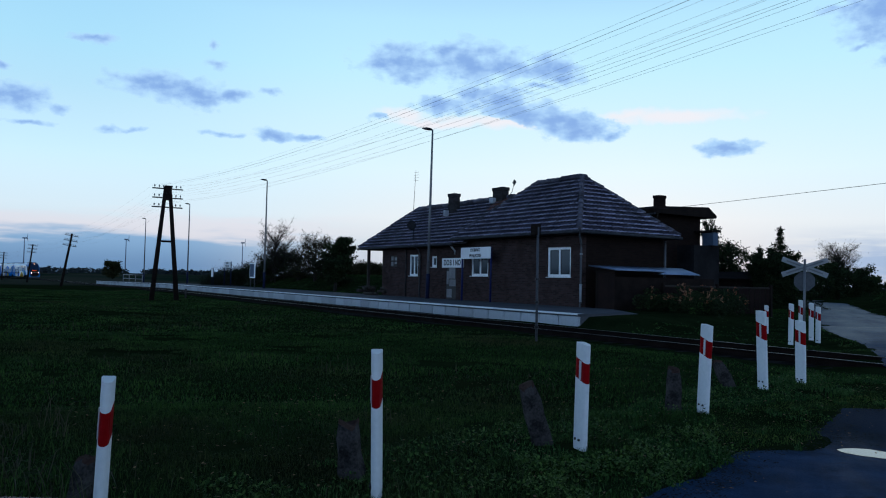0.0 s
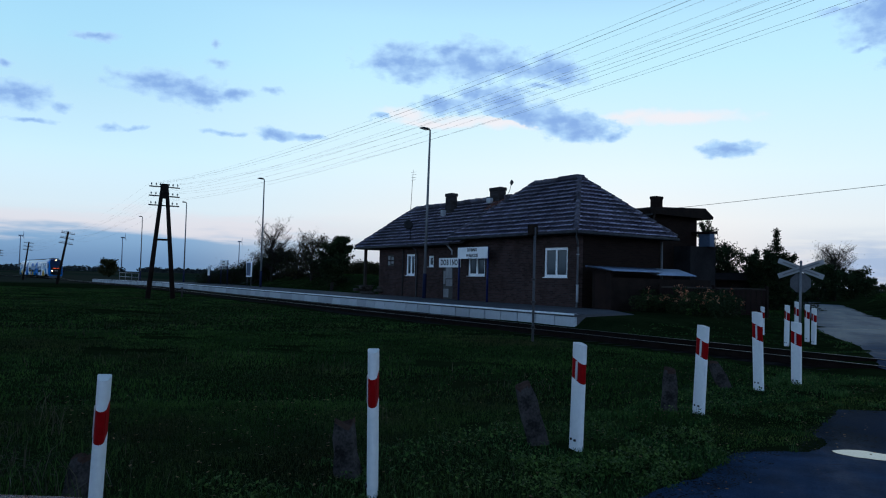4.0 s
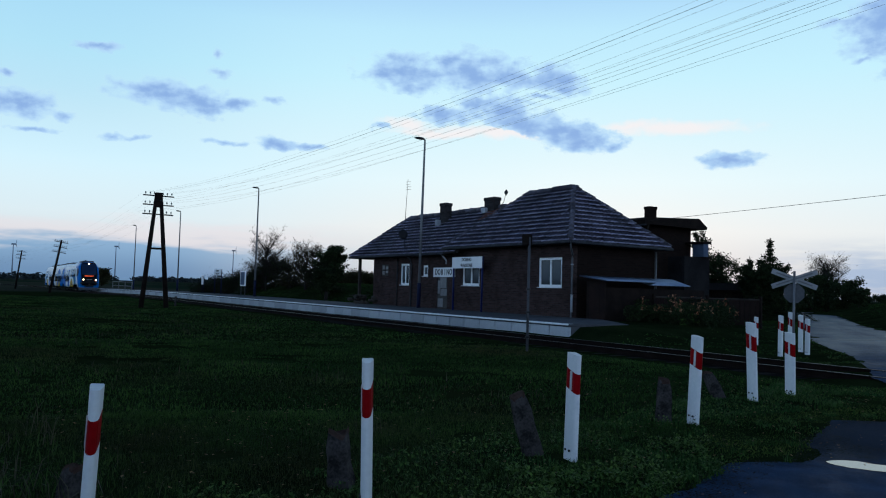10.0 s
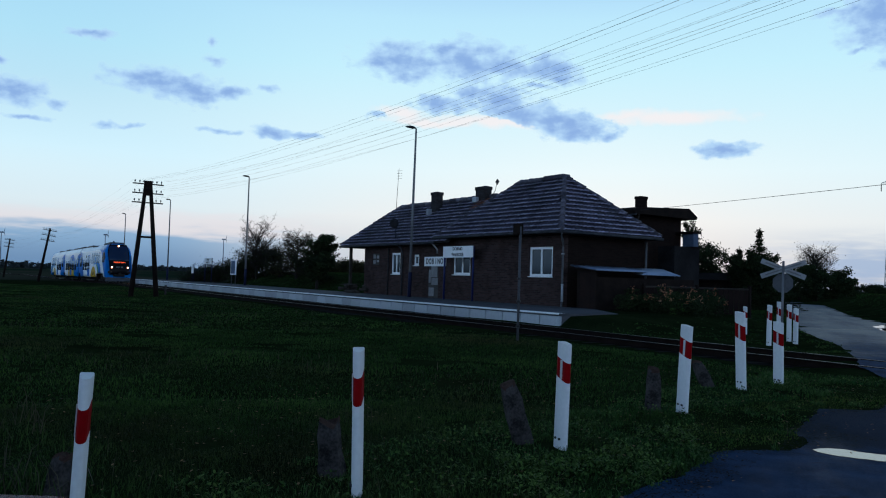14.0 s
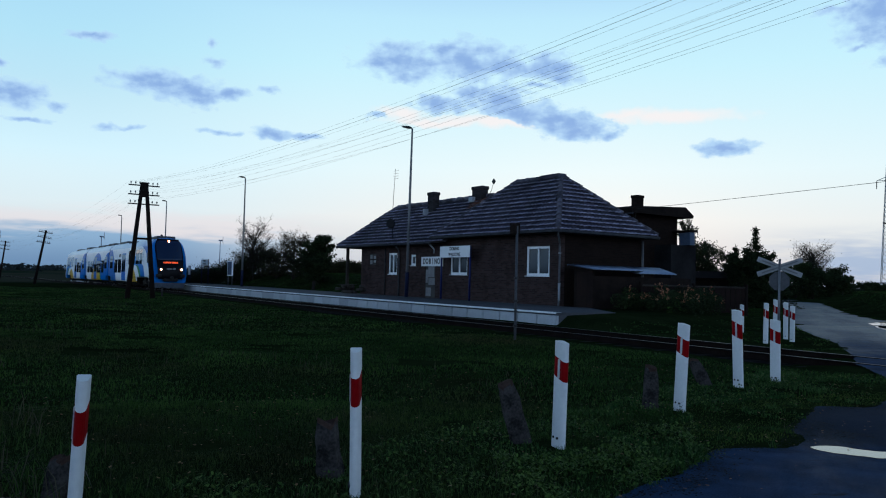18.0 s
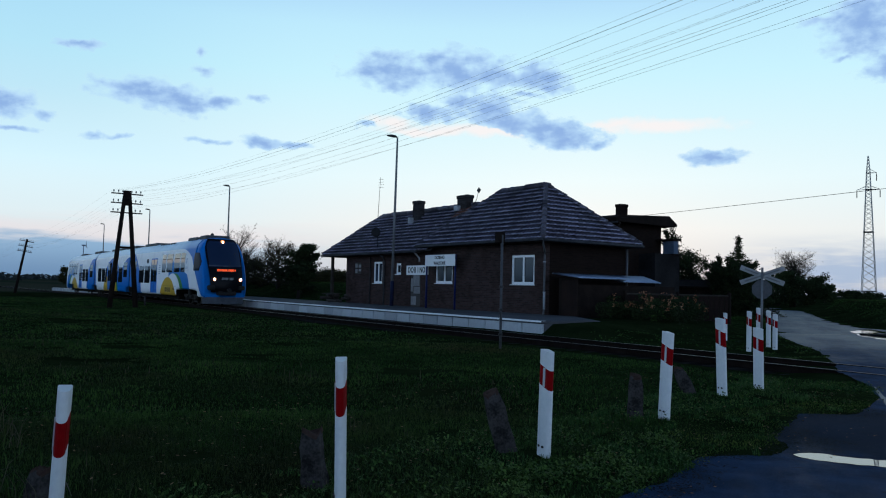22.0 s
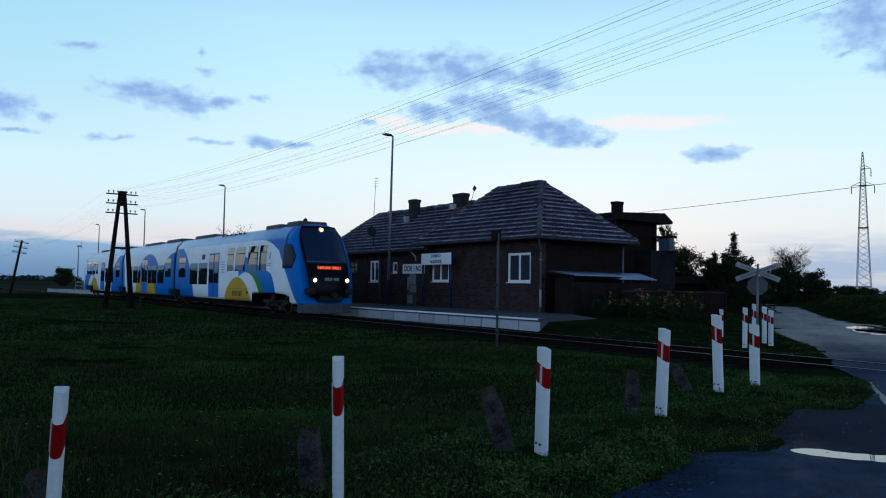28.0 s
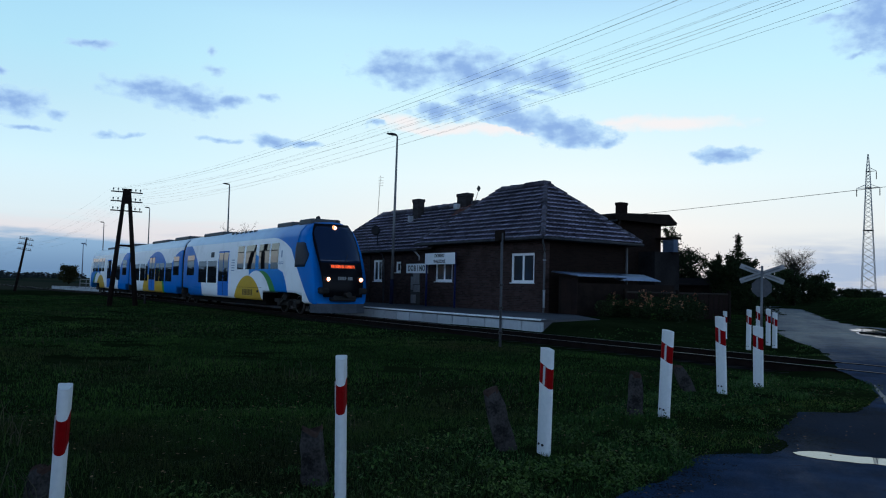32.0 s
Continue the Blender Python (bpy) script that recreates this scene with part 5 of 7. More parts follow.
    top = part("top_lamp", tube([(nose_x(3.95, 0) - 0.05, 0.0, 3.98), (nose_x(3.95, 0) + 0.09, 0.0, 3.96)], [0.105, 0.095], 14), "halo", tr, "warm glowing top lamp")
    part("lens", tube([(nose_x(3.95, 0) + 0.08, 0.0, 3.962), (nose_x(3.95, 0) + 0.10, 0.0, 3.96)], [0.055, 0.048], 14), "head", top, "bright white top lamp")
    # coupler, buffers, guard
    part("buffer_beam", box((-0.95, -0.56, 0.66), (-0.18, 0.56, 0.92), 0.06), "rubber", tr, "black bumper beam")
    for s in (-1, 1):
        part("bumper_corner", box((-0.82, s * 0.92 - 0.2, 0.98), (-0.26, s * 0.92 + 0.2, 1.26), 0.06), "rubber", tr, "dark corner block")
    part("coupler", tube([(-0.5, 0, 0.95), (0.12, 0, 0.95), (0.14, 0, 0.95), (0.22, 0, 0.95)], [0.10, 0.10, 0.14, 0.12], 10), "rubber", tr)
    bm = bmesh.new()
    pts = [(-1.28, -1.0), (-1.1, -0.5), (-0.6, -0.25), (0.6, -0.25), (1.1, -0.5), (1.28, -1.0)]
    lo = [bm.verts.new((x + 0.04, y, 0.14)) for y, x in pts]
    hi = [bm.verts.new((x - 0.04, y, 0.55)) for y, x in pts]
    lo2 = [bm.verts.new((x - 0.04, y, 0.14)) for y, x in pts]
    hi2 = [bm.verts.new((x - 0.10, y, 0.55)) for y, x in pts]
    for k in range(5):
        for a, b in ((lo, hi), (hi, hi2), (hi2, lo2), (lo2, lo)):
            bm.faces.new((a[k], a[k + 1], b[k + 1], b[k]))
    bmesh.ops.recalc_face_normals(bm, faces=bm.faces[:])
    part("rail_guard", bm, "plough", tr, "grey rail guard plate")
    # roof gear
    for x0, x1, z1, w in ((-3.75, -2.35, 4.42, 0.75), (-6.6, -4.7, 4.40, 0.7), (-18.8, -15.0, 4.40, 0.7), (-25.6, -22.0, 4.42, 0.7), (-32.1, -27.4, 4.38, 0.7), (-41.0, -37.9, 4.42, 0.7), (-49.5, -46.9, 4.38, 0.7)):
        part("roof_box", box((x0, -w, 3.98), (x1, w, z1), 0.06), "box", tr, "dark roof equipment box")
    bm = tube([(-2.6, -0.35, 4.30), (-2.6, -0.35, 4.49)], 0.06, 8)
    tube([(-2.6, -0.35, 4.46), (-2.45, -0.35, 4.46)], [0.07, 0.10], 8, bm)
    part("horn", bm, "blackiron", tr)
    bm = tube([(-1.75, 0.25, 4.0), (-1.75, 0.25, 4.30)], 0.02, 6)
    tube([(-1.80, 0.25, 4.31), (-1.66, 0.25, 4.31)], [0.06, 0.05], 8, bm)
    part("roof_aerial", bm, "blackiron", tr)
    for k in range(6):
        part("roof_vent", box((-9.0 - 0.7 * k, -1.02, 4.0), (-8.8 - 0.7 * k, -0.86, 4.16), 0.01), "box", tr)
    # grille on the yellow arc
    flap = part("side_grille", side_panel(-9.35, -7.75, 0.70, 1.08, 0.006), "grille", tr, "louvred service flap")
    for k in range(7):
        part("slat", side_panel(-9.28 + 0.215 * k, -9.13 + 0.215 * k, 0.74, 1.04, 0.010), "louvre", flap, "brown louvre slat")
    part("flap_seam", side_panel(-10.25, -6.5, 1.135, 1.15, 0.005), "louvre", tr, "thin flap seam")
    part("unit_mark", side_panel(-7.2, -6.95, 0.9, 1.02, 0.006), "rubber", tr, "small dark mark")
    part("coach_crest", side_panel(-4.15, -4.0, 2.62, 2.95, 0.006), "tin", tr, "small grey crest")
    for z in (2.30, 2.38):
        part("coach_lettering", side_panel(-4.45, -3.85, z, z + 0.035, 0.006), "tin", tr, "fine grey lettering bar")
    for z in (2.0, 2.14, 2.28, 2.42, 2.56):
        part("coach_lettering", side_panel(-11.15, -10.65, z, z + 0.05, 0.006), "tin", tr, "fine grey lettering bar")
    part("service_flap", side_panel(-14.85, -14.25, 2.80, 3.10, 0.006), "plough", tr)
    # running gear
    sets = []
    for c in (-4.17, -20.7, -36.4, -51.3):
        bog = part("bogie", prism([(c - 1.55, 0.50), (c - 0.6, 0.36), (c + 0.6, 0.36), (c + 1.55, 0.50), (c + 1.55, 0.66), (c - 1.55, 0.66)], (-1.06, 1.06), "y"), "bogie", tr, "dark oily bogie frame")
        for s in (-1, 1):
            part("axle_box", box((c - 1.12, s * 1.0 - 0.1, 0.28), (c - 0.76, s * 1.0 + 0.14, 0.60), 0.04), "bogie", bog)
            part("axle_box", box((c + 0.76, s * 1.0 - 0.1, 0.28), (c + 1.12, s * 1.0 + 0.14, 0.60), 0.04), "bogie", bog)
            part("damper", tube([(c - 0.62, s * 1.16, 0.40), (c + 0.35, s * 1.16, 0.80)], 0.05, 8), "bogie", bog)
            part("brake_cylinder", tube([(c + 0.42, s * 1.14, 0.50), (c + 0.70, s * 1.14, 0.50)], 0.10, 10), "bogie", bog)
            part("spring", tube([(c, s * 1.06, 0.58 + 0.34 * i / 6) for i in range(7)], [0.20 if i % 2 else 0.17 for i in range(7)], 12), "rubber", bog, "ribbed air spring")
        for d in (-0.94, 0.94):
            ws = part("wheelset", tube([(0, -0.9, 0), (0, 0.9, 0)], 0.075, 8), "undergear", tr, "steel wheelset", pose(c + d, 0, 0.42))
            for s in (-1, 1):
                bm = tube([(0, s * 0.68, 0), (0, s * 0.70, 0), (0, s * 0.715, 0), (0, s * 0.80, 0)], [0.44, 0.45, 0.42, 0.415], 20)
                for k in range(5):
                    an = k * 2 * math.pi / 5
                    tube([(0.26 * math.cos(an), s * 0.80, 0.26 * math.sin(an)), (0.26 * math.cos(an), s * 0.815, 0.26 * math.sin(an))], 0.05, 6, bm)
                part("wheel", bm, "undergear", ws, "grimy steel wheel")
                part("tread", tube([(0, s * 0.72, 0), (0, s * 0.803, 0), (0, s * 0.805, 0)], [0.424, 0.424, 0.385], 24, cap=False), "wheelrim", ws, "bright worn tread")
            sets.append((ws, c + d))
    return tr, sets


train, wheelsets = make_train()
TRAIN_X = [(0, -230.30), (1, -218.80), (2, -207.40), (3, -196.10), (4, -184.90), (5, -173.70), (6, -162.50), (7, -151.40), (8, -140.49), (9, -129.90), (10, -119.90), (11, -110.80),
           (12, -102.47), (13, -94.91), (14, -87.71), (15, -81.08), (16, -74.84), (17, -68.95), (18, -63.40), (19, -58.29), (20, -53.60), (21, -49.31), (22, -45.39), (23, -41.90),
           (24, -38.82), (25, -36.14), (26, -33.84), (27, -32.03), (28, -30.73), (28.6, -30.17), (29.2, -29.87), (29.8, -29.77), (30.5, -29.76), (32, -29.76)]


def train_at(x):
    z0, z1 = track_z(x - 3), track_z(x - 48)
    y0, y1 = line_bend(x - 3), line_bend(x - 48)
    return pose(x, TRACK + y0 + (y0 - y1) * 3 / 45, z0 + (z0 - z1) * 3 / 45, 0, -math.degrees(math.atan2(z0 - z1, 45)), math.degrees(math.atan2(y0 - y1, 45)))


def motions():
    walk(clouds, [(t, pose(0, 0, 0, 0, 0, -2.5 * t / 32)) for t in (0, 16, 32)])
    walk(train, [(t, train_at(x)) for t, x in TRAIN_X])
    for ws, off in wheelsets:
        rows, last = [], None
        for (t0, x0), (t1, x1) in zip(TRAIN_X, TRAIN_X[1:]):
            n = max(1, math.ceil((x1 - x0) / 0.55))
            n = min(n, round((t1 - t0) * FPS))
            for k in range(n):
                x = x0 + (x1 - x0) * k / n
                rows.append((t0 + (t1 - t0) * k / n, pose(off, 0, 0.42) @ Matrix.Rotation((x - TRAIN_X[0][1]) / 0.42, 4, "Y")))
        rows.append((32, pose(off, 0, 0.42) @ Matrix.Rotation((TRAIN_X[-1][1] - TRAIN_X[0][1]) / 0.42, 4, "Y")))
        walk(ws, rows)

# ---- things along the lane ----
def make_post():
    post = thing("guide_post", pose(0, 0, 0), "white plastic guide post with a red band", "guide post", "guide posts along the lane")
    # long rounded wedge section, its narrow nose towards +x, all edges falling towards the nose
    def section(k=1.0):
        pts = [(0.094, 0.0), (0.090, 0.012), (0.080, 0.022), (0.06, 0.030), (-0.065, 0.041), (-0.092, 0.034), (-0.092, -0.034), (-0.065, -0.041), (0.06, -0.030), (0.080, -0.022), (0.090, -0.012)]
        return [(x * k, y * k) for x, y in pts]

    def piece(levels, k=1.0):
        bm = bmesh.new()
        rings = []
        for z, slope in levels:
            rings.append([bm.verts.new((x, y, z - slope * x)) for x, y in section(k)])
        skin(bm, rings)
        bm.faces.new(rings[0][::-1])
        bm.faces.new(rings[-1])
        for f in bm.faces:
            f.smooth = False
        bmesh.ops.recalc_face_normals(bm, faces=bm.faces[:])
        return bm

    part("shaft", piece([(-0.15, 0.0), (0.3, 0.0), (0.65, 0.33)]), "white", post, "white plastic shaft")
    part("red_band", piece([(0.65, 0.33), (0.845, 0.33)], 0.985), "red", post, "red reflective band")
    part("cap", piece([(0.845, 0.33), (0.985, 0.2), (1.005, 0.1)]), "white", post, "white slanted cap")
    part("reflector", box((-0.008, -0.0405, 0.652), (0.024, -0.030, 0.838)), "reflector", post, "narrow grey reflector strip")
    part("bolt", tube([(0.03, -0.03, 0.07), (0.03, -0.046, 0.07)], 0.012, 6), "blackiron", post)
    part("bolt", tube([(-0.04, -0.03, 0.07), (-0.04, -0.048, 0.07)], 0.012, 6), "blackiron", post)
    return post


# place, turn of the reflector side, lean, height of the foot, length
POSTS = [(-4.97, 0.76, -12, 1.8, 0.04, 1.0), (-4.755, 2.515, -30, -1.2, 0.01, 0.995), (-5.052, 4.692, -18, 1.2, 0.015, 0.90), (-5.99, 7.495, -18, 2.4, 0.023, 1.005), (-6.97, 10.05, -18, -1.6, 0.028, 1.10), (-7.16, 11.29, -16, -0.6, -0.003, 0.975),
         (-12.45, 19.14, -28, 0.8, 0.02, 1.08), (-12.44, 20.4, -28, 0.4, 0.0, 1.0), (-13.4, 21.1, -28, 0.0, 0.04, 1.1), (-14.2, 22.9, -28, 1.0, 0.0, 1.0), (-13.05, 21.06, -28, 0.0, 0.02, 1.04), (-15.3, 22.2, -28, 0.0, -0.06, 0.96)]


def make_posts():
    first = make_post()
    for i, (x, y, turn, lean, foot, tall) in enumerate(POSTS):
        d = Vector((x, y)).normalized()
        side = Vector((d.y, -d.x, 0))
        m = pose(x, y, ground_z(x, y) + foot) @ Matrix.Rotation(radians(lean), 4, Vector((d.x, d.y, 0))) @ Matrix.Rotation(radians(turn), 4, "Z") @ Matrix.Diagonal((1, 1, tall, 1))
        if i == 0:
            first.matrix_basis = m
        else:
            copy_thing(first, m)


make_posts()


def make_stubs():
    for i, (x, y, h, lean, turn) in enumerate([(-5.96, 0.80, 0.30, 4, 20), (-5.33, 2.6, 0.42, -5, 35), (-5.42, 4.56, 0.55, -16, 60), (-6.35, 7.39, 0.52, 0, 50), (-7.45, 9.89, 0.42, -24, 60)]):
        bm = bmesh.new()
        rings = []
        rnd = random.Random(i)
        for k in range(6):
            z = -0.2 + (h + 0.2) * k / 5
            w = 0.097 - 0.017 * k / 5
            w = w * 0.8 if k == 5 else w
            rings.append([bm.verts.new((a * w + rnd.uniform(-0.01, 0.01), b * w * 0.85 + rnd.uniform(-0.01, 0.01), z + (rnd.uniform(-0.04, 0.03) if k == 5 else 0)))
                          for a, b in ((-1, -0.6), (-0.6, -1), (0.6, -1), (1, -0.6), (1, 0.6), (0.6, 1), (-0.6, 1), (-1, 0.6))])
        skin(bm, rings)
        bm.faces.new(rings[-1])
        for f in bm.faces:
            f.smooth = False
        bmesh.ops.recalc_face_normals(bm, faces=bm.faces[:])
        d = Vector((x, y)).normalized()
        ob = part("concrete_stub", bm, "stubstone")
        ob.matrix_basis = pose(x, y, ground_z(x, y)) @ Matrix.Rotation(radians(lean), 4, Vector((d.x, d.y, 0))) @ Matrix.Rotation(radians(turn), 4, "Z")
        rust = bmesh.new()
        top = [v.co.copy() for v in ob.data.vertices[-8:]]
        lid = [rust.verts.new((p.x * 1.02, p.y * 1.02, p.z + 0.006)) for p in top]
        skirt = [rust.verts.new((p.x * 1.10, p.y * 1.10, p.z - 0.035)) for p in top]
        skin(rust, [skirt, lid])
        rust.faces.new(lid)
        bmesh.ops.recalc_face_normals(rust, faces=rust.faces[:])
        part("broken_top", rust, "rusty", ob, "rust-stained broken top")
        tagged(ob, "weathered broken concrete bollard stub, leaning in the grass" if lean else "weathered broken concrete bollard stub in the grass", "bollard", "old stubs behind the guide posts")


make_stubs()


def make_lamp(x, y, top, lean, label):
    z0 = DECK + track_z(x)
    lamp = thing("street_lamp", pose(x, y, z0, 0, lean), label, "street lamp", "platform lamps")
    h = top - z0
    part("pole", tube([(0, 0, 0), (0, 0, h * 0.5), (0, 0, h - 0.25), (0, 0, h)], [0.085, 0.07, 0.05, 0.04], 10), "steel", lamp, "tapered galvanised pole")
    part("base_sleeve", tube([(0, 0, 0), (0, 0, 1.3), (0, 0, 1.36)], [0.105, 0.105, 0.08], 10), "sleeve", lamp, "dark blue painted base")
    part("arm", tube([(0, 0, h - 0.06), (-0.06, -0.05, h + 0.02), (-0.16, -0.12, h + 0.05)], 0.03, 8), "steel", lamp)
    bm = bmesh.new()
    rings = []
    for s, w, t in ((0.0, 0.05, 0.04), (0.12, 0.13, 0.08), (0.4, 0.17, 0.10), (0.68, 0.12, 0.06), (0.78, 0.04, 0.02)):
        c = Vector((-0.02 - s * 0.62, -0.02 - s * 0.45, h + 0.03 + 0.10 * s))
        side = Vector((0.585, -0.81, 0))
        rings.append([bm.verts.new(c + side * w * math.cos(a) + Vector((0, 0, t * max(-0.45, math.sin(a))))) for a in [k * math.pi / 5 for k in range(10)]])
    skin(bm, rings)
    bm.faces.new(rings[0])
    bm.faces.new(rings[-1])
    bmesh.ops.recalc_face_normals(bm, faces=bm.faces[:])
    part("lamp_head", bm, "blackiron", lamp, "dark unlit lamp head")
    return lamp


for x, top, lean in ((-35.14, 9.5, 1.2), (-61.15, 9.33, 0.3), (-86.2, 9.15, 0.2), (-109.6, 8.85, 0.2)):
    make_lamp(x, 21.35, top, lean, "tall grey platform street lamp, unlit")


# ---- telegraph line ----
ARMS = (6.80, 6.24, 5.67)


def insulators(parent, x, y, z, along):
    for k in along:
        bm = tube([(x, y + k, z), (x, y + k, z + 0.17)], 0.014, 5)
        tube([(x, y + k, z + 0.11), (x, y + k, z + 0.16), (x, y + k, z + 0.225)], [0.042, 0.046, 0.022], 8, bm)
        part("insulator", bm, "porcelain", parent)


ARM_Y = (-0.85, -0.55, -0.28, 0.28, 0.55, 0.85)


def make_pylon(x, y, lean=0.0):
    p = thing("telegraph_pole", pose(x, y, ground_z(x, y), 0, lean), "tarred wooden A-shaped telegraph pole with three crossarms", "telegraph pole", "telegraph line")
    for s in (-1, 1):
        part("leg", tube([(s * 0.12 - 0.0, s * 0.74, -0.4), (s * 0.0, s * 0.12, 6.95)], [0.16, 0.105], 9), "tarwood", p, "tarred timber leg")
    part("cross_brace", box((-0.05, -0.44, 3.53), (0.05, 0.44, 3.65), 0.01), "tarwood", p)
    part("head_block", box((-0.1, -0.2, 6.1), (0.1, 0.2, 7.0), 0.02), "tarwood", p)
    for z in ARMS:
        part("crossarm", box((-0.045, -0.9, z - 0.035), (0.045, 0.9, z + 0.035), 0.006), "blackiron", p, "thin iron crossarm")
        insulators(p, 0, 0, z, [k * 0.9 for k in ARM_Y])
    return p


def make_pole(x, y, top, lean):
    p = thing("telegraph_pole", pose(x, y, ground_z(x, y), -lean, 0), "leaning tarred wooden telegraph pole with three crossarms", "telegraph pole", "telegraph line")
    h = top
    part("pole", tube([(0, 0, -0.5), (0, 0, h)], [0.17, 0.11], 9), "tarwood", p)
    for k in range(3):
        z = h - 0.25 - 0.6 * k
        part("crossarm", box((-0.045, -0.76, z - 0.035), (0.045, 0.76, z + 0.035), 0.006), "blackiron", p, "thin iron crossarm")
        insulators(p, 0, 0, z, [k * 0.75 for k in ARM_Y])
    return p


PYLON = (-48.2, 10.6)
make_pylon(*PYLON)
POLES = [(-99.5, 10.2, 6.3, 9.0), (-152.0, 10.2, 6.8, 6.0), (-205.0, 8.6, 6.5, 2.0)]
for x, y, h, lean in POLES:
    make_pole(x, y, h, lean)


def make_wires():
    wires = thing("telegraph_wires", pose(0, 0, 0), "thin sagging telegraph wires between the poles", "wire")
    posts = [(4.0, 10.6, [6.60, 6.32, 6.04])]
    posts.append((PYLON[0], PYLON[1], [a + 0.2 + ground_z(*PYLON) for a in ARMS]))
    for x, y, h, lean in POLES:
        off = math.sin(radians(lean)) * h
        posts.append((x, y + off, [ground_z(x, y) + h - 0.05 - 0.6 * k for k in range(3)]))
    # the span over the lane: arm and place on it, height over the crossing line, thickness
    lead = [(0, 0, 6.58, 0.0018), (0, 1, 6.48, 0.0040), (0, 2, 6.39, 0.0018), (1, 0, 6.13, 0.0018), (0, 4, 6.01, 0.0018), (1, 1, 5.96, 0.0021), (0, 5, 5.86, 0.0026),
            (1, 3, 5.80, 0.0026), (2, 0, 5.69, 0.0020), (2, 2, 5.52, 0.0021), (1, 5, 5.47, 0.0021)]
    for i, (k, j, high, thick) in enumerate(lead):
        (xa, ya, _), (xb, yb, zb) = posts[:2]
        y = ya + ARM_Y[j] * 0.9
        top, sag = 1.45 + (high - 1.45) * y / ya, 0.88 + 0.03 * (i % 3)
        end = (top - 0.21 * zb[k] + 0.66 * sag) / 0.79
        pts = [(xa + (xb - xa) * t, y, end + (zb[k] - end) * t - 4 * sag * t * (1 - t)) for t in [i / 30 for i in range(31)]]
        part("wire", tube(pts, thick, 4, cap=False), "blackiron", wires)
    for (xa, ya, za), (xb, yb, zb) in zip(posts[1:], posts[2:]):
        for k in range(3):
            for j, dy in enumerate(ARM_Y):
                if (k + j) % 2:
                    continue
                sag = 0.55 + 0.10 * ((k * 7 + j * 5) % 4)
                pts = [(xa + (xb - xa) * t, ya + dy + (yb - ya) * t, za[k] + (zb[k] - za[k]) * t - 4 * sag * t * (1 - t)) for t in [i / 22 for i in range(23)]]
                part("wire", tube(pts, 0.0021, 4, cap=False), "blackiron", wires)
    return wires


make_wires()


def mesh_tree(name, x, y, h, spread, seed, leaves, leaf_mat, label, category="tree", trunk=0.16, leaf=0.10, low=0.25, bare=0, droop=0.2, wood="bark", lift=1.0):
    """A tapered trunk, forking limbs and a ragged crown of small leaves."""
    rnd = random.Random(seed)
    t = thing(name, pose(x, y, ground_z(x, y) - 0.05), label, category)
    bm = tube([(0, 0, -0.2), (0.02 * h, 0.0, h * 0.25), (-0.01 * h, 0.01 * h, h * 0.55), (0.0, 0.02 * h, h * 0.9)], [trunk, trunk * 0.75, trunk * 0.45, trunk * 0.08], 7)
    tips = []
    for i in range(12 + bare):
        z0 = h * rnd.uniform(low * 0.7, 0.8)
        an = rnd.uniform(0, 2 * math.pi)
        r = spread * rnd.uniform(0.55, 1.0) * (1 - 0.45 * abs(z0 / h - 0.4))
        up = h * rnd.uniform(0.08, 0.28) * lift
        a = Vector((0, 0, z0))
        m = a + Vector((math.cos(an) * r * 0.5, math.sin(an) * r * 0.5, up * 0.55))
        e = a + Vector((math.cos(an) * r, math.sin(an) * r, up))
        tube([a, m, e], [trunk * 0.28, trunk * 0.16, 0.008], 5, bm)
        for k in range(5 if not bare else 7):
            p = a.lerp(m, rnd.uniform(0.3, 1)) if k < 2 else m.lerp(e, rnd.uniform(0, 0.95))
            q = p + Vector((rnd.uniform(-1, 1), rnd.uniform(-1, 1), rnd.uniform(0.1, 1.1))) * r * 0.36
            tube([p, (p + q) / 2 + Vector((0, 0, 0.05)), q], [trunk * 0.09, trunk * 0.06, 0.005], 4, bm)
            tips += [q, (p + q) / 2]
            if bare:
                for _ in range(3):
                    w = q.lerp(p, rnd.random() * 0.6)
                    tube([w, w + Vector((rnd.uniform(-1, 1), rnd.uniform(-1, 1), rnd.uniform(0, 1.2))) * r * 0.2], [0.010, 0.004], 3, bm)
        tips += [m, e]
    part("trunk", bm, wood, t, "dark branching trunk")
    if leaves:
        n = len(tips)
        vs, fs = [], []
        for i in range(leaves):
            c = tips[rnd.randrange(n)]
            p = c + Vector((rnd.gauss(0, 1), rnd.gauss(0, 1), rnd.gauss(0, 0.8))) * spread * 0.10
            s = leaf * rnd.uniform(0.6, 1.4)
            d = Vector((rnd.gauss(0, 1), rnd.gauss(0, 1), rnd.gauss(0, 1) - droop)).normalized()
            w = d.cross(Vector((rnd.gauss(0, 1), rnd.gauss(0, 1), rnd.gauss(0, 1)))).normalized()
            b = len(vs)
            vs += [p - d * s, p + w * s * 0.5, p + d * s, p - w * s * 0.5]
            fs.append((b, b + 1, b + 2, b + 3))
        part("crown", (vs, fs), leaf_mat, t, "ragged leafy crown")
    return t


def at_bearing(az, dist):
    a = radians(az)
    return math.sin(a) * dist, math.cos(a) * dist

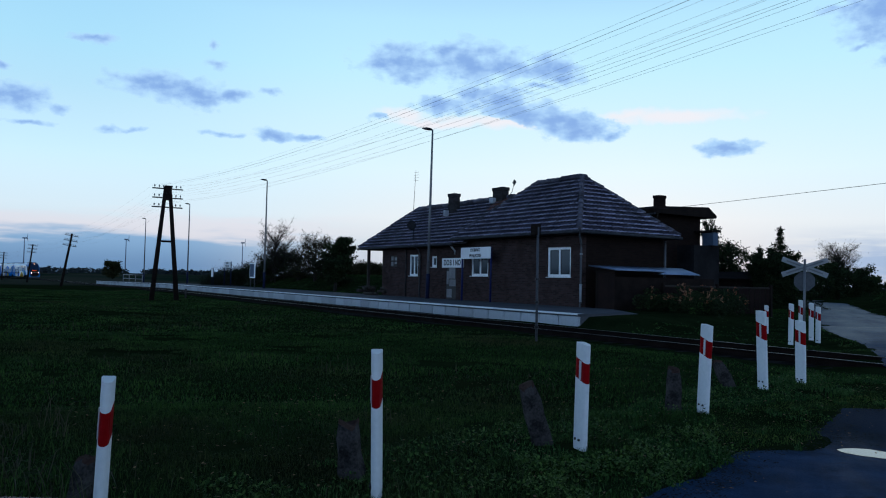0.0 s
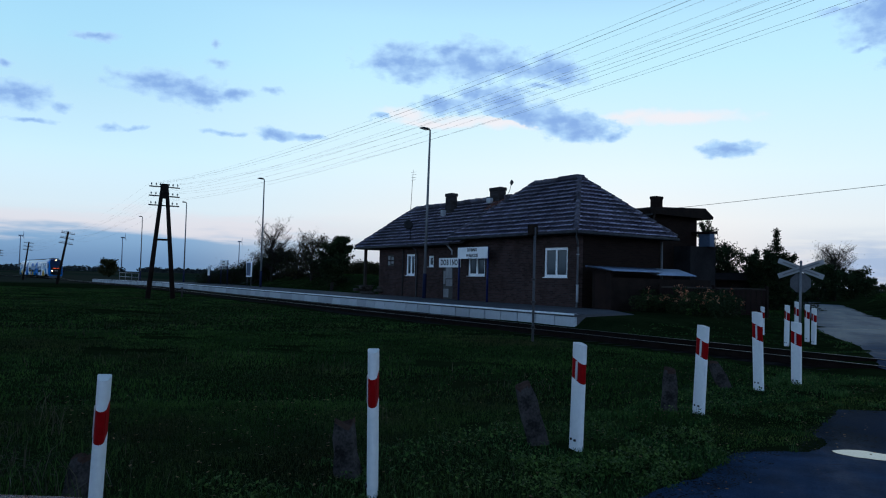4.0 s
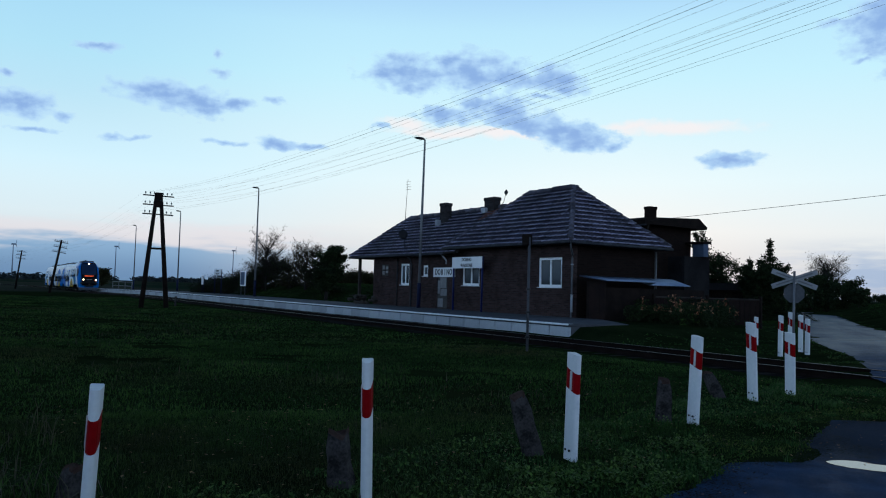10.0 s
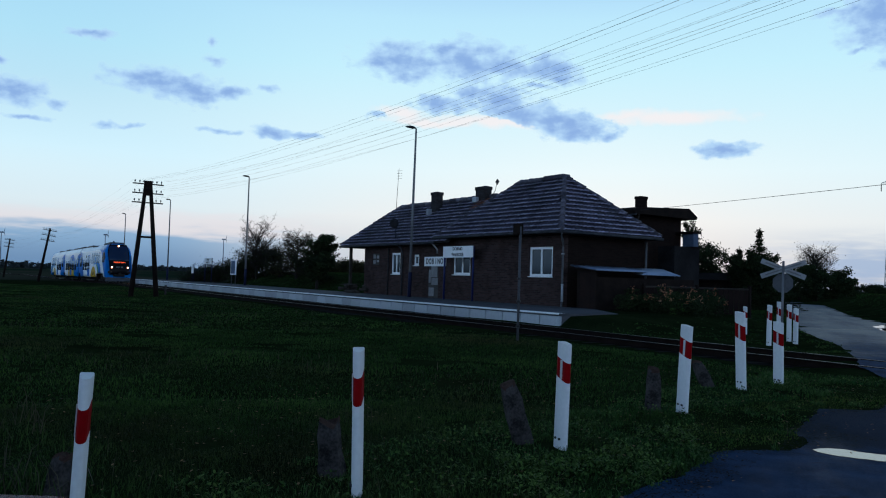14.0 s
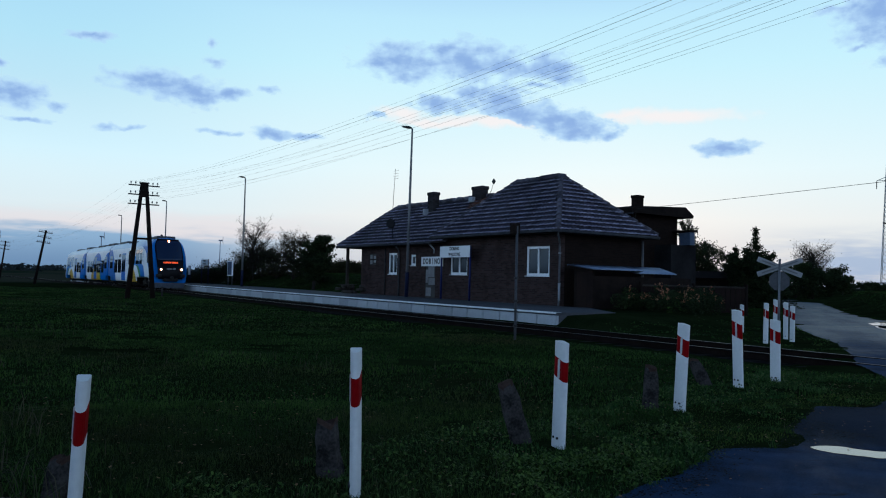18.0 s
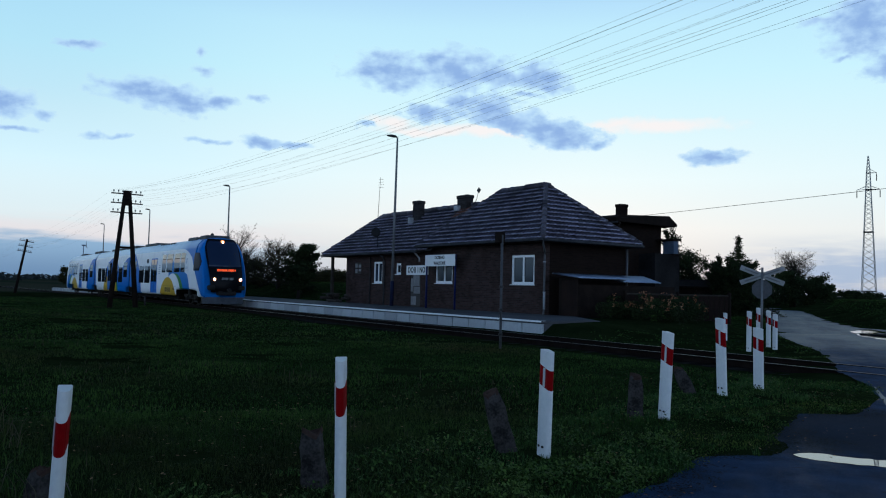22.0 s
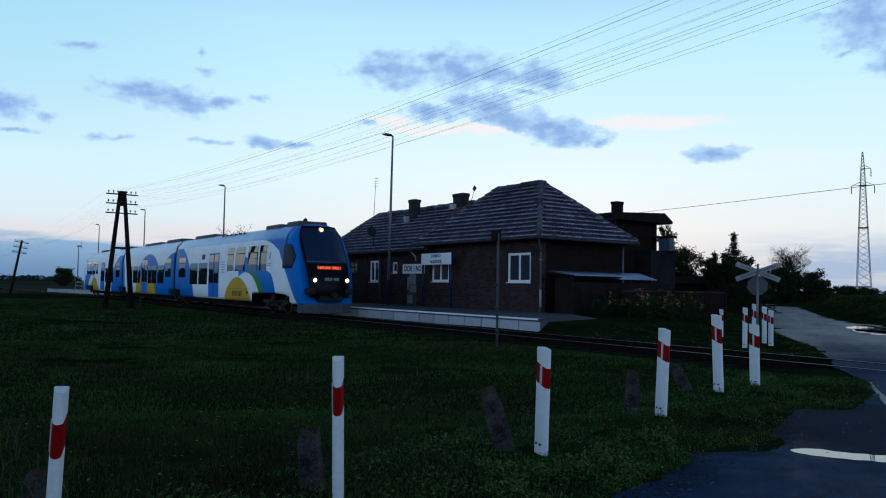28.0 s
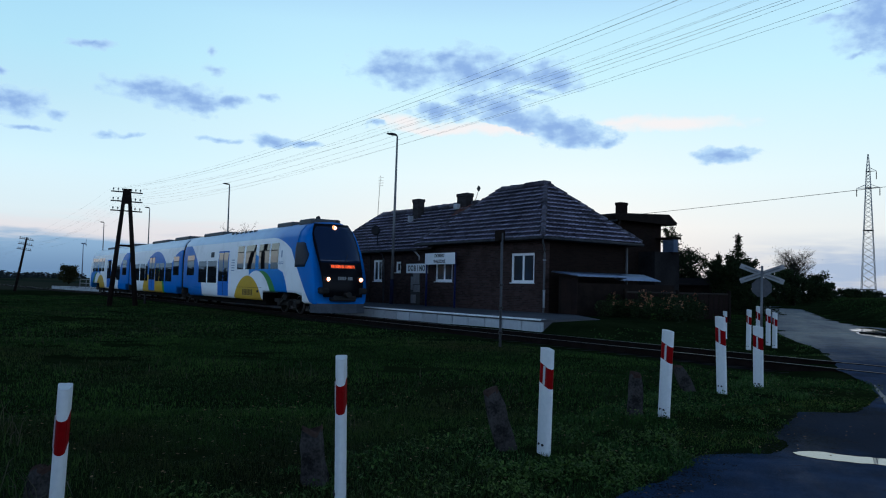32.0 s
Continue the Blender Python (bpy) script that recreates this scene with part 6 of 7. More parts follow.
# ---- signs, fittings and clutter at the halt ----
def make_name_board(x0, x1, y, z0, z1, text, rows, posts, label, paint="signblue"):
    b = thing("station_sign", pose((x0 + x1) / 2, y, DECK), label, "sign", "station name signs")
    w = (x1 - x0) / 2
    part("plate", box((-w, -0.02, z0 - DECK), (w, 0.02, z1 - DECK), 0.006), "signwhite", b, "white plate")
    if posts:
        for s in (-1, 1):
            part("post", tube([(s * (w - 0.05), 0.06, -0.1), (s * (w - 0.05), 0.06, z1 - DECK)], 0.05, 10), paint, b, "blue tubular post")
    for k, line in enumerate(text):
        zz = z1 - DECK - (z1 - z0) * (k + 0.5) / len(text)
        lettering(line, rows, "ink", b, pose(0, -0.024, zz, 90, 0, 0), bold=0.006)
    return b


make_name_board(-32.1, -29.55, 21.45, 2.50, 3.06, ["DOBINO", "WAŁECKIE"], 0.21, True, "white station name board with black words on blue posts")
old = thing("station_sign", pose(-33.64, WALL - 0.03, 2.08), "old white name board with big black letters on brick", "sign", "station name signs")
part("plate", box((-1.03, -0.02, 0.0), (1.03, 0.02, 0.5), 0.006), "signwhite", old, "off-white plate")
for i, ch in enumerate("DOBINO"):
    lettering(ch, 0.40, "ink", old, pose(-0.72 + 0.275 * i, -0.024, 0.25, 90, 0, 0) @ Matrix.Diagonal((0.82, 1, 1, 1)), bold=0.011)

# far end of the platform: white notice, framed poster case, small board
case = thing("notice_case", pose(-64.0, 21.3, DECK), "white framed poster case on the platform", "notice board")
part("frame", box((-0.62, -0.05, 0.85), (0.62, 0.05, 2.15), 0.01), "pvc", case)
part("poster", box((-0.52, -0.058, 0.95), (0.52, -0.051, 2.05)), "balcony", case, "pale blue timetable poster")
for s in (-1, 1):
    part("leg", tube([(s * 0.5, 0.02, 0), (s * 0.5, 0.02, 0.9)], 0.035, 8), "polegrey", case)
make_name_board(-73.1, -70.95, 21.5, 2.15, 2.7, ["DOBINO", "WAŁECKIE"], 0.21, True, "white station name board with black words on dark blue posts", "sleeve")
small = thing("notice_board", pose(-76.3, 21.3, DECK), "small upright white notice on dark blue legs", "notice board")
part("plate", box((-0.3, -0.03, 0.85), (0.3, 0.03, 1.75), 0.008), "signwhite", small)
for s in (-1, 1):
    part("leg", tube([(s * 0.3, 0.05, 0), (s * 0.3, 0.05, 1.75)], 0.03, 8), "sleeve", small)


rail = thing("platform_railing", pose(0, 0, 0), "low pale two-bar railing at the platform's far end", "railing")
for z in (0.58, 1.18):
    part("bar", tube([(-131.0, 22.4, z), (-116.0, 22.4, z)], 0.06, 6), "steel", rail, "pale horizontal bar")
for x in (-131.0, -126.0, -121.0, -116.0):
    part("upright", tube([(x, 22.4, ground_z(x, 22.4) - 0.1), (x, 22.4, 1.24)], 0.06, 6), "steel", rail)


def make_signal_pole():
    p = thing("signal_post", pose(-15.6, 12.85, ground_z(-15.6, 12.85)), "thin grey whistle post with a small dark box on top", "railway post")
    part("pole", tube([(0, 0, -0.2), (0, 0, 3.0)], 0.034, 8), "polegrey", p)
    part("sign_plate", box((-0.20, -0.10, 2.78), (0.02, 0.10, 3.08), 0.02), "tarwood", p, "small dark box")
    for k in (0.35, 1.0, 1.6):
        part("clamp", tube([(0, 0, k), (0, 0, k + 0.05)], 0.055, 8), "blackiron", p)


make_signal_pole()


def make_cross():
    x, y = -12.75, 20.2
    c = thing("crossing_sign", pose(x, y, ground_z(x, y), 0, 0.6, 33), "grey back of a level crossing cross with a stop plate", "road sign")
    part("pole", tube([(0, 0, -0.2), (0, 0, 2.35)], 0.035, 10), "steel", c, "grey tubular pole")
    for s in (-1, 1):
        m = Matrix.Translation((0, 0.045 + 0.012 * s, 2.12)) @ Matrix.Rotation(radians(21 * s), 4, "Y")
        part("arm", box((-0.63, -0.005, -0.072), (0.63, 0.005, 0.072), 0.0, None, m), "signback", c, "bare grey sign arm")
        part("stiffener", box((-0.5, -0.018, -0.02), (0.5, -0.006, 0.02), 0.0, None, m), "steel", c)
    oct_ = [(0.29 * math.cos(math.pi / 8 + k * math.pi / 4), 1.72 + 0.29 * math.sin(math.pi / 8 + k * math.pi / 4)) for k in range(8)]
    part("stop_plate", prism(oct_, (0.075, 0.082), "y"), "signdark", c, "grey back of an octagonal plate")


make_cross()

post = thing("short_marker", pose(-65.31, 19.69, -0.12), "thin dark short trackside marker", "railway post")
part("stake", tube([(0, 0, -0.1), (0, 0, 0.42)], 0.05, 6), "blackiron", post)
post = thing("short_marker", pose(-51.43, 12.67, -0.12), "short pale trackside peg", "railway post")
part("stake", tube([(0, 0, -0.1), (0, 0, 0.6)], 0.07, 6), "stubstone", post)

# ---- garden beside the house ----
def make_leanto():
    s = thing("lean_to_shed", pose(0, 0, 0), "low dark lean-to shed with a tin roof and red door", "shed")
    # boards near black: the open shed's shade is put into their colour
    part("wall", box((-23.3, 22.3, 0.0), (-22.2, 22.38, 1.95)), "tarwood", s, "dark boards")
    part("door", box((-23.1, 22.26, 0.1), (-22.5, 22.297, 1.85)), "reddoor", s, "red-brown board door")
    part("wall", box((-22.5, 22.27, 0.0), (-22.2, 22.297, 1.9)), "reddoor", s, "red-brown boards")
    part("wall", box((-22.28, 22.38, 0.0), (-22.2, 28.4, 1.70)), "tarwood", s, "dark boards")
    bm = bmesh.new()
    n = 60
    rows = []
    for i in range(n + 1):
        y = 22.0 + 5.7 * i / n
        dz = 0.008 * math.sin(i * 2.1)
        rows.append([bm.verts.new((-23.42, y, 2.17 + dz)), bm.verts.new((-21.9 - (0.5 if y > 25 else 0), y, (1.98 if y < 25 else 1.88) + dz)),
                     bm.verts.new((-21.9 - (0.5 if y > 25 else 0), y, (1.95 if y < 25 else 1.85) + dz)), bm.verts.new((-23.42, y, 2.13 + dz))])
    skin(bm, rows)
    bmesh.ops.recalc_face_normals(bm, faces=bm.faces[:])
    part("roof", bm, "tin", s, "pale corrugated tin roof")


make_leanto()


def make_neighbour():
    h = thing("neighbour_house", pose(0, 0, 0), "dark two-storey house with a shallow roof and chimney", "house")
    part("wall", box((-38.0, 33.2, -0.2), (-30.1, 37.2, 5.5)), "brick_dark", h, "sooty brick walls")
    part("annex", box((-30.1, 35.2, -0.2), (-28.9, 37.4, 3.70)), "annex", h, "lower brick annex")
    part("roof", prism([(32.6, 5.42), (37.9, 5.40), (37.95, 5.55), (37.2, 6.02), (32.8, 5.80), (32.55, 5.66)], (-38.6, -29.5), "x"), "tarwood", h, "shallow dark roof")
    bm = box((-31.74, 34.97, 5.7), (-31.29, 35.57, 6.62), 0.02)
    box((-31.77, 34.94, 6.56), (-31.26, 35.60, 6.73), 0.02, bm)
    part("chimney", bm, "brick_dark", h)
    part("balcony", box((-29.72, 36.9, 3.74), (-28.93, 37.35, 4.50), 0.02), "balcony", h, "blue-grey sheeted balcony")
    part("balcony_roof", box((-30.1, 36.7, 4.52), (-28.85, 37.5, 4.62)), "tarwood", h)
    part("balcony_roof", box((-30.1, 36.65, 3.66), (-28.82, 37.5, 3.735)), "tarwood", h, "dark balcony floor edge")
    part("window", box((-31.6, 33.13, 3.5), (-30.9, 33.19, 4.6), 0.01), "pane", h, "dark upper window")
    part("gutter", tube([(-38.5, 32.66, 5.42), (-29.5, 32.66, 5.38)], 0.06, 6), "gutter", h)
    part("brace", tube([(-30.1, 33.3, 4.7), (-29.6, 33.0, 5.4)], 0.05, 6), "oldwood", h)
    part("downpipe", tube([(-30.5, 33.13, 0.2), (-30.5, 33.13, 5.4)], 0.05, 8), "zinc", h)

    pts = [(-29.9 + 38.7 * t, 33.0 + 0.5 * t, 5.62 + 1.27 * t - 4 * 0.12 * t * (1 - t)) for t in [i / 20 for i in range(21)]]
    part("service_wire", tube(pts, 0.011, 4, cap=False), "blackiron", h, "thin overhead service wire")


make_neighbour()


def make_woodpile():
    """Rough logs and planks heaped beside the porch."""
    rnd = random.Random(5)
    w = thing("wood_pile", pose(-42.6, 21.75, DECK), "heap of old logs and planks beside the porch", "wood pile")
    for i in range(16):
        row = i // 6
        r = rnd.uniform(0.07, 0.12)
        x, y, z = rnd.uniform(-1.5, 1.2) + 0.2 * row, -0.35 + 0.16 * (i % 6) + 0.08 * row, 0.09 + 0.17 * row
        L = rnd.uniform(0.5, 0.9)
        t = rnd.uniform(-0.08, 0.08)
        part("log", tube([(x - L / 2, y - t, z), (x, y, z + 0.01), (x + L / 2, y + t, z)], [r, r * 0.95, r * 0.9], 8), "oldwood", w)
    for k in range(3):
        part("plank", box((-0.9 + 0.2 * k, -0.45 + 0.1 * k, 0.50 + 0.03 * k), (0.7 + 0.25 * k, -0.3 + 0.1 * k, 0.525 + 0.03 * k), 0.004), "oldwood", w)


make_woodpile()


def make_fence():
    f = thing("garden_fence", pose(0, 0, 0), "dark sagging wooden garden fence with boards", "fence", kind="")
    pts = [(-22.0, 24.9), (-20.8, 26.8), (-19.6, 28.7)]
    for (x0, y0), (x1, y1) in zip(pts, pts[1:]):
        n = 10
        d = Vector((x1 - x0, y1 - y0, 0)).normalized()
        for i in range(n):
            k = (i + 0.5) / n
            h = 1.45 + 0.05 * math.sin(i * 2.3 + x0)
            m = pose(x0 + (x1 - x0) * k, y0 + (y1 - y0) * k, -0.1, 0, 0, math.degrees(math.atan2(d.y, d.x)))
            part("board", box((-0.10, -0.012, 0.0), (0.10, 0.012, h)), "reddoor", f, at=m)
        part("rail", tube([(x0, y0, 1.36), (x1, y1, 1.36)], 0.04, 5), "oldwood", f)
    for x, y in pts:
        part("post", box((x - 0.06, y - 0.06, -0.2), (x + 0.06, y + 0.06, 1.5), 0.01), "tarwood", f)


make_fence()


def make_outhouse():
    """A low shed behind the garden."""
    s = thing("garden_shed", pose(-32.6, 42.0, ground_z(-32.6, 42.0), 0, 0, 20), "low dark garden shed with a shallow felt roof", "shed")
    part("wall", box((-2.6, -1.2, -0.2), (2.6, 1.2, 1.75)), "tarwood", s, "dark board walls")
    part("roof", prism([(-1.5, 1.72), (1.5, 1.72), (1.5, 1.8), (0.0, 2.25), (-1.5, 1.8)], (-2.9, 2.9), "x"), "tarwood", s, "shallow felt roof")
    part("door", box((-0.4, -1.23, 0.0), (0.4, -1.203, 1.65)), "oldwood", s)


make_outhouse()

# ---- trees and shrubs ----
def tree_at(az, dist, *a, **k):
    x, y = at_bearing(az, dist)
    return mesh_tree(k.pop("name", "tree"), x, y, *a, **k)


tree_at(-70.0, 75, 4.9, 2.1, 11, 500, "leaf_dark", "nearly bare autumn tree with fine twigs", bare=70, leaf=0.05, trunk=0.085, low=0.15, lift=1.9)
for i, (az, d, h, sp) in enumerate([(-74.2, 82, 1.2, 2.0), (-72.8, 80, 1.9, 2.2), (-71.3, 78, 2.1, 2.2), (-70.2, 77, 2.5, 2.2), (-69.3, 76, 2.7, 2.1), (-68.3, 72, 2.3, 1.8), (-67.1, 68, 4.0, 1.9), (-66.2, 66, 2.2, 1.4)]):
    tree_at(az, d, h, sp, 20 + i, 4200, "leaf_dark" if i not in (5, 6) else "leaf_autumn", "dark tangled shrub on the bank behind the platform", "shrub", name="shrub", leaf=0.060, low=0.02, bare=44)
tree_at(-65.35, 62, 4.0, 1.35, 64, 10000, "leaf_dark", "dense dark evergreen bush beside the platform", "shrub", name="evergreen_bush", leaf=0.11, low=0.02, bare=28)
tree_at(-38.1, 58, 2.6, 1.7, 71, 6000, "leaf_dark", "dark tangled garden shrub behind the fence", "shrub", name="shrub", leaf=0.08, low=0.02, bare=8)
tree_at(-37.1, 58, 2.3, 1.6, 72, 6000, "leaf_dark", "dark tangled garden shrub behind the fence", "shrub", name="shrub", leaf=0.08, low=0.02, bare=8)
for az, h, sp in ((-64.2, 1.0, 1.6), (-63.3, 1.3, 1.8), (-62.4, 1.1, 1.6)):
    tree_at(az, 82, h, sp, int(-az * 10), 3800, "leaf_autumn", "loose far bush seen past the porch", "shrub", name="shrub", leaf=0.10, low=0.02, bare=26)
tree_at(-65.6, 60, 2.4, 1.0, 34, 4000, "leaf_dark", "dense dark evergreen bush beside the platform", "shrub", name="evergreen_bush", leaf=0.13, low=0.02)
tree_at(-81.0, 260, 5.2, 3.0, 33, 5200, "leaf_autumn", "round dark bush far out in the field", "shrub", name="field_bush", leaf=0.26, low=0.01, bare=24)
tree_at(-36.4, 58, 2.5, 1.4, 34, 4200, "leaf_dark", "low dark garden tree with loose foliage", leaf=0.06, bare=8)
tree_at(-36.9, 56, 4.2, 1.75, 35, 8000, "leaf_dark", "autumn fruit tree with loose foliage", leaf=0.075, bare=14)
tree_at(-38.3, 58, 6.2, 0.95, 36, 2600, "leaf_dark", "tall thin garden tree behind the house", leaf=0.075, bare=14)


def make_spruce(az, dist, h, r, seed, label):
    """Whorls of drooping boughs round a straight stem, with needles in small clumps."""
    x, y = at_bearing(az, dist)
    rnd = random.Random(seed)
    t = thing("spruce", pose(x, y, ground_z(x, y) - 0.05), label, "tree")
    bm = tube([(0, 0, 0), (0.02, 0, h * 0.6), (0, 0, h)], [0.12, 0.07, 0.012], 7)
    vs, fs = [], []
    z = 0.25
    while z < h - 0.15:
        reach = r * max(0.0, 0.90 - z / h) ** 1.05 + 0.06
        for k in range(7):
            a = rnd.uniform(0, 2 * math.pi)
            L = reach * rnd.uniform(0.6, 1.15)
            tip = Vector((math.cos(a) * L, math.sin(a) * L, z + L * rnd.uniform(-0.18, 0.22)))
            tube([(0, 0, z), tip], [0.02, 0.005], 3, bm)
            for _ in range(int(14 + 48 * L)):
                p = Vector((0, 0, z)).lerp(tip, rnd.uniform(0.2, 1.05)) + Vector((rnd.gauss(0, 1), rnd.gauss(0, 1), rnd.gauss(0, 0.7) - 0.3)) * 0.09
                d = Vector((rnd.gauss(0, 1), rnd.gauss(0, 1), rnd.gauss(0, 0.6))).normalized() * rnd.uniform(0.05, 0.12)
                w = d.cross(Vector((0, 0, 1))) * 0.4 + Vector((0, 0, rnd.uniform(-0.03, 0.03)))
                b = len(vs)
                vs += [p - d, p + w, p + d, p - w]
                fs.append((b, b + 1, b + 2, b + 3))
        z += rnd.uniform(0.16, 0.26)
    part("trunk", bm, "bark", t)
    part("crown", (vs, fs), "leaf_dark", t, "dark needled boughs")


make_spruce(-33.75, 52, 5.2, 3.1, 36, "dark pointed garden spruce tree")
make_spruce(-35.05, 52, 4.05, 2.9, 37, "dark bushy young garden spruce")
make_spruce(-35.7, 53, 2.9, 2.1, 38, "dark bushy young garden spruce")
make_spruce(-34.3, 51, 3.5, 2.3, 39, "dark bushy young garden spruce")
for az, h, sp in ((-34.75, 2.9, 0.95), (-34.2, 3.5, 1.25), (-33.4, 3.2, 1.0)):
    tree_at(az, 51, h, sp, int(-az * 7), 9000, "leaf_dark", "dense dark conifer bush below the spruces", "shrub", name="conifer_bush", leaf=0.085, low=0.02, bare=22)
tree_at(-30.2, 88, 5.6, 2.3, 38, 2400, "leaf_dark", "roadside tree thinning in autumn", leaf=0.06, bare=85, trunk=0.14, lift=1.4)
for i, (az, d, h, sp) in enumerate([(-31.2, 84, 3.4, 1.7), (-30.2, 80, 3.6, 2.1), (-29.2, 78, 2.9, 1.8), (-28.3, 76, 1.7, 1.1), (-26.9, 90, 0.7, 1.2), (-25.8, 84, 0.5, 1.2), (-32.2, 60, 2.6, 1.0)]):
    tree_at(az, d, h, sp, 50 + i, 6500, "leaf_dark", "dark tangled roadside shrub without flowers", "shrub", name="shrub", leaf=0.10, low=0.05)


# ---- the far country ----
def make_mast():
    x, y = at_bearing(-25.74, 230)
    m = thing("power_pylon", pose(x, y, 0, 0, 0, 20), "tall slender steel lattice power-line pylon far off", "pylon")
    H = 38.9
    shape = [(0.0, 1.75), (18.6, 1.05), (29.7, 0.62), (34.5, 0.42), (H, 0.10)]

    def half(z):
        for (z0, w0), (z1, w1) in zip(shape, shape[1:]):
            if z <= z1:
                return w0 + (w1 - w0) * (z - z0) / (z1 - z0)
        return 0.10

    levels = [0]
    while levels[-1] < H - 1.0:
        levels.append(levels[-1] + max(0.9, 1.35 * half(levels[-1])))
    levels.append(H)
    corners = ((-1, -1), (1, -1), (1, 1), (-1, 1))
    for cx, cy in corners:
        part("leg", tube([(cx * half(z), cy * half(z), z) for z in levels], 0.075, 4), "mast", m)
    bm = bmesh.new()
    for z0, z1 in zip(levels, levels[1:]):
        for (ax, ay), (bx, by) in zip(corners, corners[1:] + corners[:1]):
            tube([(ax * half(z0), ay * half(z0), z0), (bx * half(z1), by * half(z1), z1)], 0.045, 3, bm, False)
            tube([(bx * half(z0), by * half(z0), z0), (ax * half(z1), ay * half(z1), z1)], 0.045, 3, bm, False)
    part("lattice", bm, "mast", m, "crossed steel bracing")
    for z, r in ((1.9, 0.14), (3.0, 0.14), (18.6, 0.13), (29.9, 0.10), (34.3, 0.08)):
        bm = bmesh.new()
        for (ax, ay), (bx, by) in zip(corners, corners[1:] + corners[:1]):
            w = half(z) + 0.06
            tube([(ax * w, ay * w, z), (bx * w, by * w, z)], r, 4, bm)
        part("collar", bm, "blackiron", m, "dark horizontal bracing")
    for z, L, sides in ((29.9, 2.7, (-1, 1)), (34.3, 1.9, (1,))):
        for s in sides:
            bm = bmesh.new()
            for cy in (-0.4, 0.4):
                tube([(s * 0.5, cy, z + 0.9), (s * L, 0, z)], 0.06, 3, bm, False)
                tube([(s * 0.5, cy, z), (s * L, 0, z)], 0.06, 3, bm, False)
            arm = part("crossarm", bm, "mast", m, "steel crossarm")
            bm = tube([(s * L, 0, z), (s * L, 0, z - 0.5), (s * L, 0, z - 2.1), (s * L, 0, z - 2.2)], [0.04, 0.12, 0.12, 0.04], 6)
            part("insulator_string", bm, "blackiron", arm, "hanging dark insulator string")


make_mast()


def make_turbine(az, dist, hub, turn):
    x, y = at_bearing(az, dist)
    t = thing("wind_turbine", pose(x, y, 0, 0, 0, -az + 78), "distant white three-bladed wind turbine", "wind turbine", "wind turbines on the horizon")
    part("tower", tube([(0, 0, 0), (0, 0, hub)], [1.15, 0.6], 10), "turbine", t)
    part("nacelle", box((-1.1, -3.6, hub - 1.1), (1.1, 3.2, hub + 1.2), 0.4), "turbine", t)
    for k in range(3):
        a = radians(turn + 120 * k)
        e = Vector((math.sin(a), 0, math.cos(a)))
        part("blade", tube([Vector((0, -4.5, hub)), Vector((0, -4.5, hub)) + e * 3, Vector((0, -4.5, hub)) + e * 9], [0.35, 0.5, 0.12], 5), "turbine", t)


make_turbine(-86.4, 1500, 58, 15)
make_turbine(-80.2, 1500, 62, 5)
make_turbine(-72.35, 1500, 63, 20)


def make_far_woods():
    rnd = random.Random(77)
    vs, fs = [], []
    # last three bands: unseen, added to darken the train-window reflections
    for az0, az1, d0, d1, h, n in ((-95, -80, 900, 1300, 10, 260), (-79, -70, 1500, 2400, 15, 260), (-36, -18, 900, 1500, 8, 200), (-78, -40, 2200, 2600, 17, 420), (-93, -84, 420, 620, 6, 40), (-140, -97, 260, 360, 9, 420), (-99.0, -93.5, 130, 158, 5, 220), (-98, -92.5, 230, 300, 8, 200)):
        for i in range(n):
            az, d = rnd.uniform(az0, az1), rnd.uniform(d0, d1)
            x, y = at_bearing(az, d)
            hh = h * 0.65 * rnd.uniform(0.35, 1.2)
            w = hh * rnd.uniform(0.5, 1.1)
            for _ in range(14):
                p = Vector((x + rnd.gauss(0, 0.5) * w, y + rnd.gauss(0, 0.5) * w, hh * rnd.uniform(0.1, 0.9)))
                b = len(vs)
                for k in range(4):
                    vs.append(p + Vector((rnd.uniform(-1.6, 1.6), rnd.uniform(-1.6, 1.6), rnd.uniform(-1.1, 1.1))) * hh * 0.24)
                fs += [(b, b + 1, b + 2), (b, b + 2, b + 3), (b, b + 1, b + 3)]
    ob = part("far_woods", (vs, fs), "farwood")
    tagged(ob, "dark line of far woods on the horizon", "woods", kind="stuff")


make_far_woods()


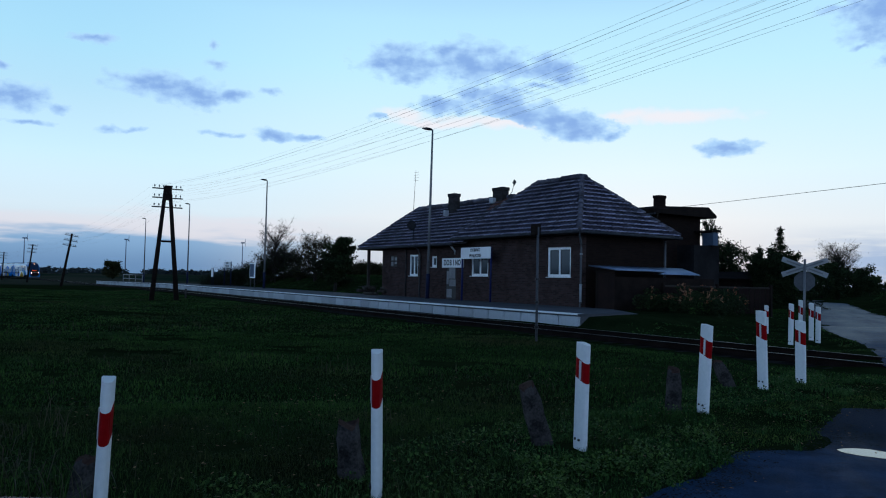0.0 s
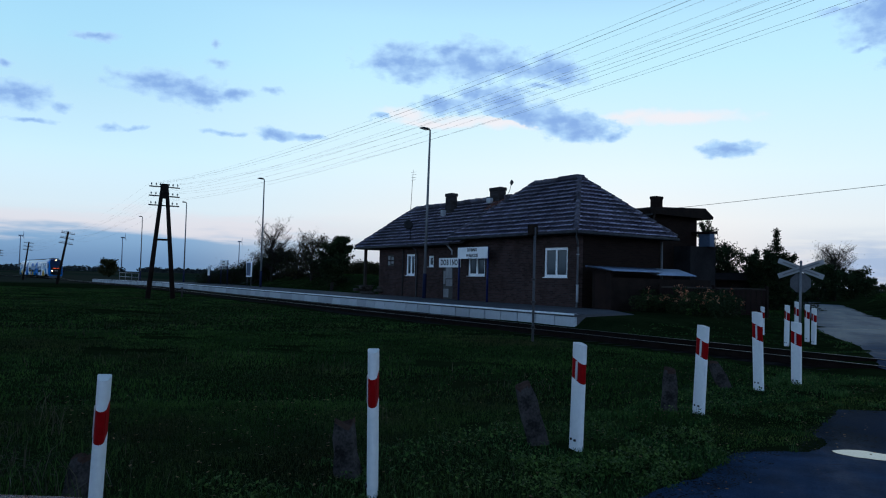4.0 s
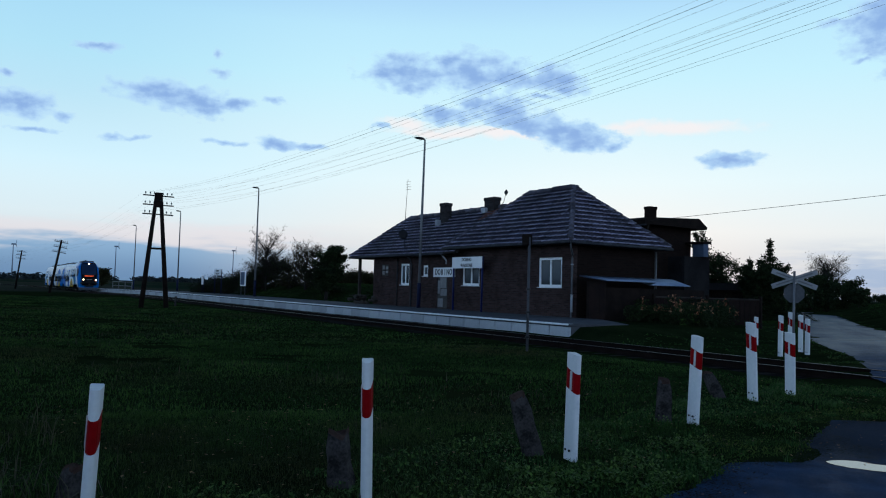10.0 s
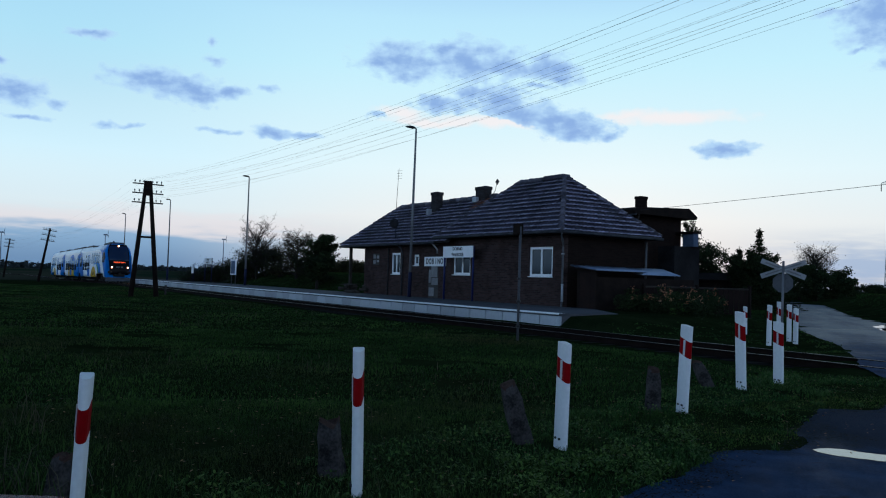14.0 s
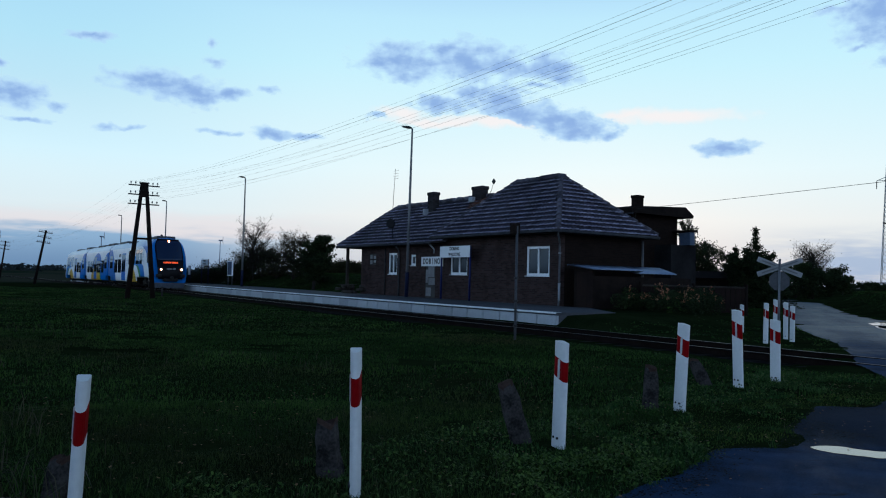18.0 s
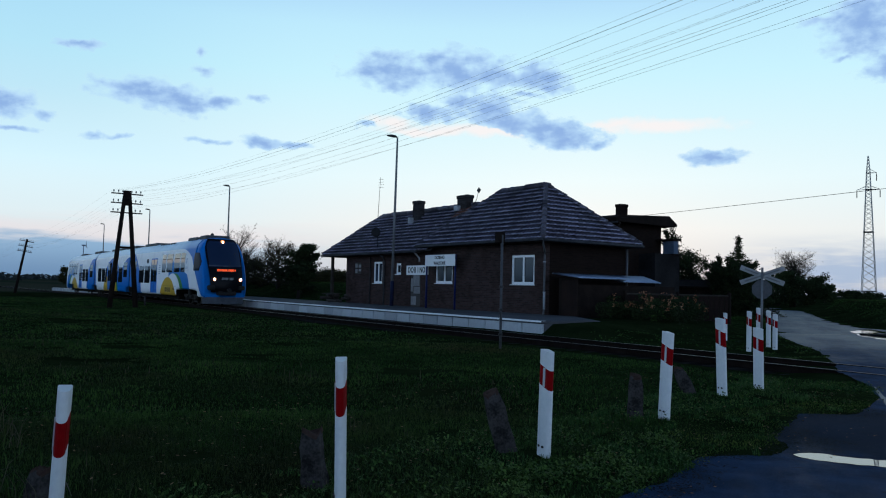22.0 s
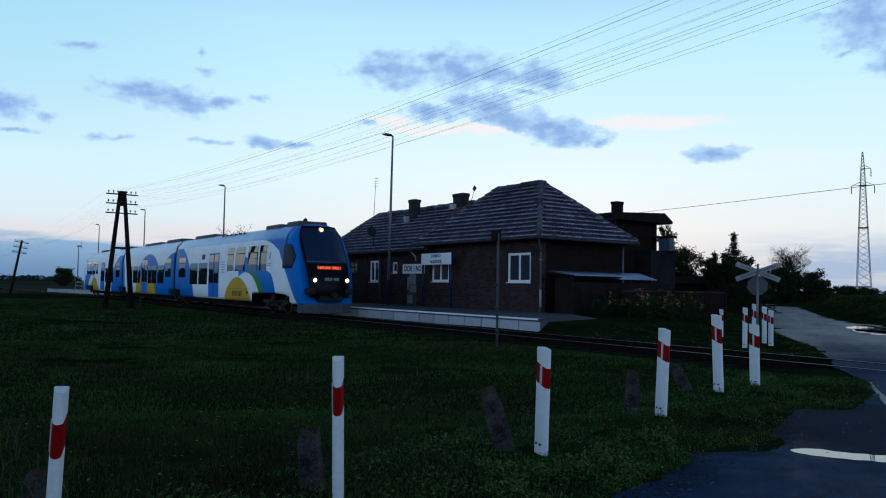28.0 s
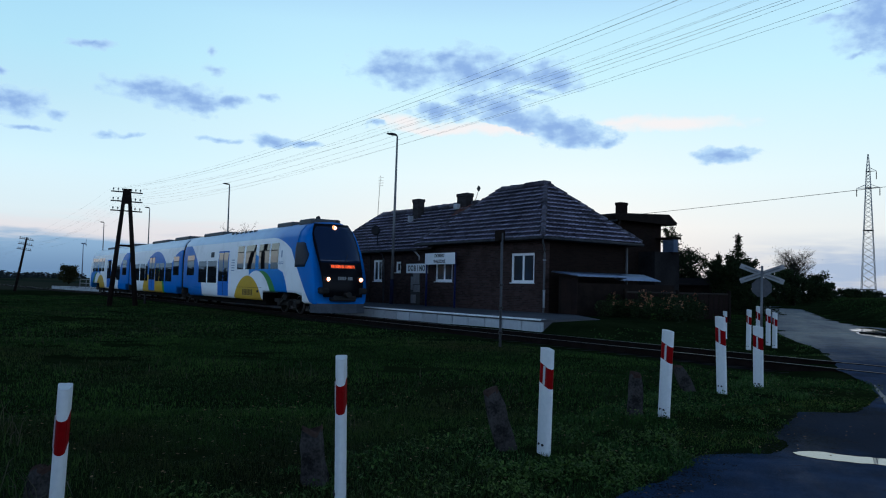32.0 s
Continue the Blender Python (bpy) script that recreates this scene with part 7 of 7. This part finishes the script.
# ---- the parked car whose bonnet edge shows low down ----
def make_car():
    c = thing("parked_car", pose(-0.97, 0.45, -0.03, 0, 0, 90), "dark red parked car, its bonnet beside the lane", "car")
    # length runs backwards from the nose: x, half width, sill height, shoulder height
    stations = [(0.0, 0.42, 0.35, 0.80), (-0.05, 0.53, 0.28, 0.98), (-0.133, 0.655, 0.24, 1.04), (-0.23, 0.755, 0.23, 1.047), (-0.35, 0.831, 0.22, 1.05), (-0.8, 0.87, 0.22, 1.06), (-1.2, 0.87, 0.22, 1.10), (-2.4, 0.87, 0.22, 1.09), (-3.3, 0.86, 0.22, 1.09), (-3.8, 0.83, 0.26, 1.06), (-4.05, 0.74, 0.36, 0.92)]
    bm = bmesh.new()
    rings = []
    for x, w, lo, hi in stations:
        prof = [(-0.8, lo), (-1.0, lo + 0.12), (-1.02, (lo + hi) / 2), (-0.99, hi - 0.065), (-0.955, hi - 0.026), (-0.90, hi - 0.010), (-0.5, hi - 0.004), (0, hi - 0.002), (0.5, hi - 0.004), (0.90, hi - 0.010), (0.955, hi - 0.026), (0.99, hi - 0.065), (1.02, (lo + hi) / 2), (1.0, lo + 0.12), (0.8, lo)]
        rings.append([bm.verts.new((x, a * w, b)) for a, b in prof])
    skin(bm, rings)
    bm.faces.new(rings[0])
    bm.faces.new(rings[-1])
    bmesh.ops.recalc_face_normals(bm, faces=bm.faces[:])
    for f in bm.faces:
        f.smooth = True
    part("body", bm, "carpaint", c, "dark red car body")
    bm = bmesh.new()
    rings = []
    for x, w, z in ((-1.15, 0.74, 1.06), (-1.75, 0.66, 1.46), (-2.2, 0.62, 1.52), (-3.0, 0.62, 1.51), (-3.5, 0.66, 1.38), (-3.85, 0.72, 1.06)):
        rings.append([bm.verts.new((x, -w, z)), bm.verts.new((x, w, z)), bm.verts.new((x, w * 1.1, 1.02)), bm.verts.new((x, -w * 1.1, 1.02))])
    skin(bm, rings)
    bm.faces.new(rings[0])
    bm.faces.new(rings[-1])
    bmesh.ops.recalc_face_normals(bm, faces=bm.faces[:])
    part("cabin_glass", bm, "trainglass", c, "dark car windows")
    part("roof", box((-3.2, -0.6, 1.515), (-1.95, 0.6, 1.535), 0.008), "carpaint", c)
    for x in (-0.75, -3.2):
        for s in (-1, 1):
            w = part("wheel", tube([(x, s * 0.72, 0.30), (x, s * 0.9, 0.30)], [0.30, 0.30], 20), "rubber", c, "black tyre")
            part("rim", tube([(x, s * 0.895, 0.30), (x, s * 0.91, 0.30)], [0.19, 0.18], 16), "steel", w)
    for s in (-1, 1):
        part("headlight", box((-0.30, s * 0.36 - 0.12, 0.60), (-0.03, s * 0.36 + 0.10, 0.72), 0.04), "reflector", c, "clear headlight")


make_car()

# ---- grass and weeds ----
def blades(count, area, size, width, seed, keep, lean=0.5):
    """Curved blades over an area; size and width may depend on the place."""
    rng = np.random.default_rng(seed)
    x = rng.uniform(area[0], area[1], count)
    y = rng.uniform(area[2], area[3], count)
    ok = np.array([keep(a, b) for a, b in zip(x, y)])
    x, y = x[ok], y[ok]
    n = len(x)
    z = np.array([ground_z(a, b) for a, b in zip(x, y)]) - 0.01
    patch = np.array([noise.noise((a * 0.8, b * 0.8, 7.0)) for a, b in zip(x, y)])
    h = rng.uniform(0.55, 1.35, n) * size * (1.0 + 0.7 * patch)
    w = width * rng.uniform(0.7, 1.3, n)
    an = rng.uniform(0, 2 * np.pi, n)
    dx, dy = np.cos(an), np.sin(an)
    bend = rng.uniform(0.1, 1.0, n) * lean * h
    P = np.empty((n, 5, 3))
    base = np.stack([x, y, z], 1)
    side = np.stack([-dy, dx, np.zeros(n)], 1) * w[:, None]
    mid = base + np.stack([dx * bend * 0.3, dy * bend * 0.3, h * 0.6], 1)
    tip = base + np.stack([dx * bend, dy * bend, h * np.sqrt(np.maximum(0.1, 1 - (bend / h) ** 2 * 0.6))], 1)
    P[:, 0], P[:, 1], P[:, 2], P[:, 3], P[:, 4] = base - side * 0.5, base + side * 0.5, mid + side * 0.4, mid - side * 0.4, tip
    off = np.arange(n) * 5
    loops = np.concatenate([np.stack([off, off + 1, off + 2, off + 3], 1), np.stack([off + 3, off + 2, off + 4], 1)], 1).ravel()
    starts = np.stack([np.arange(n) * 7, np.arange(n) * 7 + 4], 1).ravel()
    me = bpy.data.meshes.new("grass")
    me.vertices.add(n * 5)
    me.vertices.foreach_set("co", P.ravel())
    me.loops.add(len(loops))
    me.loops.foreach_set("vertex_index", loops)
    me.polygons.add(len(starts))
    me.polygons.foreach_set("loop_start", starts)
    me.update(calc_edges=True)
    return me


def off_road(x, y):
    rx, rw = road_at(y)
    return abs(x - rx) > rw - 0.06 + 0.12 * noise.noise((x * 3.0, y * 3.0, 4.0)) and not (TRACK - 2.0 < y - line_bend(x) < TRACK + 1.7) and not (-44 < x < -17.5 and y > 17.3 and y < 27.5) and not (x < -18 and 17.3 < y < 22)


def in_view(x, y):
    a = math.degrees(math.atan2(x, y))
    return -93 < a < -20


def add_grass(name, me, mat, label):
    me.materials.append(M[mat])
    ob = new(name, me)
    tagged(ob, label, "grass", kind="stuff")


def tufty(x, y, bare=-0.56):
    """Worn and bare patches between the tufts."""
    return noise.noise((x * 0.55, y * 0.55, 51.0)) + 0.6 * noise.noise((x * 1.9, y * 1.9, 52.0)) > (-0.60 if x > -5.2 else bare)


def trodden(x, y):
    """The strip of moss and soil beside the lane, where little grass stands."""
    rx, rw = road_at(y)
    d = (rx - rw) - x
    return -0.3 < d < 1.15 + 0.7 * noise.noise((x * 0.7, y * 0.7, 61.0)) and 5.9 < y < 12.5 and noise.noise((x * 4.0, y * 4.0, 62.0)) < 0.34


def scanty(x, y):
    """Thin grass on the ash and soil between the line and the garden."""
    return -24 < x < -9 and 17.4 < y < 25 and noise.noise((x * 1.2, y * 1.2, 91.0)) < -0.02


near = lambda x, y: tufty(x, y, -0.40) and not trodden(x, y) and off_road(x, y) and in_view(x, y) and 2.0 < math.hypot(x, y) < 9.5
middle = lambda x, y: tufty(x, y, -0.42) and not scanty(x, y) and not trodden(x, y) and off_road(x, y) and in_view(x, y) and 9.0 < math.hypot(x, y) < 22
distant = lambda x, y: tufty(x * 0.5, y * 0.5) and not scanty(x, y) and off_road(x, y) and in_view(x, y) and 21 < math.hypot(x, y) < 75
add_grass("meadow_grass", blades(135000, (-9.5, -1.0, 0.0, 9.5), 0.055, 0.0055, 1, near, 1.2), "grass", "short tangled meadow grass, dark green")
add_grass("meadow_grass", blades(150000, (-22, -3, 0.5, 22), 0.055, 0.012, 2, middle, 1.3), "grass", "short tangled meadow grass, dark green")
add_grass("meadow_grass", blades(170000, (-75, -8, 1, 45), 0.055, 0.035, 3, distant, 1.5), "grass", "rough meadow grass, dark green")
add_grass("dry_grass", blades(900, (-9.5, -3.5, 0.1, 9.0), 0.17, 0.004, 4, lambda x, y: near(x, y) and noise.noise((x * 0.5, y * 0.5, 11.0)) > 0.15, 1.0), "straw", "pale dry grass stalks")
add_grass("dry_grass", blades(3500, (-40, -7, 1, 15), 0.14, 0.010, 5, lambda x, y: (middle(x, y) or distant(x, y)) and noise.noise((x * 0.2, y * 0.2, 13.0)) > 0.2, 1.0), "straw", "pale dry grass stalks")

add_grass("long_dry_grass", blades(260, (-8.6, -5.6, 0.1, 0.95), 0.36, 0.008, 31, lambda x, y: noise.noise((x * 1.7, y * 1.7, 71.0)) > -0.05, 1.2), "straw", "long pale bent grass tufts")
add_grass("long_dry_grass", blades(400, (-9.0, -5.4, 0.0, 1.1), 0.24, 0.008, 32, lambda x, y: noise.noise((x * 1.4, y * 1.4, 72.0)) > -0.1, 1.1), "grass", "long green grass tufts by the post")


def leaf_litter(count, area, size, seed, keep, lift, name, mat, label, tilt=0.5):
    rnd = random.Random(seed)
    vs, fs = [], []
    for i in range(count):
        x, y = rnd.uniform(area[0], area[1]), rnd.uniform(area[2], area[3])
        if not keep(x, y):
            continue
        c = Vector((x, y, (ground_z(x, y) if off_road(x, y) else max(ground_z(x, y), road_z(x, y))) + rnd.uniform(0.005, lift)))
        a = rnd.uniform(0, 2 * math.pi)
        d = Vector((math.cos(a), math.sin(a), rnd.uniform(-tilt, tilt)))
        w = Vector((-math.sin(a), math.cos(a), rnd.uniform(-tilt, tilt)))
        s = size * rnd.uniform(0.6, 1.5)
        b = len(vs)
        vs += [c - d * s, c - d * s * 0.2 + w * s * 0.55, c + d * s * 0.5 + w * s * 0.42, c + d * s, c + d * s * 0.5 - w * s * 0.42, c - d * s * 0.2 - w * s * 0.55]
        fs += [(b, b + 1, b + 2, b + 3), (b, b + 3, b + 4, b + 5)]
    ob = part(name, (vs, fs), mat)
    tagged(ob, label, "plants", kind="stuff")


def lane_edge(x, y):
    """Tongues of soil that reach from the verge over the asphalt."""
    rx, rw = road_at(y)
    d = x - (rx - rw)
    return in_view(x, y) and -0.06 < d < 0.10 + 0.9 * max(0.0, noise.noise((x * 1.1, y * 0.7, 66.0)) + 0.25 * noise.noise((x * 6.0, y * 6.0, 67.0)) + 0.12)


def weedy(x, y):
    """Thick weeds where the verge bulges into the lane."""
    rx, rw = road_at(y)
    d = (rx - rw) - x
    return 0.02 < d < 1.25 and in_view(x, y) and noise.noise((x * 1.9, y * 1.9, 81.0)) + 0.6 * noise.noise((x * 5.0, y * 5.0, 82.0)) > 0.14 + 0.5 * max(0.0, y - 5.7)


def verge(x, y):
    rx, rw = road_at(y)
    d = (rx - rw) - x
    return -0.15 < d < 2.4 and in_view(x, y) and noise.noise((x * 1.1, y * 1.1, 21.0)) > -0.25 and y < 13


add_grass("verge_grass", blades(60000, (-9, -2.6, 1.5, 14), 0.06, 0.006, 15, lambda x, y: verge(x, y) and off_road(x, y) and not trodden(x, y), 1.0), "verge", "short trodden verge grass and moss")
add_grass("verge_moss", blades(70000, (-8, -2.6, 4.0, 12.6), 0.022, 0.008, 16, lambda x, y: trodden(x, y) and off_road(x, y) and noise.noise((x * 1.3, y * 1.3, 63.0)) > -0.45, 1.2), "moss", "low olive moss and trodden grass on the lane edge")
leaf_litter(34000, (-9, -2.5, 1.5, 13), 0.0125, 6, lambda x, y: verge(x, y) and not trodden(x, y) and noise.noise((x * 1.6, y * 1.6, 41.0)) > -0.05, 0.09, "verge_weeds", "weed", "low leafy weeds along the lane edge", 0.9)
leaf_litter(17000, (-8.5, -2.4, 1.5, 11.5), 0.014, 26, lambda x, y: verge(x, y) and off_road(x, y) and not trodden(x, y) and noise.noise((x * 2.6, y * 2.6, 43.0)) > 0.12, 0.10, "verge_weeds", "weed", "broad-leaved weeds in low tufts", 0.8)
leaf_litter(24000, (-5.9, -3.5, 3.5, 6.6), 0.012, 36, weedy, 0.13, "verge_weeds", "weed", "thick bright weeds at the bend of the lane edge", 0.9)
leaf_litter(1900, (-10, -2.0, 1.0, 14), 0.014, 7, lambda x, y: in_view(x, y) and off_road(x, y) or verge(x, y), 0.05, "fallen_leaves", "fallen", "scattered pale fallen leaves", 0.3)
leaf_litter(42000, (-5.6, -1.8, 3.0, 10.5), 0.010, 18, lane_edge, 0.010, "lane_dirt", "mud", "crumbs of wet soil trodden onto the lane edge", 0.15)
leaf_litter(500, (-4.6, -1.5, 2.5, 9), 0.012, 17, lambda x, y: in_view(x, y) and not off_road(x, y) and (x + 4.4) < 1.6 * abs(noise.noise((x, y, 3.0))) + 0.2, 0.012, "lane_litter", "fallen", "dirt and leaf crumbs on the lane edge", 0.15)


def clumps(spots, name, mat, label, leaf, per, spread, seed, top_only=False):
    """Plants as dense heads of small leaves or petals round each spot."""
    rnd = random.Random(seed)
    vs, fs = [], []
    for x, y, h in spots:
        for i in range(per):
            if top_only:
                k = rnd.uniform(0.75, 1.05)
                r = spread * rnd.random() ** 0.5
            else:
                k = rnd.random() ** 0.7
                r = spread * (0.45 + 0.55 * math.sin(k * 2.6)) * rnd.random() ** 0.5
            an = rnd.uniform(0, 2 * math.pi)
            c = Vector((x + math.cos(an) * r, y + math.sin(an) * r, ground_z(x, y) + h * k))
            d = Vector((rnd.gauss(0, 1), rnd.gauss(0, 1), rnd.gauss(0, 0.7))).normalized()
            w = d.cross(Vector((rnd.gauss(0, 1), rnd.gauss(0, 1), rnd.gauss(0, 1)))).normalized()
            s = leaf * rnd.uniform(0.6, 1.4)
            b = len(vs)
            vs += [c - d * s, c + w * s * 0.42, c + d * s, c - w * s * 0.42]
            fs.append((b, b + 1, b + 2, b + 3))
    tagged(part(name, (vs, fs), mat), label, "plants", kind="stuff")


def garden():
    rnd = random.Random(12)
    bed = [(rnd.uniform(-22.0, -17.4), rnd.uniform(22.9, 27.5), rnd.uniform(0.45, 1.05)) for _ in range(46)]
    bed = [p for p in bed if p[0] < -16.9 - (p[1] - 22.9) * 0.35]
    clumps(bed, "garden_plants", "leaf_dark", "dark garden plants by the shed", 0.045, 420, 0.42, 8)
    heads = [(x + rnd.uniform(-0.3, 0.3), y + rnd.uniform(-0.3, 0.3), h * rnd.uniform(0.85, 1.1)) for x, y, h in bed for _ in range(3)]
    clumps(heads[::2], "garden_flowers", "flower", "faded orange dahlias", 0.042, 14, 0.075, 9, True)
    clumps([(x, y, h * 0.8) for x, y, h in bed[::4]], "garden_plants", "weed", "paler green leafy garden plants", 0.05, 60, 0.3, 19)


garden()
east_bank = lambda x, y: x > road_at(y)[0] + road_at(y)[1] + 0.1 and in_view(x, y)
add_grass("verge_grass", blades(42000, (-60, 2, 19, 75), 0.09, 0.030, 25, east_bank, 0.8), "grass", "rough grass on the bank beside the lane")

# ---- pieces: platform blocks, sleepers ----
def pieces():
    bm = box((-0.492, 0.0, -0.43), (0.492, 0.11, -0.085), 0.012)
    first = part("wall_block", bm, "panel", platform, at=pose(-19.58, EDGE, DECK))
    for i in range(1, 115):
        ob = new("wall_block", first.data)
        ob.parent = platform
        x = -19.58 - 1.03 * i
        ob.matrix_basis = pose(x, EDGE + line_bend(x) + random.uniform(-0.006, 0.006), DECK + track_z(x) + random.uniform(-0.004, 0.004))
    bm = box((-0.510, -0.03, -0.07), (0.510, 0.45, 0.012), 0.012)
    first = part("coping_stone", bm, "slab", platform, at=pose(-19.58, EDGE, DECK))
    for i in range(1, 115):
        ob = new("coping_stone", first.data)
        ob.parent = platform
        x = -19.58 - 1.03 * i
        ob.matrix_basis = pose(x, EDGE + line_bend(x), DECK + track_z(x))
    bm = box((-0.12, -1.25, -0.30), (0.12, 1.25, -0.16), 0.02)
    first = part("sleeper", bm, "sleeper", track, at=pose(8, TRACK, 0))
    for i in range(1, 240):
        x = 8 - 0.62 * i
        if abs(x - road_at(TRACK)[0]) < 2.6:
            continue
        ob = new("sleeper", first.data)
        ob.parent = track
        ob.matrix_basis = pose(x, TRACK + line_bend(x) + random.uniform(-0.02, 0.02), track_z(x), 0, 0, random.uniform(-0.6, 0.6))


pieces()


# ---- clay tiles and ridge caps of the station roof ----
def tile_mesh(rnd):
    """One pantile, its head at the origin, running down -y, hollow and roll across x."""
    bm = bmesh.new()
    prof = [(-0.12, 0.0), (-0.075, -0.008), (-0.02, -0.005), (0.03, 0.010), (0.075, 0.016), (0.115, 0.006)]
    rows = []
    for y, lift in ((0.03, 0.0), (-0.265, 0.066), (-0.345, 0.096)):
        rows.append([bm.verts.new((x, y, z + lift)) for x, z in prof])
    low = [bm.verts.new((x, -0.345, z + 0.05)) for x, z in prof]
    skin(bm, rows, False)
    for i in range(len(prof) - 1):
        bm.faces.new((rows[2][i], rows[2][i + 1], low[i + 1], low[i]))
    bmesh.ops.recalc_face_normals(bm, faces=bm.faces[:])
    for f in bm.faces:
        if f.normal.z < -0.2:
            f.normal_flip()
        # the lower edge takes the paler, painted-light slot
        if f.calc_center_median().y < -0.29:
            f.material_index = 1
    return bm


def tile_slope(a, b, c, d, joined, single, pick):
    """Courses of tiles over the slope with eaves a-b and ridge d-c."""
    a, b, c, d = (Vector(p) for p in (a, b, c, d))
    ex = (b - a).normalized()
    up = (d - a) - ex * (d - a).dot(ex)
    L = up.length
    ey = up.normalized()
    n = ex.cross(ey)
    w = (b - a).length
    l0, l1 = (d - a).dot(ex), (c - a).dot(ex)
    rnd = random.Random(int(w * 100))
    rows = int(L / 0.315)
    for j in range(rows + 1):
        v = 0.30 + 0.315 * j
        k = min(1.0, (v - 0.2) / L)
        x0, x1 = l0 * k, w + (l1 - w) * k
        x = x0 + 0.06
        while x < x1:
            if v < L + 0.05:
                p = a + ex * x + ey * min(v, L) + n * 0.012
                m = Matrix((ex, ey, n)).transposed().to_4x4()
                m.translation = p
                m = m @ pose(rnd.uniform(-0.01, 0.01), rnd.uniform(-0.012, 0.012), rnd.uniform(0, 0.006), rnd.uniform(-0.8, 0.8), rnd.uniform(-1.2, 1.2), rnd.uniform(-1.5, 1.5))
                (single if pick(p) else joined).append(m)
            x += 0.222


def roof_tiles():
    joined, single = [], []
    near = lambda p: p.x > -26.2
    for d in (LEFT, WING):
        a0, a1 = (d["x0"], EAVE_Y0, d["ez"]), (d["x1"], EAVE_Y0, d["ez"])
        b0, b1 = (d["x0"], EAVE_Y1, d["ez"]), (d["x1"], EAVE_Y1, d["ez"])
        r0, r1 = (d["r0"], RIDGE_Y, d["rz"]), (d["r1"], RIDGE_Y, d["rz"])
        tile_slope(a0, a1, r1, r0, joined, single, near)
        tile_slope(b1, b0, r0, r1, joined, joined, near)
        tile_slope(b0, a0, r0, r0, joined, joined, near)
        if d is WING:
            tile_slope(a1, b1, r1, r1, joined, single, near)
    first = part("roof_tile", tile_mesh(None), "tile", house)
    me = first.data
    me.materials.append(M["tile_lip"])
    first.matrix_basis = single[0]
    for m in single[1:300]:
        ob = new("roof_tile", me)
        ob.parent = house
        ob.matrix_basis = m
    patch = me.copy()
    patch.materials.clear()
    patch.materials.append(M["tile_new"])
    patch.materials.append(M["tile_new"])
    vs = [v.co.copy() for v in me.vertices]
    fs = [tuple(p.vertices) for p in me.polygons]
    slots = [p.material_index for p in me.polygons]
    joined += single[300:]
    fresh = [m for m in joined if -33.0 < m.translation.x < -31.7 and m.translation.y < 24.6 and 5.35 < m.translation.z < 5.9]
    for m in fresh[:60]:
        if random.random() < 0.7:
            ob = new("patch_tile", patch)
            ob.parent = house
            ob.matrix_basis = m @ pose(0, 0, 0.012)
    V, F = [], []
    for m in joined:
        k = len(V)
        V += [m @ v for v in vs]
        F += [tuple(i + k for i in f) for f in fs]
    rest = tagged(part("roof_tiles", (V, F), "tile", house, "old uneven clay pantiles"), kind="stuff")
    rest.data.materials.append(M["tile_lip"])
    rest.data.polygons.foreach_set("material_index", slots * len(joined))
    lines = []
    for d in (LEFT, WING):
        r0, r1 = Vector((d["r0"], RIDGE_Y, d["rz"])), Vector((d["r1"], RIDGE_Y, d["rz"]))
        for y in (EAVE_Y0, EAVE_Y1):
            lines.append((Vector((d["x0"], y, d["ez"])), r0))
            if d is WING:
                lines.append((Vector((d["x1"], y, d["ez"])), r1))
        lines.append((r0, r1))
    for p, q in lines:
        n = max(2, round((q - p).length / 0.36))
        for i in range(n):
            s, e = p.lerp(q, i / n), p.lerp(q, (i + 1.12) / n)
            up = Vector((0, 0, 0.02 + random.uniform(-0.022, 0.022)))
            part("ridge_tile", tube([s + up, e + up + Vector((0, 0, 0.01))], [0.135, 0.10], 8), "ridgetile", house)


roof_tiles()
motions()
